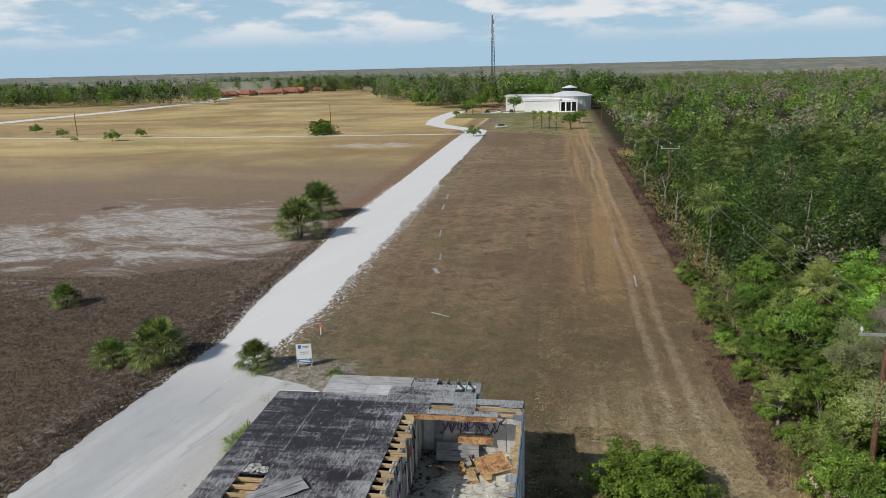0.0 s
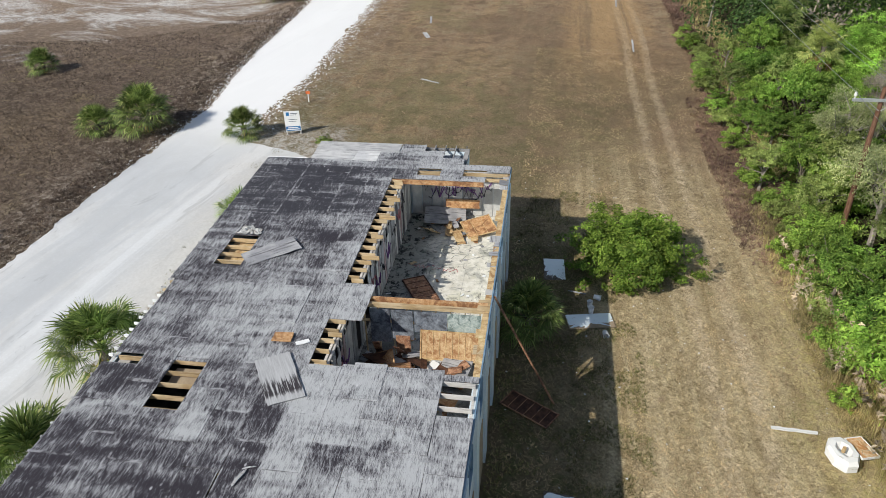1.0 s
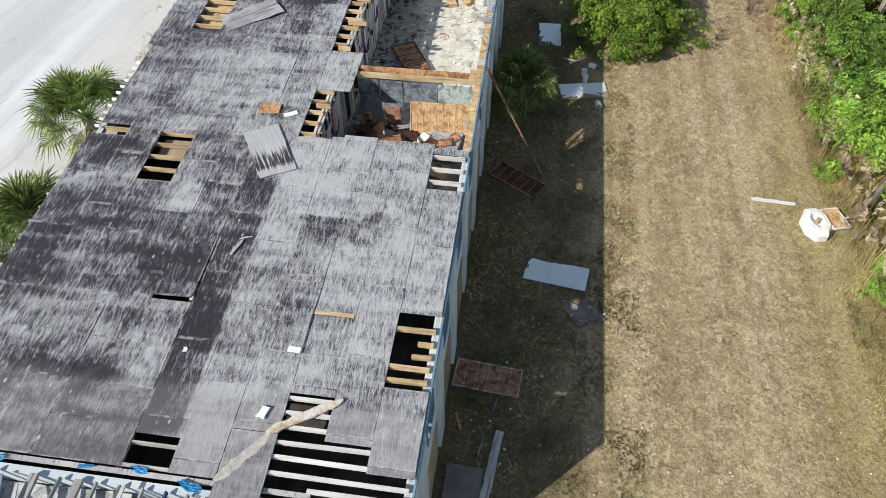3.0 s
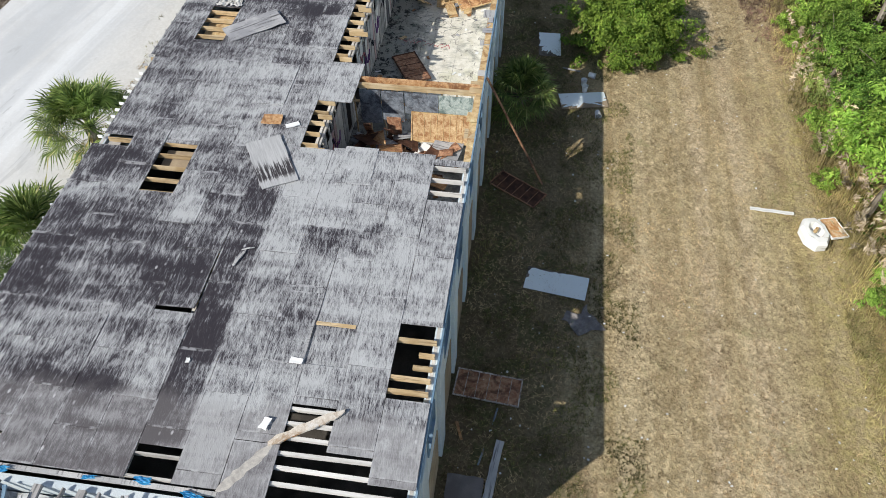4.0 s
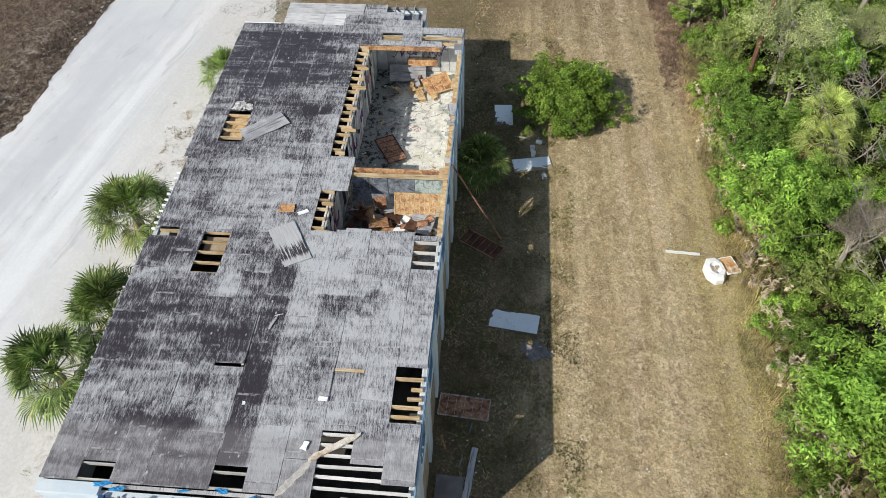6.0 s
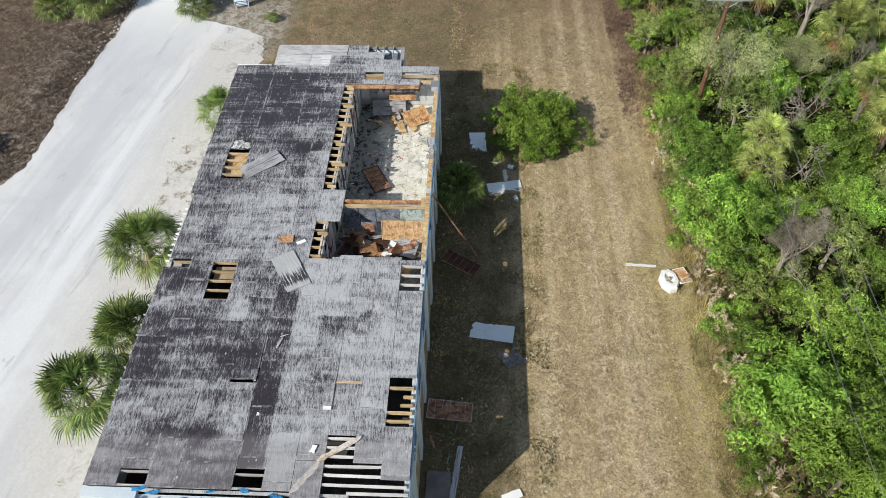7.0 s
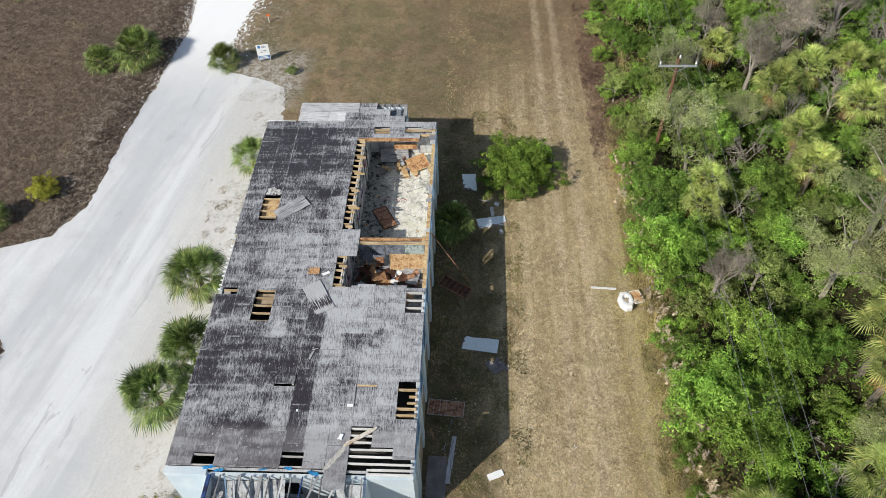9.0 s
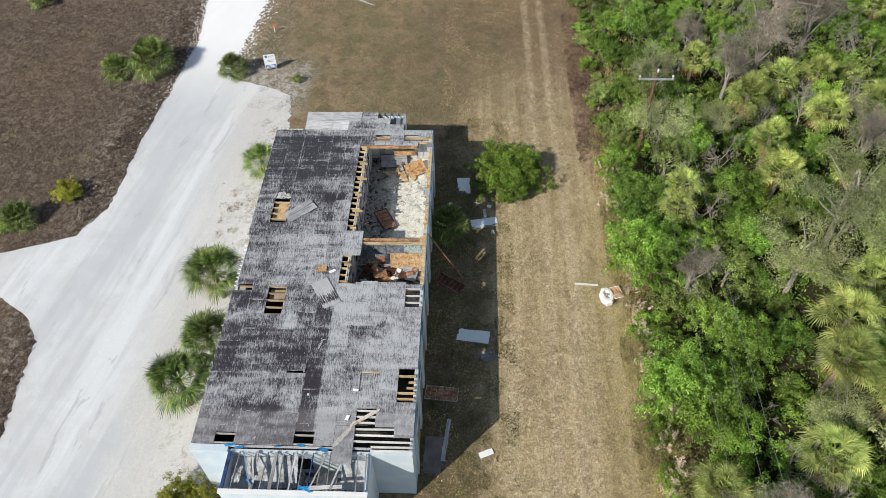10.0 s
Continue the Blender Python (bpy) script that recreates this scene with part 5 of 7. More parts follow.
# ---- litter beside the house ----
def torn_panel(name, sx, sy, m, label, torn=0.25, seed=1, back=None):
    """A weathered panel whose white skin has peeled back along its edge from a grey core."""
    base = new(name)
    bm = bmesh.new()
    box(bm, -sx / 2, sx / 2, -sy / 2, sy / 2, 0, 0.02)
    part("core", bm, back or M_CORE, base)
    bm = bmesh.new()
    n = 72
    ring = []
    for i in range(n):
        w = 2 * math.pi * i / n
        cx, cy = math.cos(w), math.sin(w)
        s = 1 / max(abs(cx), abs(cy))
        a, b = noise.noise(Vector((cx * 1.7 + seed, cy * 1.7, seed))), noise.noise(Vector((cx * 6 + seed, cy * 6, seed)))
        way = cx * math.cos(seed) + cy * math.sin(seed)
        q = 1 - torn * max(0.0, 0.6 * way - 0.2 + 0.5 * b + 0.25 * a)
        ring.append(bm.verts.new((cx * s * sx / 2 * q * 0.99, cy * s * sy / 2 * q * 0.99, 0.026)))
    f = bm.faces.new(ring)
    r = bmesh.ops.extrude_face_region(bm, geom=[f])
    for v in [e for e in r["geom"] if isinstance(e, bmesh.types.BMVert)]:
        v.co.z -= 0.005
    bmesh.ops.recalc_face_normals(bm, faces=bm.faces[:])
    part("skin", bm, M_PANELWHITE, base)
    base.matrix_world = m
    return tagged(base, label, "panel")


def foil():
    """Bright sheet-metal facing of an insulating panel, with a little dirt."""
    k = Nodes("bright_metal_facing")
    p = k.place()
    # pale cyan tint stands in for sky light on the shaded sheets
    c = k.mix(k.step(k.noise(p, 2.2, 5, 0.65), 0.35, 0.7), (0.86, 0.945, 0.95), (0.82, 0.91, 0.92))
    c = k.mix(k.step(k.noise(p, 5.0, 5, 0.7), 0.62, 0.72, 0, 0.6), c, (0.42, 0.38, 0.32))
    bsdf = k.node("ShaderNodeBsdfPrincipled", Roughness=0.3, Metallic=0.35)
    k.put(c, bsdf.inputs["Base Color"])
    k.wire(bsdf.outputs[0], k.out.inputs["Surface"])
    return k.mat


M_PEEL = stained("peeling_white_rim", (0.42, 0.38, 0.34), (0.6, 0.56, 0.5), (0.12, 0.06, 0.04), 6.0)
M_PANELWHITE = foil()
M_CORE = plain("rotted_panel_core", (0.10, 0.085, 0.07), (0.26, 0.23, 0.20), 4.0, 0.9)
torn_panel("discarded_sheet", 2.55, 1.16, pose(3.7, -17.33, 0.06, 1, -1, -8.5), "white panel with a peeling edge lying in the grass", 0.3, 2.3)
torn_panel("discarded_sheet", 1.2, 2.1, pose(2.7, -0.75, 0.05, 1, 1, 3), "white panel with torn skin in the shaded grass", 0.9, 4.1)
torn_panel("discarded_sheet", 2.4, 1.15, pose(4.6, -5.45, 0.08, 2, 1, 12), "white panel with a rotted brown corner in the grass", 0.9, 4.6, M_TANBOARD)
framed_panel("discarded_door", 2.45, 1.15, M_RUST, M_PEEL, 5, pose(1.4, -22.45, 0.05, 1, 0, -5), "rusty brown stripped panel lying beside the wall", "panel")
framed_panel("discarded_door", 2.5, 1.05, M_RUST_DARK, M_RUST, 5, pose(1.75, -12.15, 0.05, 1, 0, -32), "dark rusty stripped panel among weeds by the wall", "panel")
board("grey_slab", 1.25, 2.7, 0.05, plain("grey_board", (0.16, 0.145, 0.14), (0.24, 0.22, 0.21), 1.5), pose(0.95, -27.25, 0.03, 0, 0, -1.5), "grey wooden board lying beside the house corner", "board")
board("grey_plank", 0.3, 3.2, 0.06, M_PLY_LOOSE, pose(1.83, -26.1, 0.05, 0, 0, -7), "peeling grey plank in the grass", "plank")
board("white_board", 1.0, 0.42, 0.04, M_WHITE, pose(4.65, -27.05, 0.05, 0, 0, 22), "small white board in the sunlit grass", "board")
board("wood_strip", 0.09, 0.7, 0.03, M_ORANGE, pose(0.55, -24.3, 0.04, 0, 0, 20), "short orange wooden strip by the wall", "plank")
board("white_bar", 1.85, 0.17, 0.05, M_WHITE, pose(12.97, -12.1, 0.06, 0, 0, -3.5), "straight white bar lying on the dry grass", "bar")
board("grey_stick", 0.95, 0.07, 0.05, M_PLY_LOOSE, pose(3.95, -2.95, 0.06, 0, 0, -14), "bleached stick in the shaded grass", "stick")


clutter("plastic_film", M_FILM, pose(4.75, -19.1, 0.02, 0, 0, 30), 0.75, "crumpled grey plastic film in the shaded grass", "film", 0.12, 14)


def rod(name, a, b, r, mat, label, category):
    v, f = [], []
    a, b = Vector(a), Vector(b)
    pts = [a.lerp(b, i / 6) + Vector((0, 0, -0.12 * math.sin(math.pi * i / 6))) * (1 if r < 0.04 else 0) for i in range(7)]
    tube(v, f, pts, [r] * 7, 8)
    return tagged(mesh_object(name, v, f, mat), label, category)


rod("leaning_pole", (0.12, -12.05, 6.0), (2.84, -11.65, 0.0), 0.05, M_RUST, "long rusty pole leaning on the house wall", "pole")
rod("pipe", (1.83, -23.25, 0.06), (1.35, -25.47, 0.06), 0.035, plain("blue_grey_pipe", (0.16, 0.2, 0.26), (0.3, 0.34, 0.38), 2.0, 0.5), "thin blue-grey pipe lying beside the wall", "pipe")


def bucket(x, y, tip, turn):
    """A white plastic bucket, open at the top, with a rim and a wire handle."""
    base = new("bucket")
    prof = [(0.0, 0.0), (0.13, 0.0), (0.155, 0.36), (0.17, 0.36), (0.17, 0.33), (0.158, 0.33)]
    v, f, n = [], [], 14
    for r, z in prof[1:4] + [(0.145, 0.355), (0.12, 0.02)]:
        v += [(r * math.cos(2 * math.pi * i / n), r * math.sin(2 * math.pi * i / n), z) for i in range(n)]
    for j in range(4):
        f += [(j * n + i, j * n + (i + 1) % n, (j + 1) * n + (i + 1) % n, (j + 1) * n + i) for i in range(n)]
    f.append(tuple(range(4 * n, 5 * n)))
    f.append(tuple(reversed(range(n))))
    body = mesh_object("body", v, f, M_WHITE, base)
    hv, hf = [], []
    tube(hv, hf, [(0.16 * math.cos(w), -0.02 - 0.1 * math.sin(w), 0.33 + 0.05 * math.sin(w)) for w in [math.pi * i / 8 for i in range(9)]], [0.005] * 9, 4)
    mesh_object("handle", hv, hf, M_RUST_DARK, base)
    base.matrix_world = pose(x, y, 0.16 if tip else 0.02, tip, 0, turn)
    tagged(base, "white plastic bucket lying among the litter" if tip else "white plastic bucket standing in the grass", "bucket", "buckets")


bucket(4.6, -4.1, 0, 30)
bucket(4.66, -4.6, 0, 80)
bucket(5.3, -6.35, 90, 10)
bucket(4.85, -3.35, 90, 70)
bucket(1.55, -3.35, 0, 20)
bucket(1.62, -4.05, 0, 20)


def tank():
    """A faceted white tub with a hole in its top, and a rust-stained hatch lid standing off its side."""
    base = new("white_tub")
    v, f, n = [], [], 8
    for r, z in ((0.72, 0.0), (0.86, 0.12), (0.86, 0.5), (0.74, 0.66), (0.46, 0.68), (0.40, 0.2)):
        v += [(r * 0.72 * math.cos(2 * math.pi * (i + 0.5) / n), r * 1.06 * math.sin(2 * math.pi * (i + 0.5) / n), z) for i in range(n)]
    for j in range(5):
        f += [(j * n + i, j * n + (i + 1) % n, (j + 1) * n + (i + 1) % n, (j + 1) * n + i) for i in range(n)]
    f.append(tuple(range(5 * n, 6 * n)))
    mesh_object("body", v, f, M_WHITE, base)
    cv, cf = [], []
    tube(cv, cf, [(0, 0.02, 0.5), (0, 0.0, 0.78)], [0.09, 0.08], 10)
    mesh_object("spout", cv, cf, M_JOIST, base)
    bm = bmesh.new()
    box(bm, -0.42, 0.42, -0.58, 0.58, -0.03, 0.03)
    lid = part("hatch_lid", bm, stained("rust_streaked_lid", (0.66, 0.36, 0.14), (0.8, 0.62, 0.42), (0.5, 0.2, 0.06), 3.0), base, "rust-stained open lid")
    lid.matrix_world = pose(0.98, 0.22, 0.42, 0, 6, 8)
    bm = bmesh.new()
    for x0, x1, y0, y1 in ((-0.45, 0.45, -0.62, -0.58), (-0.45, 0.45, 0.58, 0.62), (-0.45, -0.42, -0.58, 0.58), (0.42, 0.45, -0.58, 0.58)):
        box(bm, x0, x1, y0, y1, -0.05, 0.06)
    rim = part("lid_rim", bm, M_WHITE, base)
    rim.matrix_world = pose(0.98, 0.22, 0.42, 0, 6, 8)
    base.matrix_world = pose(14.42, -13.5, 0.02, 0, 0, 12) @ Matrix.Diagonal((0.92, 0.92, 0.92, 1))
    tagged(base, "white faceted tub with a rust-stained open lid on dry grass", "tub")


tank()


# ---- sign by the road ----
def sale_sign():
    base = new("sign_board")
    bm = bmesh.new()
    box(bm, -0.62, 0.62, -0.025, 0.025, 0.3, 2.0)
    part("panel", bm, M_WHITE, base, "white sign panel")
    for x in (-0.55, 0.55):
        bm = bmesh.new()
        box(bm, x - 0.05, x + 0.05, 0.03, 0.12, -0.2, 1.95)
        part("post", bm, M_JOIST_GREY, base)
    blue = plain("sign_blue", (0.03, 0.18, 0.45), (0.05, 0.22, 0.5), 3.0, 0.5)
    for x0, x1, z0, z1, m in ((-0.58, 0.58, 0.34, 0.72, blue), (-0.45, -0.2, 1.62, 1.92, blue), (-0.1, 0.45, 1.78, 1.83, M_SLATE), (-0.1, 0.35, 1.66, 1.70, M_SLATE), (-0.3, 0.4, 1.28, 1.32, M_SLATE), (-0.3, 0.3, 1.12, 1.16, M_SLATE)):
        bm = bmesh.new()
        box(bm, x0, x1, -0.031, -0.026, z0, z1)
        part("printed_field", bm, m, base)
    for i, (w, z) in enumerate(((0.4, 0.6), (0.5, 0.46))):
        bm = bmesh.new()
        box(bm, -w, w, -0.037, -0.032, z - 0.04, z + 0.04)
        part("printed_bar", bm, M_WHITE, base)
    base.matrix_world = pose(-18.6, 17.0, 0, 0, 0, 14)
    tagged(base, "white sign on posts with a blue lower field beside the road", "sign")


sale_sign()
v_, f_ = [], []
tube(v_, f_, [(0, 0, 0), (0, 0, 0.75)], [0.05, 0.05], 8)
post = tagged(mesh_object("marker_post", v_, f_, M_WHITE), "short white marker post with an orange flag", "post")
post.matrix_world = pose(-19.6, 24.3, 0)
bm = bmesh.new()
box(bm, -0.2, 0.2, -0.01, 0.01, 0.75, 1.0)
part("flag", bm, plain("orange_flag", (0.6, 0.12, 0.03), (0.7, 0.2, 0.06)), post, "orange flag")


# ---- power line ----
M_POLE = bark("creosoted_pole", (0.12, 0.06, 0.035), (0.20, 0.11, 0.07))
M_ZINC = plain("galvanised_steel", (0.5, 0.52, 0.52), (0.62, 0.63, 0.63), 2.0, 0.45, 0.6)
M_WIRE = plain("aluminium_wire", (0.3, 0.31, 0.31), (0.4, 0.4, 0.4), 2.0, 0.5, 0.5)
POLES = ((19.6, -62.0), (19.15, 3.4), (20.4, 91.0), (19.5, 165.0), (18.0, 245.0))


def power_pole(x, y, h=9.9):
    base = new("power_pole")
    v, f = [], []
    tube(v, f, [(0, 0, -0.3), (0.0, 0.02, h * 0.5), (0, 0, h)], [0.17, 0.15, 0.11], 10)
    mesh_object("pole", v, f, M_POLE, base)
    bm = bmesh.new()
    box(bm, -1.5, 1.5, -0.2, -0.09, h - 0.75, h - 0.6)
    part("crossarm", bm, M_ZINC, base, "galvanised crossarm")
    for s in (-1, 1):
        v, f = [], []
        tube(v, f, [(0.05 * s, -0.14, h - 1.25), (0.7 * s, -0.14, h - 0.75)], [0.02, 0.02], 5)
        mesh_object("brace", v, f, M_ZINC, base)
    for ix in (-1.4, 0.02, 1.4):
        v, f = [], []
        z0 = h - 0.6 if ix != 0.02 else h
        tube(v, f, [(ix, -0.14, z0), (ix, -0.14, z0 + 0.12), (ix, -0.14, z0 + 0.16), (ix, -0.14, z0 + 0.3), (ix, -0.14, z0 + 0.36)], [0.03, 0.03, 0.085, 0.075, 0.03], 8)
        mesh_object("insulator", v, f, M_WHITE, base)
    base.matrix_world = pose(x, y, 0)
    tagged(base, "brown wooden power pole with a galvanised crossarm in the wood's edge", "power pole", "power poles")


for x, y in POLES:
    power_pole(x, y)
for (xa, ya), (xb, yb) in zip(POLES, POLES[1:]):
    for ix, hz in ((-1.4, 9.64), (0.02, 10.24), (1.4, 9.64)):
        v, f = [], []
        pts = []
        for i in range(17):
            u = i / 16
            pts.append((xa + (xb - xa) * u + ix, ya + (yb - ya) * u - 0.14, hz - 1.1 * 4 * u * (1 - u)))
        tube(v, f, pts, [0.012] * 17, 4)
        tagged(mesh_object("power_wire", v, f, M_WIRE), "thin sagging grey power wire between poles", "wire", "power wires")


# ---- plants ----
M_LEAF_BRIGHT = leafy("bright_green_leaves", (0.135, 0.275, 0.042), (0.345, 0.580, 0.105), (0.46, 0.60, 0.15), 0.4)
M_LEAF_BUSH = leafy("bush_leaves", (0.085, 0.185, 0.026), (0.29, 0.46, 0.078), (0.40, 0.50, 0.12), 0.4)
M_LEAF_MID = leafy("mid_green_leaves", (0.095, 0.200, 0.032), (0.345, 0.555, 0.110), (0.46, 0.58, 0.14), 0.4)
M_LEAF_DARK = leafy("dark_green_leaves", (0.060, 0.145, 0.026), (0.240, 0.430, 0.078), (0.35, 0.43, 0.11), 0.4)
M_LEAF_DARKER = leafy("far_dark_leaves", (0.026, 0.062, 0.019), (0.080, 0.150, 0.038), (0.150, 0.190, 0.060), 0.2, 0.35, 0.05)
# distance haze put into the leaf colour of the far woods
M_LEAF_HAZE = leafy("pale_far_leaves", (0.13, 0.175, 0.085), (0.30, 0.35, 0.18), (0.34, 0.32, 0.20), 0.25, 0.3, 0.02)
M_LEAF_FEATHER = leafy("grey_green_sprays", (0.28, 0.34, 0.145), (0.58, 0.65, 0.31), (0.58, 0.54, 0.30), 0.4)
M_LEAF_OLIVE = leafy("olive_green_leaves", (0.166, 0.240, 0.065), (0.392, 0.516, 0.162), (0.475, 0.504, 0.173), 0.35)
M_LEAF_GREY = leafy("grey_feathery_twigs", (0.20, 0.18, 0.135), (0.40, 0.355, 0.275), (0.40, 0.34, 0.22), 0.1)
M_FROND = leafy("palm_fronds", (0.055, 0.105, 0.028), (0.27, 0.37, 0.105), (0.66, 0.62, 0.28), 0.2, 0.2)
M_FROND_YOUNG = leafy("young_palm_fronds", (0.11, 0.19, 0.045), (0.36, 0.48, 0.16), (0.6, 0.6, 0.3), 0.3, 0.2)
M_LEAF_YELLOW = leafy("yellow_green_leaves", (0.24, 0.27, 0.03), (0.56, 0.58, 0.10), (0.62, 0.54, 0.12), 0.35)
M_FROND_WOOD = leafy("wood_palm_fronds", (0.21, 0.30, 0.065), (0.56, 0.66, 0.22), (0.78, 0.66, 0.18), 0.3, 0.3)
M_FROND_OLD = leafy("yellowing_palm_fronds", (0.20, 0.19, 0.04), (0.46, 0.38, 0.10), (0.5, 0.34, 0.12), 0.15, 0.2)
M_FROND_DEAD = leafy("dry_palm_fronds", (0.22, 0.14, 0.05), (0.42, 0.28, 0.1), (0.4, 0.3, 0.15), 0.15, 0.2)
M_REED = leafy("dry_reed_blades", (0.30, 0.28, 0.11), (0.60, 0.53, 0.25), (0.36, 0.44, 0.12), 0.3, 0.3)
M_PLUME = leafy("pale_reed_plumes", (0.5, 0.42, 0.29), (0.68, 0.6, 0.44), (0.5, 0.4, 0.3), 0.3, 0.2)
M_BARK = bark("grey_bark", (0.10, 0.085, 0.065), (0.24, 0.21, 0.17))
M_BARK_PALE = bark("pale_bleached_bark", (0.26, 0.23, 0.19), (0.42, 0.38, 0.33))
M_GRASS = leafy("dry_grass_blades", (0.25, 0.19, 0.095), (0.60, 0.49, 0.27), (0.28, 0.27, 0.09), 0.2, 0.1)
M_GRASS_FIELD = leafy("brown_field_grass", (0.14, 0.10, 0.06), (0.36, 0.285, 0.175), (0.26, 0.25, 0.10), 0.2, 0.1)
M_RANK = leafy("rank_brown_grass", (0.076, 0.058, 0.043), (0.22, 0.175, 0.13), (0.22, 0.19, 0.09), 0.15, 0.1)
M_SCRUB = leafy("red_brown_scrub", (0.14, 0.092, 0.066), (0.30, 0.21, 0.145), (0.36, 0.28, 0.15), 0.15, 0.2)
M_WEED = leafy("green_weeds", (0.10, 0.105, 0.04), (0.24, 0.245, 0.085), (0.425, 0.340, 0.119), 0.2, 0.3)


def raw(name, v, f, mat, smooth=False):
    me = bpy.data.meshes.new(name)
    me.from_pydata([tuple(p) for p in v], [], f)
    me.materials.append(mat)
    return me


def leaves(rng, centres, outward, size, long=1.5, spread=0.9):
    """Pointed leaf blades: one bent quad at each centre, turned about the outward way."""
    n = len(centres)
    up = outward + rng.normal(0, spread, (n, 3))
    up /= np.linalg.norm(up, axis=1)[:, None] + 1e-9
    a = np.cross(up, rng.normal(0, 1, (n, 3)))
    a /= np.linalg.norm(a, axis=1)[:, None] + 1e-9
    b = np.cross(up, a)
    s = size * rng.uniform(0.6, 1.3, (n, 1))
    v = np.empty((n, 4, 3))
    v[:, 0], v[:, 1] = centres - a * s * long, centres - b * s * 0.6 + up * s * 0.25
    v[:, 2], v[:, 3] = centres + a * s * long, centres + b * s * 0.6 + up * s * 0.25
    v = v.reshape(-1, 3)
    f = [(4 * i, 4 * i + 1, 4 * i + 2, 4 * i + 3) for i in range(n)]
    return v, f


def crown_points(rng, n, rx, rz, base, lobes, lump=0.24):
    """Leaf places in the sprays of an uneven crown, and the way outward at each."""
    t = rng.normal(0, 1, (lobes, 3))
    t /= np.linalg.norm(t, axis=1)[:, None]
    t[:, 2] = np.where(t[:, 2] < -0.2, -t[:, 2], t[:, 2])
    t *= (rng.uniform(0.12, 1.0, (lobes, 1)) ** 0.55) * rng.uniform(0.7, 1.12, (lobes, 1))
    r = lump * rng.uniform(0.55, 1.3, lobes)
    pick = rng.choice(lobes, n, p=r ** 2 / (r ** 2).sum())
    d = rng.normal(0, 1, (n, 3))
    d /= np.linalg.norm(d, axis=1)[:, None]
    p = t[pick] + d * np.array([1, 1, 0.6]) * (r[pick] * rng.uniform(0.15, 1.25, n) ** 0.6)[:, None]
    out = d * 0.6 + t[pick] * 0.6 + np.array([0, 0, 0.35])
    p *= np.array([rx, rx, rz])
    p[:, 2] += base
    return p, out, t * np.array([rx, rx, rz]) + np.array([0, 0, base])


def limbs(rng, height, tips, r0, bend=0.25):
    v, f = [], []
    lean = rng.normal(0, bend, 2)
    top = Vector((lean[0], lean[1], height))
    tube(v, f, [(0, 0, -0.1), (lean[0] * 0.3, lean[1] * 0.3, height * 0.4), top], [r0, r0 * 0.8, r0 * 0.5], 6)
    for tip in tips:
        s = rng.uniform(0.45, 1.0)
        a = Vector((lean[0] * s * 0.8, lean[1] * s * 0.8, height * s))
        b = Vector(tip)
        m = a.lerp(b, 0.5) + Vector(rng.normal(0, 0.15, 3)) * (b - a).length * 0.4
        tube(v, f, [a, m, b], [r0 * 0.4, r0 * 0.25, r0 * 0.07], 4)
    return v, f


def broadleaf(seed, rx, rz, base, n, size, mat, lobes=16, trunk=0.14, bark_mat=None, lump=0.13):
    """Meshes of one tree or shrub: trunk with limbs, and a crown of many leaves."""
    rng = np.random.default_rng(seed)
    p, d, tips = crown_points(rng, n, rx, rz, base, lobes, lump)
    keep = p[:, 2] > 0.03
    v, f = leaves(rng, p[keep], d[keep], size, 1.4, 0.5)
    tv, tf = limbs(rng, max(0.4, base), tips[: 9], trunk)
    return raw("crown", v, f, mat), raw("trunk", tv, tf, bark_mat or M_BARK)


def bare_tree(seed, height, r0, mat):
    """A leafless tree: forking limbs down to fine twigs."""
    rng = np.random.default_rng(seed)
    v, f, tv, tf = [], [], [], []

    def grow(p, d, length, r, level):
        q = p + d * length
        m = p.lerp(q, 0.5) + Vector(rng.normal(0, 0.05, 3)) * length
        if level < 2:
            tube(v, f, [p, m, q], [r, r * 0.8, r * 0.55], 5)
        else:
            tube(tv, tf, [p, m, q], [r, r * 0.8, r * 0.4], 3)
        if level < 5:
            for _ in range(3 if level else 6):
                w = (d + Vector(rng.normal(0, 0.55, 3)) + Vector((0, 0, 0.12))).normalized()
                grow(p.lerp(q, rng.uniform(0.5, 1.0)), w, length * rng.uniform(0.5, 0.75), max(r * 0.5, 0.012), level + 1)

    grow(Vector((0, 0, -0.1)), Vector((rng.normal(0, 0.15), rng.normal(0, 0.15), 1)).normalized(), height * 0.42, r0, 0)
    return raw("crown", tv, tf, mat), raw("trunk", v, f, mat)


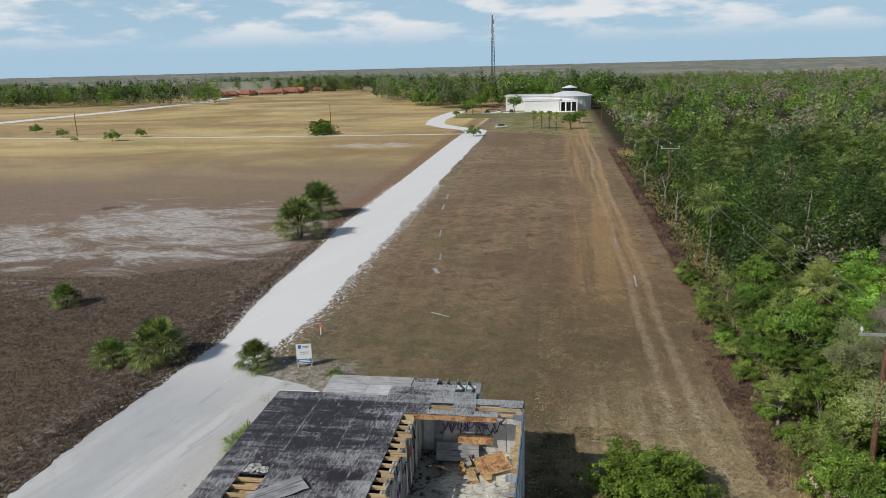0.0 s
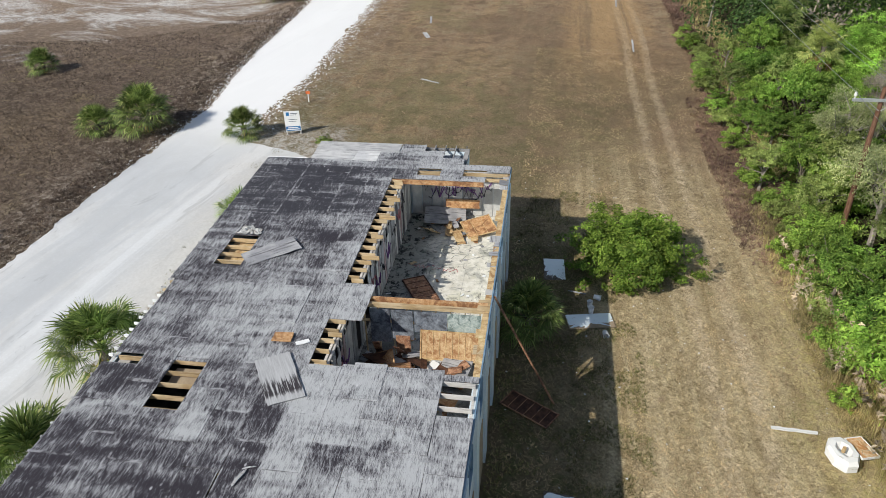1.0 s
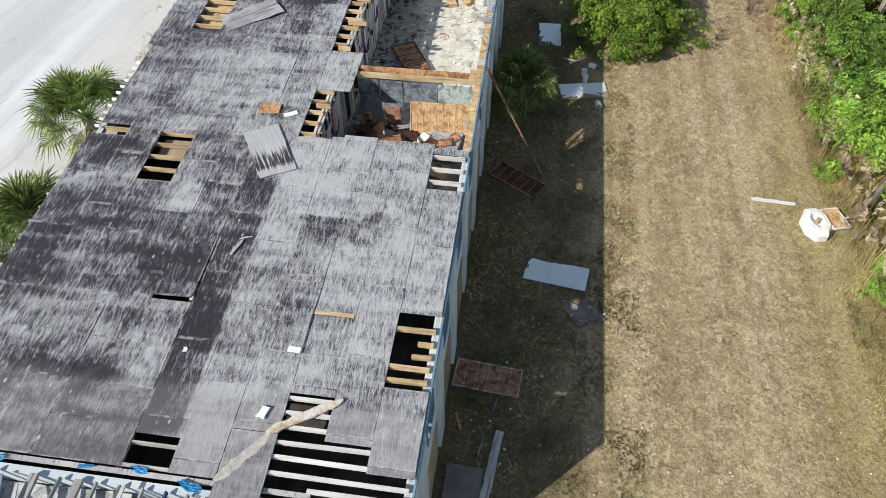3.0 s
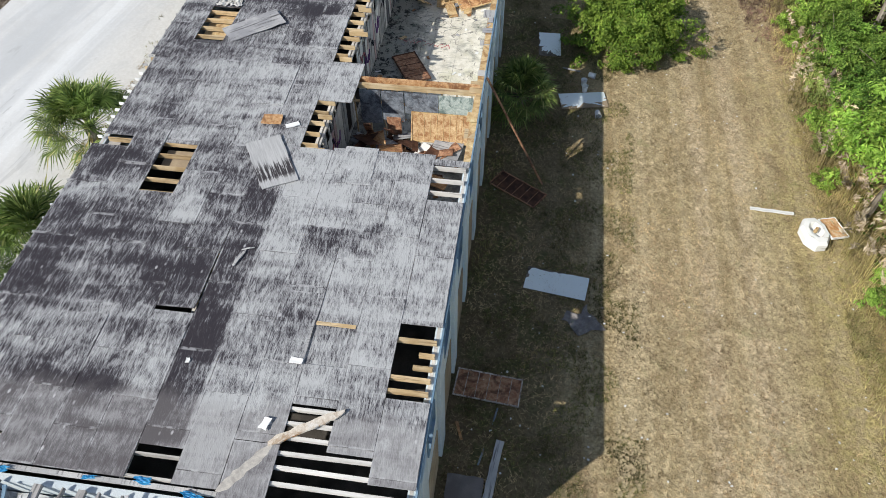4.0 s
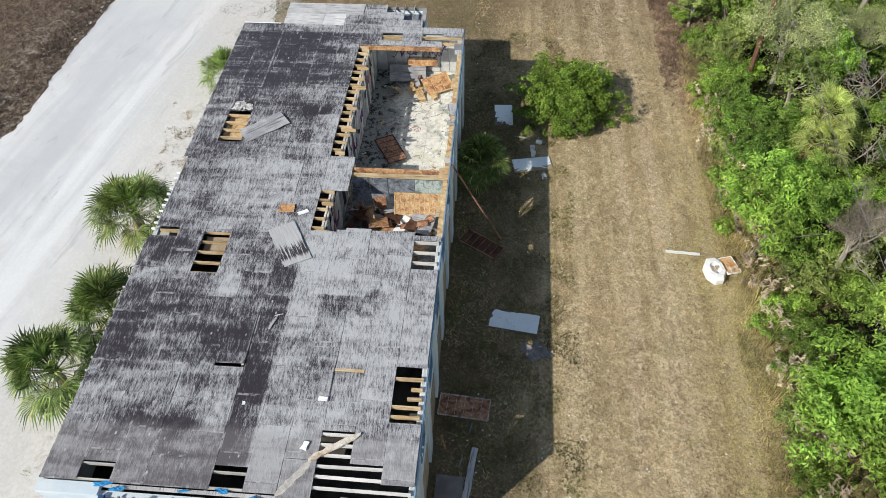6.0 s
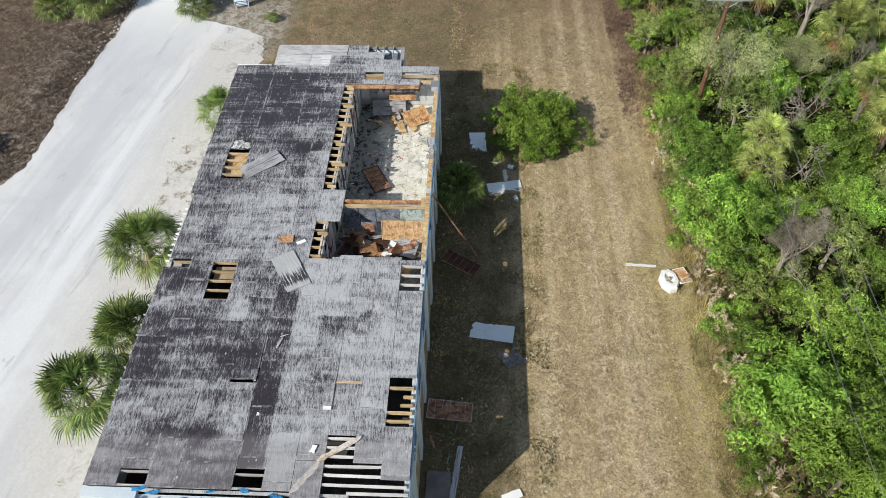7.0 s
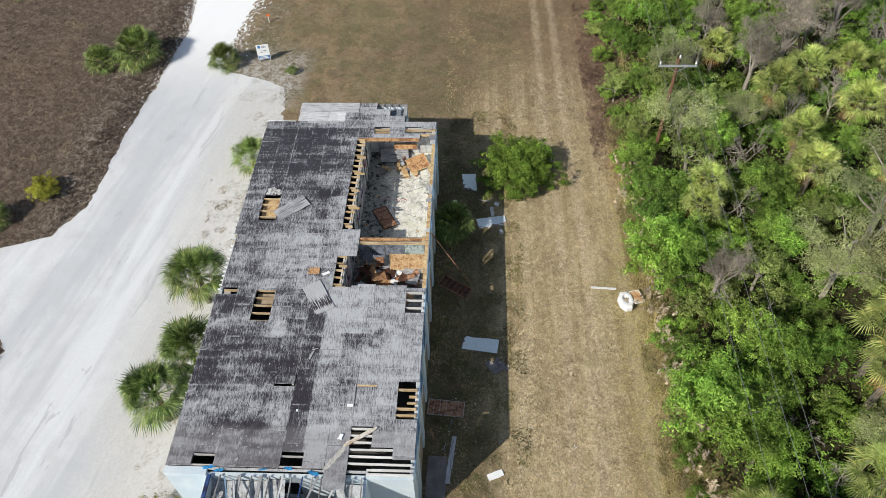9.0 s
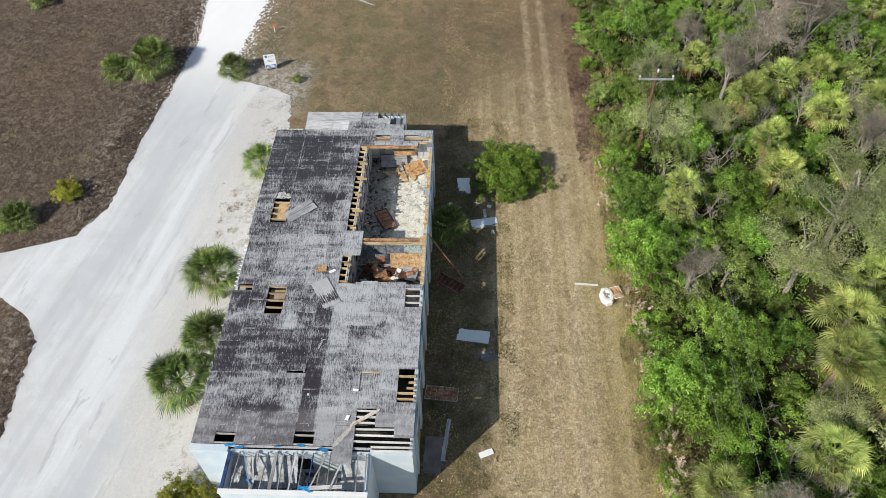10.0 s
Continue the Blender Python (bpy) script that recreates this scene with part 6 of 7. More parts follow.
def fan_leaf(rng, v, f, base, aim, length, droop, fold=0.25, blades=24):
    """A palm's fan leaf: a stalk and a half round of split, drooping blades."""
    aim = aim.normalized()
    side = aim.cross(Vector((0, 0, 1)))
    side = side.normalized() if side.length > 0.05 else Vector((1, 0, 0))
    up = side.cross(aim)
    hub = base + aim * length * 0.58 - Vector((0, 0, droop * length * 0.12))
    s = len(v)
    v += [tuple(base + side * 0.025), tuple(base - side * 0.025), tuple(hub - side * 0.02), tuple(hub + side * 0.02)]
    f.append((s, s + 1, s + 2, s + 3))
    reach = length * 0.5
    for i in range(blades):
        w = (i / (blades - 1) - 0.5) * radians(230)
        d = aim * math.cos(w) + side * math.sin(w)
        k = reach * (0.72 + 0.28 * math.cos(w * 0.7)) * rng.uniform(0.88, 1.08)
        off = up * (fold * abs(math.sin(w)) * k * 0.5)
        mid = hub + d * k * 0.55 + off
        tip = hub + d * k + off * 0.8 - Vector((0, 0, k * droop * rng.uniform(0.5, 1.1)))
        perp = d.cross(up).normalized() * (k * 0.034)
        s = len(v)
        v += [tuple(hub), tuple(mid + perp + up * 0.01), tuple(tip), tuple(mid - perp + up * 0.01)]
        f.append((s, s + 1, s + 2, s + 3))


def palm(seed, trunk_h, length, count, dead=8, stiff=0.0, green=None, old=None):
    """Meshes of a cabbage palm: green fans, dry hanging fans, booted trunk."""
    rng = np.random.default_rng(seed)
    v, f, dv, df, tv, tf = [], [], [], [], [], []
    top = Vector((rng.normal(0, 0.1), rng.normal(0, 0.1), trunk_h))
    for i in range(count):
        u = i / count
        el = radians(86 - 108 * u + rng.normal(0, 11) + stiff)
        az = i * 2.39996 + rng.normal(0, 0.15)
        aim = Vector((math.cos(az) * math.cos(el), math.sin(az) * math.cos(el), math.sin(el)))
        fan_leaf(rng, v, f, top + Vector((0, 0, -0.1 * u)), aim, length * rng.uniform(0.85, 1.1), 0.16 + 0.3 * u)
    for i in range(dead):
        az = rng.uniform(0, 6.28)
        el = radians(rng.uniform(-60, -30))
        aim = Vector((math.cos(az) * math.cos(el), math.sin(az) * math.cos(el), math.sin(el)))
        fan_leaf(rng, dv, df, top - Vector((0, 0, 0.25)), aim, length * rng.uniform(0.6, 0.85), 0.5, 0.1, 11)
    n = max(3, int(trunk_h / 0.35))
    tube(tv, tf, [Vector((0, 0, -0.1)).lerp(top, i / n) for i in range(n + 1)], [0.19 + 0.03 * (i % 2) for i in range(n + 1)], 7)
    return raw("crown", v, f, green or M_FROND_WOOD), raw("dry_fronds", dv, df, old or M_FROND_DEAD), raw("trunk", tv, tf, M_BARK)


def plant(name, meshes, x, y, z=0.0, size=1.0, turn=0.0, label="", category="", group="", tall=1.0):
    """A plant of its own: an Empty at its foot that carries its parts."""
    foot = new(name)
    for me in meshes:
        if len(me.vertices):
            ob = new(me.name.split(".")[0], me)
            ob.parent = foot
            if "plume" in me.name:
                tagged(ob, kind="stuff")
    foot.matrix_world = pose(x, y, z, 0, 0, turn) @ Matrix.Diagonal((size, size, size * tall, 1))
    return tagged(foot, label, category, group)


# kinds
BRIGHT = [broadleaf(11 + i, 2.5, 2.6, 2.9, 10500, 0.062, M_LEAF_BRIGHT, 190) for i in range(2)]
MID = [broadleaf(21 + i, 2.3, 2.3, 2.6, 7200, 0.064, M_LEAF_MID, 150) for i in range(3)]
DARK = [broadleaf(31 + i, 2.3, 2.0, 2.1, 7000, 0.064, M_LEAF_DARK, 140) for i in range(3)]
OLIVE = [broadleaf(41 + i, 2.1, 2.1, 2.6, 3800, 0.062, M_LEAF_OLIVE, 120, bark_mat=M_BARK_PALE) for i in range(2)]
SHRUB = [broadleaf(51 + i, 1.3, 1.0, 0.6, 2200, 0.058, M_LEAF_MID if i else M_LEAF_OLIVE, 60, 0.05, None, 0.18) for i in range(3)]
BARE = [bare_tree(61 + i, 6.0, 0.10, M_BARK_PALE) for i in range(3)]
PALM = [palm(71 + i, 4.8, 2.0, 30, 12) for i in range(3)]
LOWPALM = [palm(81 + i, 2.75, 2.15, 56, 14, 7, M_FROND, M_FROND_OLD) for i in range(3)]
BUSHPALM = [palm(86 + i, 0.7, 1.75, 54, 8, 12, M_FROND, M_FROND_OLD) for i in range(2)]
SPARSEPALM = [palm(97, 1.4, 2.1, 36, 5, 10, M_FROND_YOUNG, M_FROND_OLD)]
YELLOWBUSH = broadleaf(107, 2.6, 2.0, 0.7, 9000, 0.075, M_LEAF_YELLOW, 150, 0.09)
CYPRESS, FEATHER = [], []
for i in range(2):
    rng_ = np.random.default_rng(91 + i)
    p_, d_, t_ = crown_points(rng_, 6500, 2.4, 2.6, 4.6, 40, 0.26)
    v_, f_ = leaves(rng_, p_, d_, 0.018, 9.0, 1.2)
    cv, cf = limbs(rng_, 5.5, t_[:18], 0.2)
    CYPRESS.append((raw("crown", v_, f_, M_LEAF_GREY), raw("trunk", cv, cf, M_BARK_PALE)))
    p_, d_, t_ = crown_points(rng_, 9000, 2.7, 2.2, 4.4, 44, 0.24)
    v_, f_ = leaves(rng_, p_, d_, 0.03, 3.0, 1.1)
    cv, cf = limbs(rng_, 5.2, t_[:20], 0.17)
    FEATHER.append((raw("crown", v_, f_, M_LEAF_FEATHER), raw("trunk", cv, cf, M_BARK_PALE)))
BUSH = broadleaf(105, 2.9, 2.4, 0.45, 32000, 0.055, M_LEAF_BUSH, 460, 0.1, None, 0.10)

rnd = random.Random(5)
LABELS = {
    "bright": "bright green leafy young tree at the wood's edge",
    "mid": "mid green broadleaf tree in the dense wood",
    "dark": "dark green vine-covered tree in the wood",
    "olive": "olive green tree with thin pale limbs",
    "shrub": "low green shrub in the undergrowth",
    "bare": "bleached leafless tree with fine grey twigs",
    "palm": "cabbage palm with dry hanging fronds in the wood",
    "feather": "pale grey-green feathery tree with thin limbs",
    "cypress": "grey-brown leafless feathery cypress tree",
}
STOCK = {"bright": BRIGHT, "mid": MID, "dark": DARK, "olive": OLIVE, "shrub": SHRUB, "bare": BARE, "palm": PALM, "cypress": CYPRESS, "feather": FEATHER}
NAMES = {"bright": "tree", "mid": "tree", "dark": "tree", "olive": "tree", "shrub": "shrub", "bare": "bare_tree", "palm": "palm_tree", "cypress": "cypress_tree", "feather": "feathery_tree"}
CATS = {"shrub": "shrub", "palm": "palm"}


def wood_tree(kind, x, y, size, tall=1.0):
    meshes = STOCK[kind][rnd.randrange(len(STOCK[kind]))]
    return plant(NAMES[kind], meshes, x, y, 0, size, rnd.uniform(0, 360), LABELS[kind], CATS.get(kind, "tree"), "trees of the wood", tall)


# trees that stand out at the edge of the wood
FEATURED = (("bright", 16.9, -12.0, 1.3), ("bright", 18.6, -9.6, 0.95), ("bright", 17.7, -24.0, 1.4), ("bright", 20.3, -26.4, 1.1), ("bright", 21.6, -10.4, 0.8), ("bright", 24.0, -19.5, 0.95), ("mid", 22.2, -21.8, 0.9),
            ("mid", 16.7, 0.6, 0.85), ("olive", 16.3, 10.6, 0.8), ("dark", 17.5, -6.2, 0.95), ("mid", 16.9, -3.0, 0.9), ("mid", 18.6, -4.6, 1.0), ("olive", 24.0, -12.0, 1.0), ("mid", 26.2, -9.0, 0.95),
            ("palm", 20.4, -6.9, 0.85), ("palm", 21.2, -4.4, 0.9), ("palm", 29.4, -3.4, 1.05), ("palm", 29.4, -19.4, 1.3), ("palm", 28.6, -22.2, 1.2), ("palm", 35.3, 3.9, 1.15), ("palm", 18.9, -31.0, 0.95), ("palm", 25.6, -29.0, 1.15), ("palm", 31.5, -24.5, 1.1), ("palm", 25.4, 13.1, 0.95), ("palm", 33.0, -15.0, 1.1),
            ("bare", 21.6, -15.9, 1.05), ("bare", 22.4, 14.4, 1.0), ("bare", 24.6, -28.0, 0.8), ("bare", 26.6, 1.0, 0.9), ("bare", 23.6, -2.2, 0.8), ("bare", 34.0, -8.0, 1.2), ("bare", 43.0, 14.5, 1.35),
            ("feather", 32.8, -8.6, 1.75), ("feather", 36.5, -13.0, 1.5), ("feather", 28.2, -13.6, 1.35), ("feather", 27.4, -26.0, 0.95), ("feather", 31.0, -30.0, 1.3),
            ("cypress", 31.5, 12.8, 1.6), ("cypress", 28.2, 10.6, 1.2), ("cypress", 38.0, 18.0, 1.4), ("cypress", 37.6, 0.0, 1.25))
for kind, x, y, size in FEATURED:
    wood_tree(kind, x, y, size)

# the wood near by
mix_ = ["dark"] * 10 + ["mid"] * 10 + ["bright"] * 2 + ["olive"] * 4 + ["palm"] * 3 + ["bare"] * 2 + ["cypress"] + ["feather"]
count_ = 0
for row in range(32):
    for col in range(14):
        x, y = 18.2 + col * 2.7 + rnd.uniform(-1.1, 1.1), -45.0 + row * 2.7 + rnd.uniform(-1.1, 1.1)
        if x > 36 + (y + 45) * 0.36 or count_ >= 270 or any(math.hypot(x - fx, y - fy) < (2.7 if fk == "bright" else 3.6 if fk == "feather" else 2.3) for fk, fx, fy, _ in FEATURED):
            continue
        kind = rnd.choice(mix_) if col else rnd.choice(["shrub", "mid", "dark", "olive"])
        wood_tree(kind, x, y, rnd.uniform(0.8, 1.15) * (0.75 if col == 0 else 1), rnd.uniform(0.9, 1.25))
        count_ += 1

# low shrubs along the wood's edge
for i in range(44):
    y = -46 + i * 2.2 + rnd.uniform(-0.8, 0.8)
    x = (16.6 if y < -14 else 15.9) + rnd.uniform(-0.5, 0.9)
    if abs(y + 13.2) < 2.2:
        continue
    plant("shrub", SHRUB[rnd.randrange(3)], x, y, 0, rnd.uniform(0.55, 1.15), rnd.uniform(0, 360), "low green shrub at the wood's edge", "shrub", "shrubs at the wood's edge")

# shrubs that close the gaps between the trees
for i in range(95):
    x, y = rnd.uniform(17.6, 35.0), rnd.uniform(-40.0, 12.0)
    plant("shrub", SHRUB[rnd.randrange(3)], x, y, 0, rnd.uniform(0.9, 1.6), rnd.uniform(0, 360), "green shrub between the wood's trees", "shrub", "shrubs in the wood")

# undergrowth that fills the wood's floor
rng_ = np.random.default_rng(8)
for name_, n_, x0_, x1_, y0_, y1_, top_, size_, mat_ in (("undergrowth", 26000, 16.6, 46, -46, 42, 1.9, 0.10, M_LEAF_DARK), ("undergrowth", 16000, 16.4, 46, -46, 42, 2.4, 0.09, M_LEAF_MID), ("undergrowth", 22000, 16.8, 70, 42, 150, 2.6, 0.2, M_LEAF_DARKER)):
    q_ = np.stack([rng_.uniform(x0_, x1_, n_), rng_.uniform(y0_, y1_, n_), rng_.uniform(0.05, 1, n_) ** 0.7 * top_], 1)
    h_ = np.array([0.55 + 0.6 * noise.noise(Vector((a * 0.45, b * 0.45, 3.0))) for a, b in q_[:, :2]])
    q_[:, 2] *= np.clip(h_, 0.12, 1.0)
    q_[:, 2] *= np.clip((q_[:, 0] - 15.8) / 2.0, 0.15, 1.0)
    uv_, uf_ = leaves(rng_, q_, np.tile(np.array([0, 0, 0.8]), (n_, 1)), size_)
    tagged(new(name_, raw(name_, uv_, uf_, mat_)), "tangled green undergrowth of the wood", "undergrowth", kind="stuff")


def canopy(name, spots, seed, leaf, per, mats, odds, label, height=(4, 8), radius=(1.8, 3.0)):
    """Far woods: joined crowns of coarse leaves, one object for each tint."""
    rng = np.random.default_rng(seed)
    groups = [([], []) for _ in mats]
    for x, y in spots:
        g = rng.choice(len(mats), p=odds)
        h, r = rng.uniform(*height), rng.uniform(*radius)
        p, d, _ = crown_points(rng, per, r, h * 0.66, h * 0.30, 14, 0.36)
        p[:, 2] = np.maximum(p[:, 2], 0.1)
        groups[g][0].append(p + np.array([x, y, 0.0]))
        groups[g][1].append(d)
    for (ps, ds), mat in zip(groups, mats):
        if ps:
            v, f = leaves(rng, np.concatenate(ps), np.concatenate(ds), leaf)
            tagged(new(name, raw(name, v, f, mat)), label, "woods", kind="stuff")


def scatter(n, x0, x1, y0, y1, test, seed):
    r = random.Random(seed)
    out = []
    while len(out) < n:
        x, y = r.uniform(x0, x1), r.uniform(y0, y1)
        if test(x, y):
            out.append((x, y))
    return out


GREENS, ODDS = (M_LEAF_DARK, M_LEAF_DARKER, M_LEAF_MID, M_LEAF_OLIVE, M_LEAF_GREY), (0.19, 0.68, 0.07, 0.02, 0.04)
east_wood = scatter(640, 17, 84, 36, 150, lambda x, y: x > 20.6 and x < 20 + (y + 36) * 0.44, 3)
canopy("wood_canopy", east_wood, 3, 0.15, 420, GREENS, ODDS, "dense green subtropical wood beyond the strip", (3.5, 12), (1.5, 3.8))
far_wood = scatter(1500, 17, 420, 150, 820, lambda x, y: x > 21 + max(0, (y - 200)) * 0.02 and x < 24 + (y + 36) * 0.47, 4)
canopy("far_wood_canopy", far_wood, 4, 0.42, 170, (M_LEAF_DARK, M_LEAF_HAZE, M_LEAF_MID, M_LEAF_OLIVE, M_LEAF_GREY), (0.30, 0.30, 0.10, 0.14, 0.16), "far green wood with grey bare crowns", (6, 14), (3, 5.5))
# cabbage palms and bleached stems standing among the far trees
pv_, pf_, tv_, tf_ = [], [], [], []
src_v = np.array([q.co[:] for q in PALM[0][0].vertices])
src_f = [tuple(q.vertices) for q in PALM[0][0].polygons]
for x, y in scatter(70, 18, 70, 34, 150, lambda x, y: x < 17 + (y + 36) * 0.34, 15):
    s_, w_ = rnd.uniform(0.9, 1.4), rnd.uniform(0, 6.28)
    m_ = np.array([[math.cos(w_), -math.sin(w_), 0], [math.sin(w_), math.cos(w_), 0], [0, 0, 1]])
    k_ = sum(len(q) for q in pv_)
    pv_.append(src_v @ m_.T * s_ + np.array([x, y, rnd.uniform(0, 1.5)]))
    pf_ += [tuple(i + k_ for i in q) for q in src_f]
for x, y in scatter(34, 18, 70, 34, 150, lambda x, y: x < 17 + (y + 36) * 0.34, 16):
    h_ = rnd.uniform(4, 9)
    tube(tv_, tf_, [(x, y, 0), (x + rnd.uniform(-0.4, 0.4), y, h_ * 0.6), (x + rnd.uniform(-0.8, 0.8), y + rnd.uniform(-0.5, 0.5), h_)], [0.14, 0.1, 0.04], 5)
    for _ in range(4):
        z_ = h_ * rnd.uniform(0.55, 0.95)
        tube(tv_, tf_, [(x, y, z_), (x + rnd.uniform(-1.4, 1.4), y + rnd.uniform(-1, 1), z_ + rnd.uniform(0.5, 1.6))], [0.05, 0.02], 4)
tagged(new("wood_palms", raw("wood_palms", np.concatenate(pv_), pf_, M_FROND)), "cabbage palm heads among the wood's trees", "palms", kind="stuff")
tagged(new("dead_stems", raw("dead_stems", tv_, tf_, M_BARK_PALE)), "bleached dead stems among the wood's trees", "trees", kind="stuff")


def clear_view(x, y):
    """The gap in the tree line through which the far village lies open."""
    return not (-0.48 < (x - 1.6) / (y + 36) < -0.25 and y < 690)


line = scatter(560, -640, 10, 458, 560, lambda x, y: clear_view(x, y) and not (-60 < x < -20 and y < 475), 5)
line += scatter(420, -760, 60, 560, 900, clear_view, 6)
line += scatter(150, -90, 40, 400, 480, lambda x, y: x < -66 or y > 430, 7)
line += scatter(60, -330, -190, 650, 800, lambda x, y: not clear_view(x, y - 200), 18)
line += scatter(160, -420, -190, 800, 860, lambda x, y: True, 19)
line += scatter(90, -70, 45, 374, 402, lambda x, y: True, 8)
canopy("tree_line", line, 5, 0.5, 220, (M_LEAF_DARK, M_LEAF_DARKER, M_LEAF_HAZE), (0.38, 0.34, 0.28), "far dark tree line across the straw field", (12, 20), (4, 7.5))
verts, faces = [], []
for j in range(120):
    for i in range(150):
        y = 800 + 4100 * (j / 119) ** 1.6
        x = (i / 149 - 0.5) * (1500 + y * 1.9) - 100
        verts.append((x, y, 10.5 + 3.2 * noise.noise(Vector((x * 0.02, y * 0.02, 1))) + 2.6 * noise.noise(Vector((x * 0.09, y * 0.07, 2))) if j else 0.0))
for j in range(119):
    for i in range(149):
        faces.append((j * 150 + i, j * 150 + i + 1, (j + 1) * 150 + i + 1, (j + 1) * 150 + i))
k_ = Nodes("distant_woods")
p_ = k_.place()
# horizon haze painted into the greys and greens of these woods
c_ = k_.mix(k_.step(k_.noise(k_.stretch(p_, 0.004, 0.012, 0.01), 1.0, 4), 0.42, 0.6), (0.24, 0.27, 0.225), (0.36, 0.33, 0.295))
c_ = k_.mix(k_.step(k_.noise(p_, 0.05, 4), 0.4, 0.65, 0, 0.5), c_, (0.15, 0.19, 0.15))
tagged(mesh_object("distant_woods", verts, faces, k_.done(c_, 0.95, bump=k_.noise(p_, 0.12, 4), depth=4.0, spec=0.0)), "grey-green woods reaching to the horizon, haze put into their colour", "woods", kind="stuff")

# palms along the west wall and about the field
for x, y, size, h, label in ((-17.0, -23.7, 1.06, 1.0, "large cabbage palm in the white yard"), (-15.7, -20.2, 1.05, 1.0, "cabbage palm close to the house wall"),
                             (-16.8, -13.9, 1.07, 1.0, "cabbage palm in the white yard"), (-16.4, 0.8, 0.92, 1.0, "young cabbage palm in the white yard"),
                             (-31.3, 17.0, 1.48, 1.0, "bushy low palm at the road's edge"), (-35.4, 16.2, 1.05, 0.8, "low bushy palm among brown growth"), (-22.5, 16.3, 0.95, 1.0, "bushy low palm beside the sign"),
                             (1.5, -6.3, 1.05, 1.0, "young fan palm shaded by the house wall"), (-49.6, 30.6, 0.95, 1.0, "low palm in the brown field"),
                             (-35.0, 62.0, 2.25, 1.0, "tall bushy palm clump at the road"), (-37.0, 77.5, 2.25, 1.0, "tall bushy palm clump at the road"),
                             (-37.1, -6.0, 0.9, 1.0, "low palm in the brown field by the road")):
    bushy = "bush" in label or "low" in label or "young fan" in label
    plant("palm", SPARSEPALM[0] if "young cabbage" in label else BUSHPALM[rnd.randrange(2)] if bushy else LOWPALM[rnd.randrange(3)], x, y, 0, size * (1.15 if bushy else 1.08), rnd.uniform(0, 360), label, "palm", "palms about the yard", h)
plant("bush", BUSH, 6.95, 0.2, 0, 1.36, 0, "large round bright green bush on the dry grass", "bush", "", 0.86)
for x, y, s, label in ((-15.5, 14.9, 0.6, "small weedy shrub in the grass"),
                       (-38.5, -7.0, 0.9, "low green shrub in the brown field"), 
                       (-157.7, 208.8, 2.6, "round shrub in the straw field"), (-190.7, 227.0, 2.4, "round shrub in the straw field"), (-156.4, 225.4, 2.0, "round shrub in the straw field"), (-217.6, 247.3, 2.4, "round shrub in the straw field"),
                       (-26.5, 213.0, 2.3, "round shrub beside the road's bend"), (-172, 208, 1.2, "small shrub in the straw field")):
    plant("shrub", SHRUB[rnd.randrange(3)], x, y, 0, s, rnd.uniform(0, 360), label, "shrub")
plant("bush", YELLOWBUSH, -15.2, -31.4, 0, 0.85, 70, "yellow-green bush at the house corner", "bush")
plant("bush", YELLOWBUSH, -34.0, -2.6, 0, 0.62, 20, "yellow-green shrub at the road's edge", "bush")
plant("bush", BUSH, -84, 225.4, 0, 2.0, 40, "large round green bush in the straw field", "bush")


def blades(name, n, area, seed, h, w, mat, label, keep, per=4, lean=0.5, kind="stuff", category="grass"):
    """Tufts of thin bent blades over a stretch of ground."""
    rng = np.random.default_rng(seed)
    x, y = rng.uniform(area[0], area[1], n * 3), rng.uniform(area[2], area[3], n * 3)
    ok = np.array([keep(a, b) for a, b in zip(x, y)])
    x, y = x[ok][:n], y[ok][:n]
    c = np.repeat(np.stack([x, y, np.zeros_like(x)], 1), per, 0)
    m = len(c)
    c[:, :2] += rng.normal(0, h * 0.25, (m, 2))
    az, hh = rng.uniform(0, 2 * np.pi, m), h * rng.uniform(0.5, 1.3, m)
    d = np.stack([np.cos(az), np.sin(az), np.zeros(m)], 1)
    s = np.stack([-np.sin(az), np.cos(az), np.zeros(m)], 1) * w
    up = np.array([0, 0, 1.0])
    v = np.empty((m, 3, 3))
    v[:, 0], v[:, 1] = c - s, c + s
    v[:, 2] = c + d * (hh * lean * rng.uniform(0.4, 1.8, m))[:, None] + up * hh[:, None]
    ob = new(name, raw(name, v.reshape(-1, 3), [(3 * i, 3 * i + 1, 3 * i + 2) for i in range(m)], mat))
    return tagged(ob, label, category, kind=kind)


def patchy(scale, level, shift=0.0):
    return lambda a, b: noise.noise(Vector((a * scale + shift, b * scale, 1.7))) > level


def off_house(a, b):
    return not (-14.2 < a < 0.2 and -33 < b < 2.6)


def rough_field(a, b):
    """West of the road, clear of the side road that leaves it."""
    if -14.6 < b < -9.2:
        return False
    if ((a + 60) * 0.036) ** 2 + ((b - 64) * 0.042) ** 2 < 1:
        return False
    return a < along(ROAD_WEST, b) - 0.05


blades("dry_grass", 62000, (0.2, 16.8, -46, 42), 1, 0.075, 0.011, M_GRASS, "short dry grass on the strip", off_house, 3, 1.6)
blades("weeds", 9000, (0.15, 7.0, -33, 9), 2, 0.10, 0.012, M_WEED, "green weeds in the shade of the house", patchy(0.7, 0.02), 4, 1.0)
blades("dry_grass", 42000, (-22, 16, 3, 80), 3, 0.10, 0.016, M_GRASS_FIELD, "short dry grass of the mown field", lambda a, b: a > -14.5 or b > 16, 2, 1.5)
blades("rank_grass", 60000, (-80, -27.8, -12, 85), 4, 0.2, 0.02, M_RANK, "rank brown growth west of the road", rough_field, 2, 1.0)
blades("rank_grass", 9000, (-60, -29.8, -42, -12), 6, 0.2, 0.02, M_RANK, "rank brown growth west of the road", rough_field, 3, 1.0)
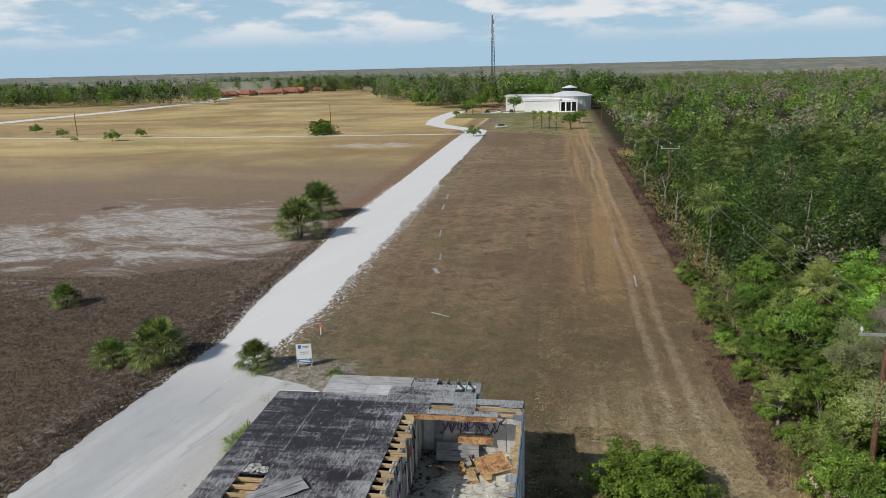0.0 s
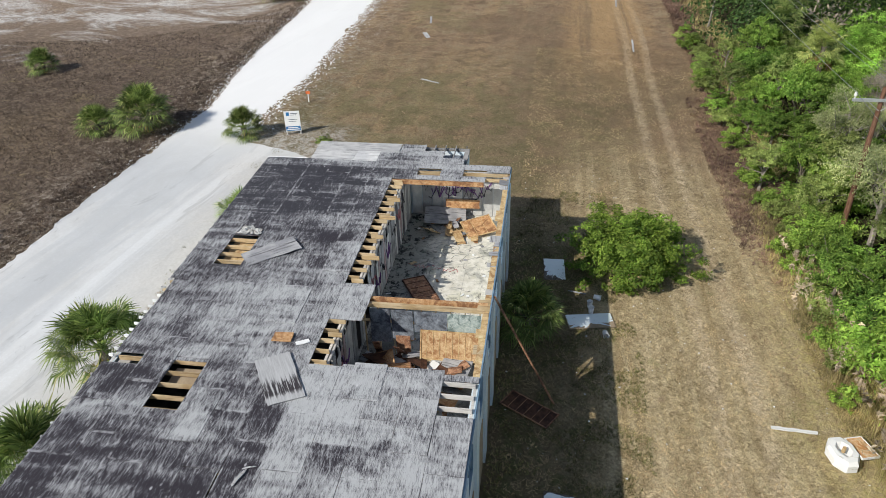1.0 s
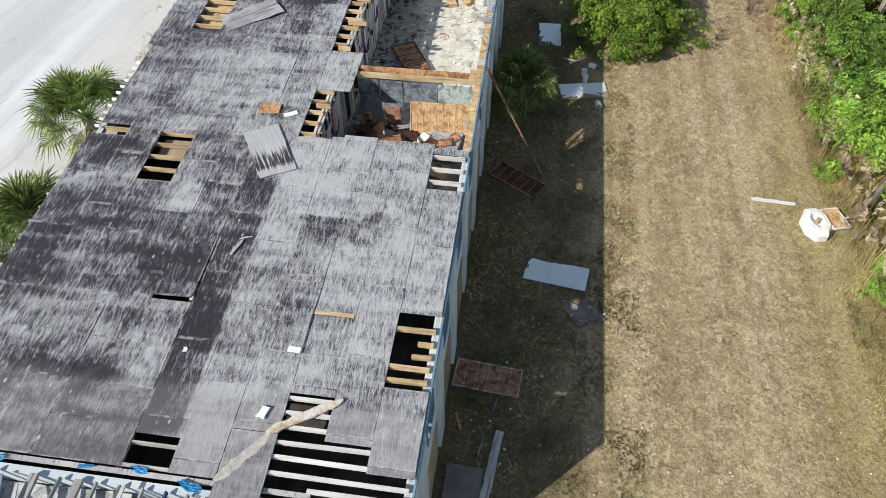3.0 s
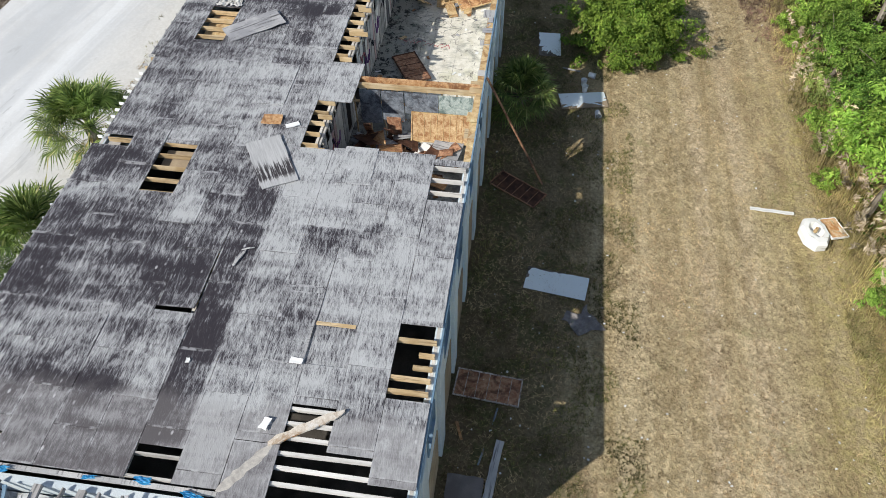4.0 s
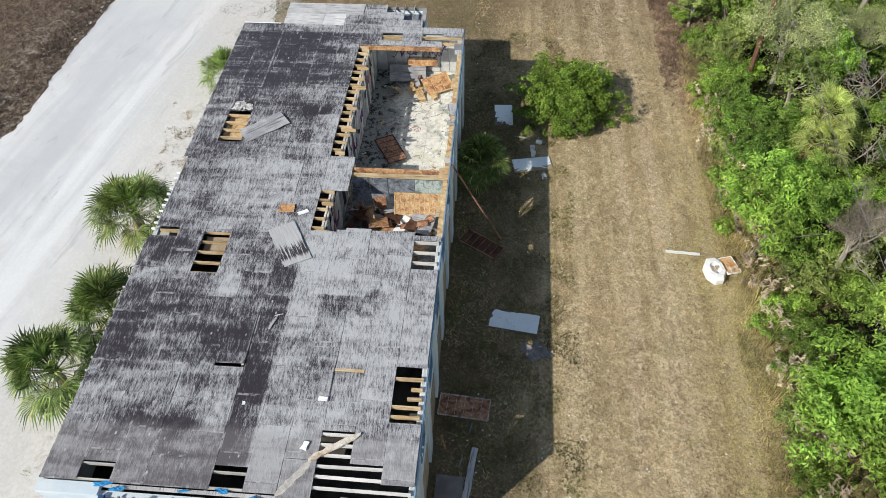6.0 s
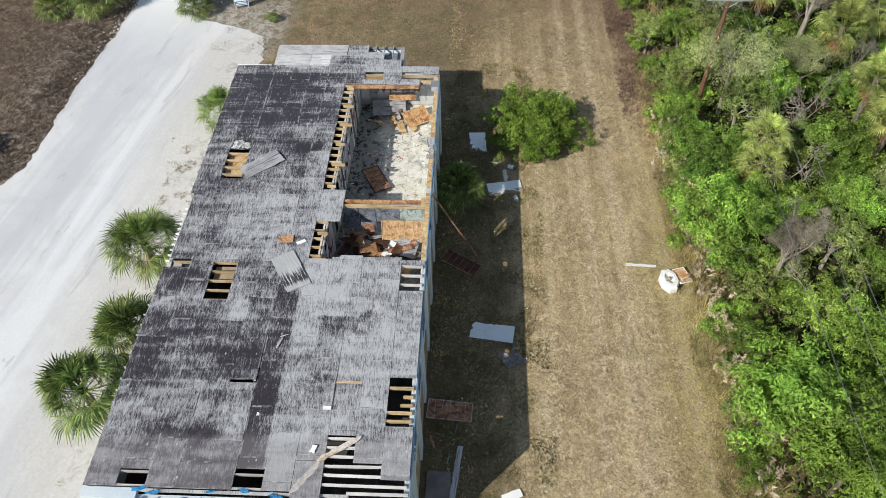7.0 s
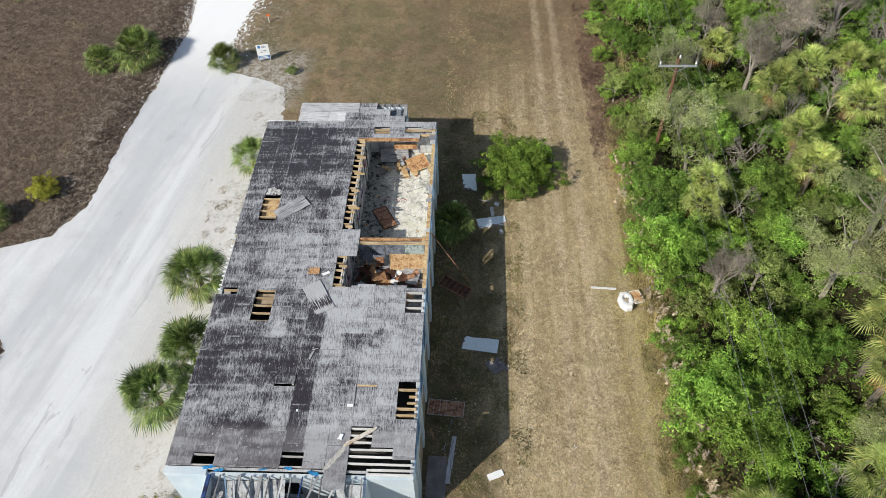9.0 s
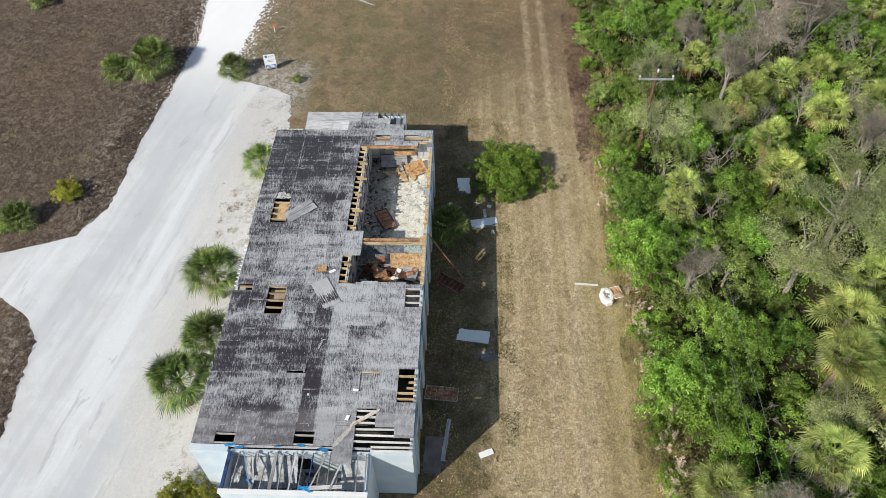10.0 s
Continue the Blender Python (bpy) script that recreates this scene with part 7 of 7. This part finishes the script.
blades("edge_weeds", 6000, (13.5, 18.0, -46, 10), 7, 0.27, 0.017, M_REED, "straw-coloured rank grass at the wood's edge", lambda a, b: noise.noise(Vector((a * 0.4, b * 0.25, 2))) + rnd.uniform(-0.6, 0.6) > 0.0 and a > 15.0, 4, 0.9)
blades("brown_scrub", 3200, (13.6, 17.6, -3, 28), 8, 0.2, 0.02, M_SCRUB, "dark red-brown scrub along the wood", lambda a, b: b > 9 - rnd.uniform(0, 12) and noise.noise(Vector((a * 0.4, b * 0.2, 5))) + rnd.uniform(-0.6, 0.6) > 0.0, 5, 0.9)
blades("brown_scrub", 9000, (15.6, 19.0, 22, 170), 28, 0.42, 0.035, M_SCRUB, "dark red-brown scrub along the wood", lambda a, b: noise.noise(Vector((a * 0.5, b * 0.25, 5))) + rnd.uniform(-0.5, 0.5) > 0.0, 5, 0.9)
blades("edge_weeds", 5200, (17.6, 21.2, 12, 170), 13, 0.6, 0.04, M_REED, "straw-coloured rank grass at the wood's edge", lambda a, b: noise.noise(Vector((a * 0.3, b * 0.1, 9))) + rnd.uniform(-0.5, 0.5) > 0.0, 4, 0.7)
blades("yard_weeds", 1600, (-20, -14, -34, 14), 9, 0.12, 0.014, M_WEED, "straggling weeds in the yard", lambda a, b: noise.noise(Vector((a * 0.5, b * 0.5, 6))) > 0.3 and off_house(a, b), 4, 0.9)
blades("dry_weeds", 900, (-19.2, -15.0, -14, 0), 17, 0.12, 0.013, M_GRASS, "dry brown weed clumps in the yard", patchy(0.75, 0.34, 4.0), 6, 0.9)
blades("edge_weeds", 3200, (-32.0, -28.0, -40, 60), 12, 0.25, 0.02, M_RANK, "rank dark grass along the road's edge", rough_field, 4, 0.8)

# clumps of plume reed at the wood's edge
for i in range(26):
    y = -42 + i * 1.75 + rnd.uniform(-0.6, 0.6)
    x = (16.2 if y > -16 else 17.2) + rnd.uniform(-0.9, 0.7)
    if y > 0 and i % 3:
        continue
    rg = np.random.default_rng(300 + i)
    v, f, pv, pf = [], [], [], []
    for j in range(90):
        az, r, h = rg.uniform(0, 6.28), abs(rg.normal(0, 0.55)), rg.uniform(0.9, 1.9)
        b = Vector((math.cos(az) * r, math.sin(az) * r, 0))
        o = Vector((math.cos(az), math.sin(az), 0)) * rg.uniform(0.15, 0.9)
        s = Vector((-math.sin(az), math.cos(az), 0)) * 0.008
        k = len(v)
        mid, tip = b + o * 0.4 + Vector((0, 0, h * 0.75)), b + o * 1.1 + Vector((0, 0, h * 0.85))
        v += [tuple(b - s), tuple(b + s), tuple(mid + s), tuple(tip), tuple(mid - s)]
        f += [(k, k + 1, k + 2, k + 4), (k + 4, k + 2, k + 3)]
        if j % 8 == 0:
            t0 = b + o * 0.3 + Vector((0, 0, h * 1.1))
            pts = np.array([t0 + o * 0.35 * q + Vector((0, 0, 0.4 * q)) for q in np.linspace(0, 1, 14)]) + rg.normal(0, 0.05, (14, 3))
            lv, lf = leaves(rg, pts, np.tile(np.array([0, 0, 1.0]), (14, 1)), 0.07, 2.0, 0.8)
            k = len(pv)
            pv += [tuple(q) for q in lv]
            pf += [tuple(q + k for q in t) for t in lf]
    plant("reed_clump", (raw("foliage", v, f, M_REED), raw("plume_head", pv, pf, M_PLUME)), x, y, 0, 1.0, 0, "straw-coloured plume reed clump at the wood's edge", "reed", "reed clumps")

# small litter and pale chips on the dry grass, chalk marks in the mown field
cv_, cf_ = [], []
for i in range(420):
    x, y, r = rnd.uniform(0.4, 15.5), rnd.uniform(-40, 14), rnd.uniform(0.015, 0.06)
    k, w = len(cv_), rnd.uniform(0, 3.1)
    for q in range(4):
        a = w + q * 1.57 + rnd.uniform(-0.4, 0.4)
        cv_.append((x + math.cos(a) * r, y + math.sin(a) * r * rnd.uniform(0.6, 1.2), rnd.uniform(0.05, 0.09)))
    cf_.append((k, k + 1, k + 2, k + 3))
tagged(new("paper_litter", raw("paper_litter", cv_, cf_, M_WHITE)), "scattered white litter chips on the dry grass", "litter", kind="stuff")
for x, y, w, l, turn in ((-12.4, 46.0, 0.5, 2.2, 20), (-12.9, 52.5, 0.25, 3.0, 8), (-15.0, 66.0, 0.25, 4.0, 6), (-17.6, 86.0, 0.3, 5.0, 5), (-18.4, 96.0, 0.3, 5.0, 5), (10.35, 43.4, 0.18, 4.5, -2), (9.6, 62.0, 0.2, 4.0, -2), (-9.5, 30.6, 0.2, 2.2, 60)):
    board("chalk_strip", w, l, 0.02, M_PLY_LOOSE, pose(x, y, 0.03, 0, 0, turn), "thin pale strip lying in the mown grass", "strip", "pale strips")


# ---- far buildings, tower, village ----
M_FARWHITE = plain("white_render", (0.84, 0.84, 0.82), (0.90, 0.90, 0.88), 0.1, 0.8)
M_FARROOF = plain("white_roofing", (0.70, 0.72, 0.75), (0.82, 0.83, 0.85), 0.1, 0.8)
M_GLASSDARK = plain("dark_window_glass", (0.03, 0.04, 0.05), (0.06, 0.07, 0.08), 0.5, 0.15)
M_REDROOF = plain("red_tile_roof", (0.36, 0.13, 0.09), (0.48, 0.22, 0.16), 0.2, 0.85)
M_STEEL = plain("grey_lattice_steel", (0.05, 0.055, 0.07), (0.10, 0.11, 0.13), 0.3, 0.6)


def ring(name, r0, r1, z0, z1, n, mat, parent, x=0.0, y=0.0):
    v = [(x + r * math.cos(2 * math.pi * i / n), y + r * math.sin(2 * math.pi * i / n), z) for r, z in ((r0, z0), (r1, z1)) for i in range(n)]
    f = [(i, (i + 1) % n, n + (i + 1) % n, n + i) for i in range(n)] + [tuple(range(n, 2 * n))]
    return mesh_object(name, v, f, mat, parent)


def hall():
    base = new("community_hall")
    for name, b, m in (("long_wing", (-22, 8, 2, 16, 0, 7.2), M_FARWHITE), ("long_roof", (-22.5, 8.5, 1.5, 16.5, 7.2, 7.7), M_FARROOF), ("front_wing", (-11, 6, -9, 1.9, 0, 5.4), M_FARWHITE), ("front_roof", (-11.4, 6.4, -9.4, 1.9, 5.4, 5.8), M_FARROOF),
                       ("porch_roof", (6.2, 15, -9, -1, 4.6, 5.0), M_FARROOF), ("porch_back", (7, 14.5, -2.5, -1.5, 0, 4.6), M_GLASSDARK)):
        bm = bmesh.new()
        box(bm, *b)
        part(name, bm, m, base)
    for x in (6.6, 9.3, 12.0, 14.7):
        bm = bmesh.new()
        box(bm, x - 0.3, x + 0.3, -8.9, -8.3, 0, 4.6)
        part("column", bm, M_FARWHITE, base)
    for i in range(7):
        bm = bmesh.new()
        box(bm, -20 + i * 3.9, -18 + i * 3.9, 1.88, 1.98, 3.6, 5.6)
        if -20 + i * 3.9 < -12:
            part("window", bm, M_GLASSDARK, base)
        else:
            bm.free()
    ring("rotunda", 11, 11, 0, 7.0, 28, M_FARWHITE, base, 10, 10)
    ring("rotunda_roof", 12, 3.2, 7.0, 9.3, 28, M_FARROOF, base, 10, 10)
    ring("lantern", 2.8, 2.8, 9.3, 10.9, 14, M_GLASSDARK, base, 10, 10)
    ring("lantern_roof", 4.0, 0.3, 10.9, 12.2, 14, M_FARROOF, base, 10, 10)
    base.matrix_world = pose(-3, 345, 0, 0, 0, -4)
    tagged(base, "white flat-roofed hall with a round domed wing", "building")


hall()


def tower():
    base = new("radio_tower")
    h, legs = 56.0, []
    foot = [Vector((2.0 * math.cos(a), 2.0 * math.sin(a), 0)) for a in (0.5, 2.6, 4.7)]
    head = [Vector((0.55 * math.cos(a), 0.55 * math.sin(a), h)) for a in (0.5, 2.6, 4.7)]
    for a, b in zip(foot, head):
        v, f = [], []
        tube(v, f, [a, b], [0.22, 0.14], 6)
        mesh_object("leg", v, f, M_STEEL, base)
    for i in range(20):
        v, f = [], []
        for q in range(3):
            a, b = foot[q].lerp(head[q], i / 20), foot[(q + 1) % 3].lerp(head[(q + 1) % 3], (i + 1) / 20)
            c = foot[(q + 1) % 3].lerp(head[(q + 1) % 3], i / 20)
            tube(v, f, [a, b], [0.09, 0.09], 4)
            tube(v, f, [a, c], [0.07, 0.07], 4)
        mesh_object("lattice_bay", v, f, M_STEEL, base)
    for z, r in ((54.5, 1.7), (49, 1.5), (43, 1.2)):
        for a in (0.2, 1.5, 2.8, 4.0, 5.2):
            bm = bmesh.new()
            box(bm, r * math.cos(a) - 0.2, r * math.cos(a) + 0.2, r * math.sin(a) - 0.2, r * math.sin(a) + 0.2, z - 1.2, z + 1.2)
            part("antenna", bm, M_FARWHITE, base)
    base.matrix_world = pose(-42.8, 483, 0)
    tagged(base, "tall grey lattice radio tower with panel antennas", "tower")


tower()


def cottage():
    base = new("cottage")
    bm = bmesh.new()
    box(bm, -7, 7, -4.5, 4.5, 0, 2.5)
    part("wall", bm, M_TANBOARD, base)
    v = [(-8.2, -5.8, 2.3), (8.2, -5.8, 2.3), (8.2, 5.8, 2.3), (-8.2, 5.8, 2.3), (-4, 0, 5.6), (4, 0, 5.6)]
    mesh_object("roof", v, [(0, 1, 5, 4), (1, 2, 5), (2, 3, 4, 5), (3, 0, 4), (3, 2, 1, 0)], M_REDROOF, base)
    for x in (-3.5, 0.5, 3.8):
        bm = bmesh.new()
        box(bm, x - 0.6, x + 0.6, -4.56, -4.5, 0.9, 2.1)
        part("window", bm, M_GLASSDARK, base)
    return tagged(base, "small far house with tan walls and a red roof", "house", "far houses")


first = cottage()
fr = random.Random(4)
first.matrix_world = pose(-303, 628, 0, 0, 0, 12)
for i in range(22):
    u = (i + 1) / 22
    copy_thing(first, pose(-303 + 80 * u + fr.uniform(-14, 14), 620 + 190 * u + fr.uniform(-26, 26), 0, 0, 0, fr.uniform(-25, 25)))
for x, y in ((-7.0, 239.5), (-4.2, 239.0), (-1.4, 238.6), (1.2, 231.0)):
    plant("palm_tree", PALM[int(x) % 3], x, y, 0, 1.02, x * 60, "palm in a row before the white hall", "palm", "palms by the hall")
for kind, x, y, s in (("dark", 6.6, 236, 1.5), ("dark", -42, 318, 1.3), ("mid", -40, 330, 1.6), ("dark", -45, 345, 1.6), ("mid", -38, 356, 1.7), ("mid", -19, 327, 1.9), ("dark", -44, 300, 0.9), ("dark", 10.5, 262, 1.3), ("mid", -41, 372, 2.0)):
    wood_tree(kind, x, y, s)
for x, y, h in ((-187, 231, 9.0), (-92, 262, 9.0)):
    v, f = [], []
    tube(v, f, [(0, 0, 0), (0, 0, h)], [0.16, 0.12], 6)
    ob = tagged(mesh_object("field_post", v, f, M_POLE), "bare wooden post in the straw field", "post")
    ob.matrix_world = pose(x, y, 0)
bm = bmesh.new()
box(bm, -46, 16, 300, 330, 0.02, 0.05)
tagged(part("lawn", bm, plain("green_lawn", (0.20, 0.22, 0.07), (0.3, 0.3, 0.12), 0.1, 0.95)), "green lawn before the white hall", "lawn", kind="structure")
bm = bmesh.new()
box(bm, -36, 10, 330, 338, 0.05, 0.08)
tagged(part("car_park", bm, M_ROAD), "pale car park before the white hall", "car park", kind="structure")


def car(x, y, z, turn, mat, label):
    base = new("car")
    bm = bmesh.new()
    box(bm, -2.2, 2.2, -0.9, 0.9, 0.35, 0.95)
    bmesh.ops.bevel(bm, geom=bm.edges[:], offset=0.12, segments=2, affect="EDGES")
    part("body", bm, mat, base)
    bm = bmesh.new()
    box(bm, -1.3, 1.2, -0.75, 0.75, 0.95, 1.5)
    for v in bm.verts:
        if v.co.z > 1.3:
            v.co.x *= 0.75
            v.co.y *= 0.85
    part("cabin", bm, M_GLASSDARK, base)
    for sx in (-1.4, 1.4):
        for sy in (-0.85, 0.85):
            v, f = [], []
            tube(v, f, [(sx, sy - 0.1, 0.33), (sx, sy + 0.1, 0.33)], [0.33, 0.33], 10)
            mesh_object("wheel", v, f, M_GLASSDARK, base)
    base.matrix_world = pose(x, y, z, 0, 0, turn)
    tagged(base, label, "car", "parked cars")


M_CARDARK = plain("dark_car_paint", (0.03, 0.035, 0.05), (0.05, 0.05, 0.07), 1.0, 0.3)
car(-19.4, 244, 0.0, 20, M_FARWHITE, "white parked car beside the far road bend")
for i in range(3):
    car(-33 + 6.0 * i, 334, 0.08, 90, M_FARWHITE if i % 2 else M_CARDARK, "white parked car before the hall" if i % 2 else "dark parked car before the hall")
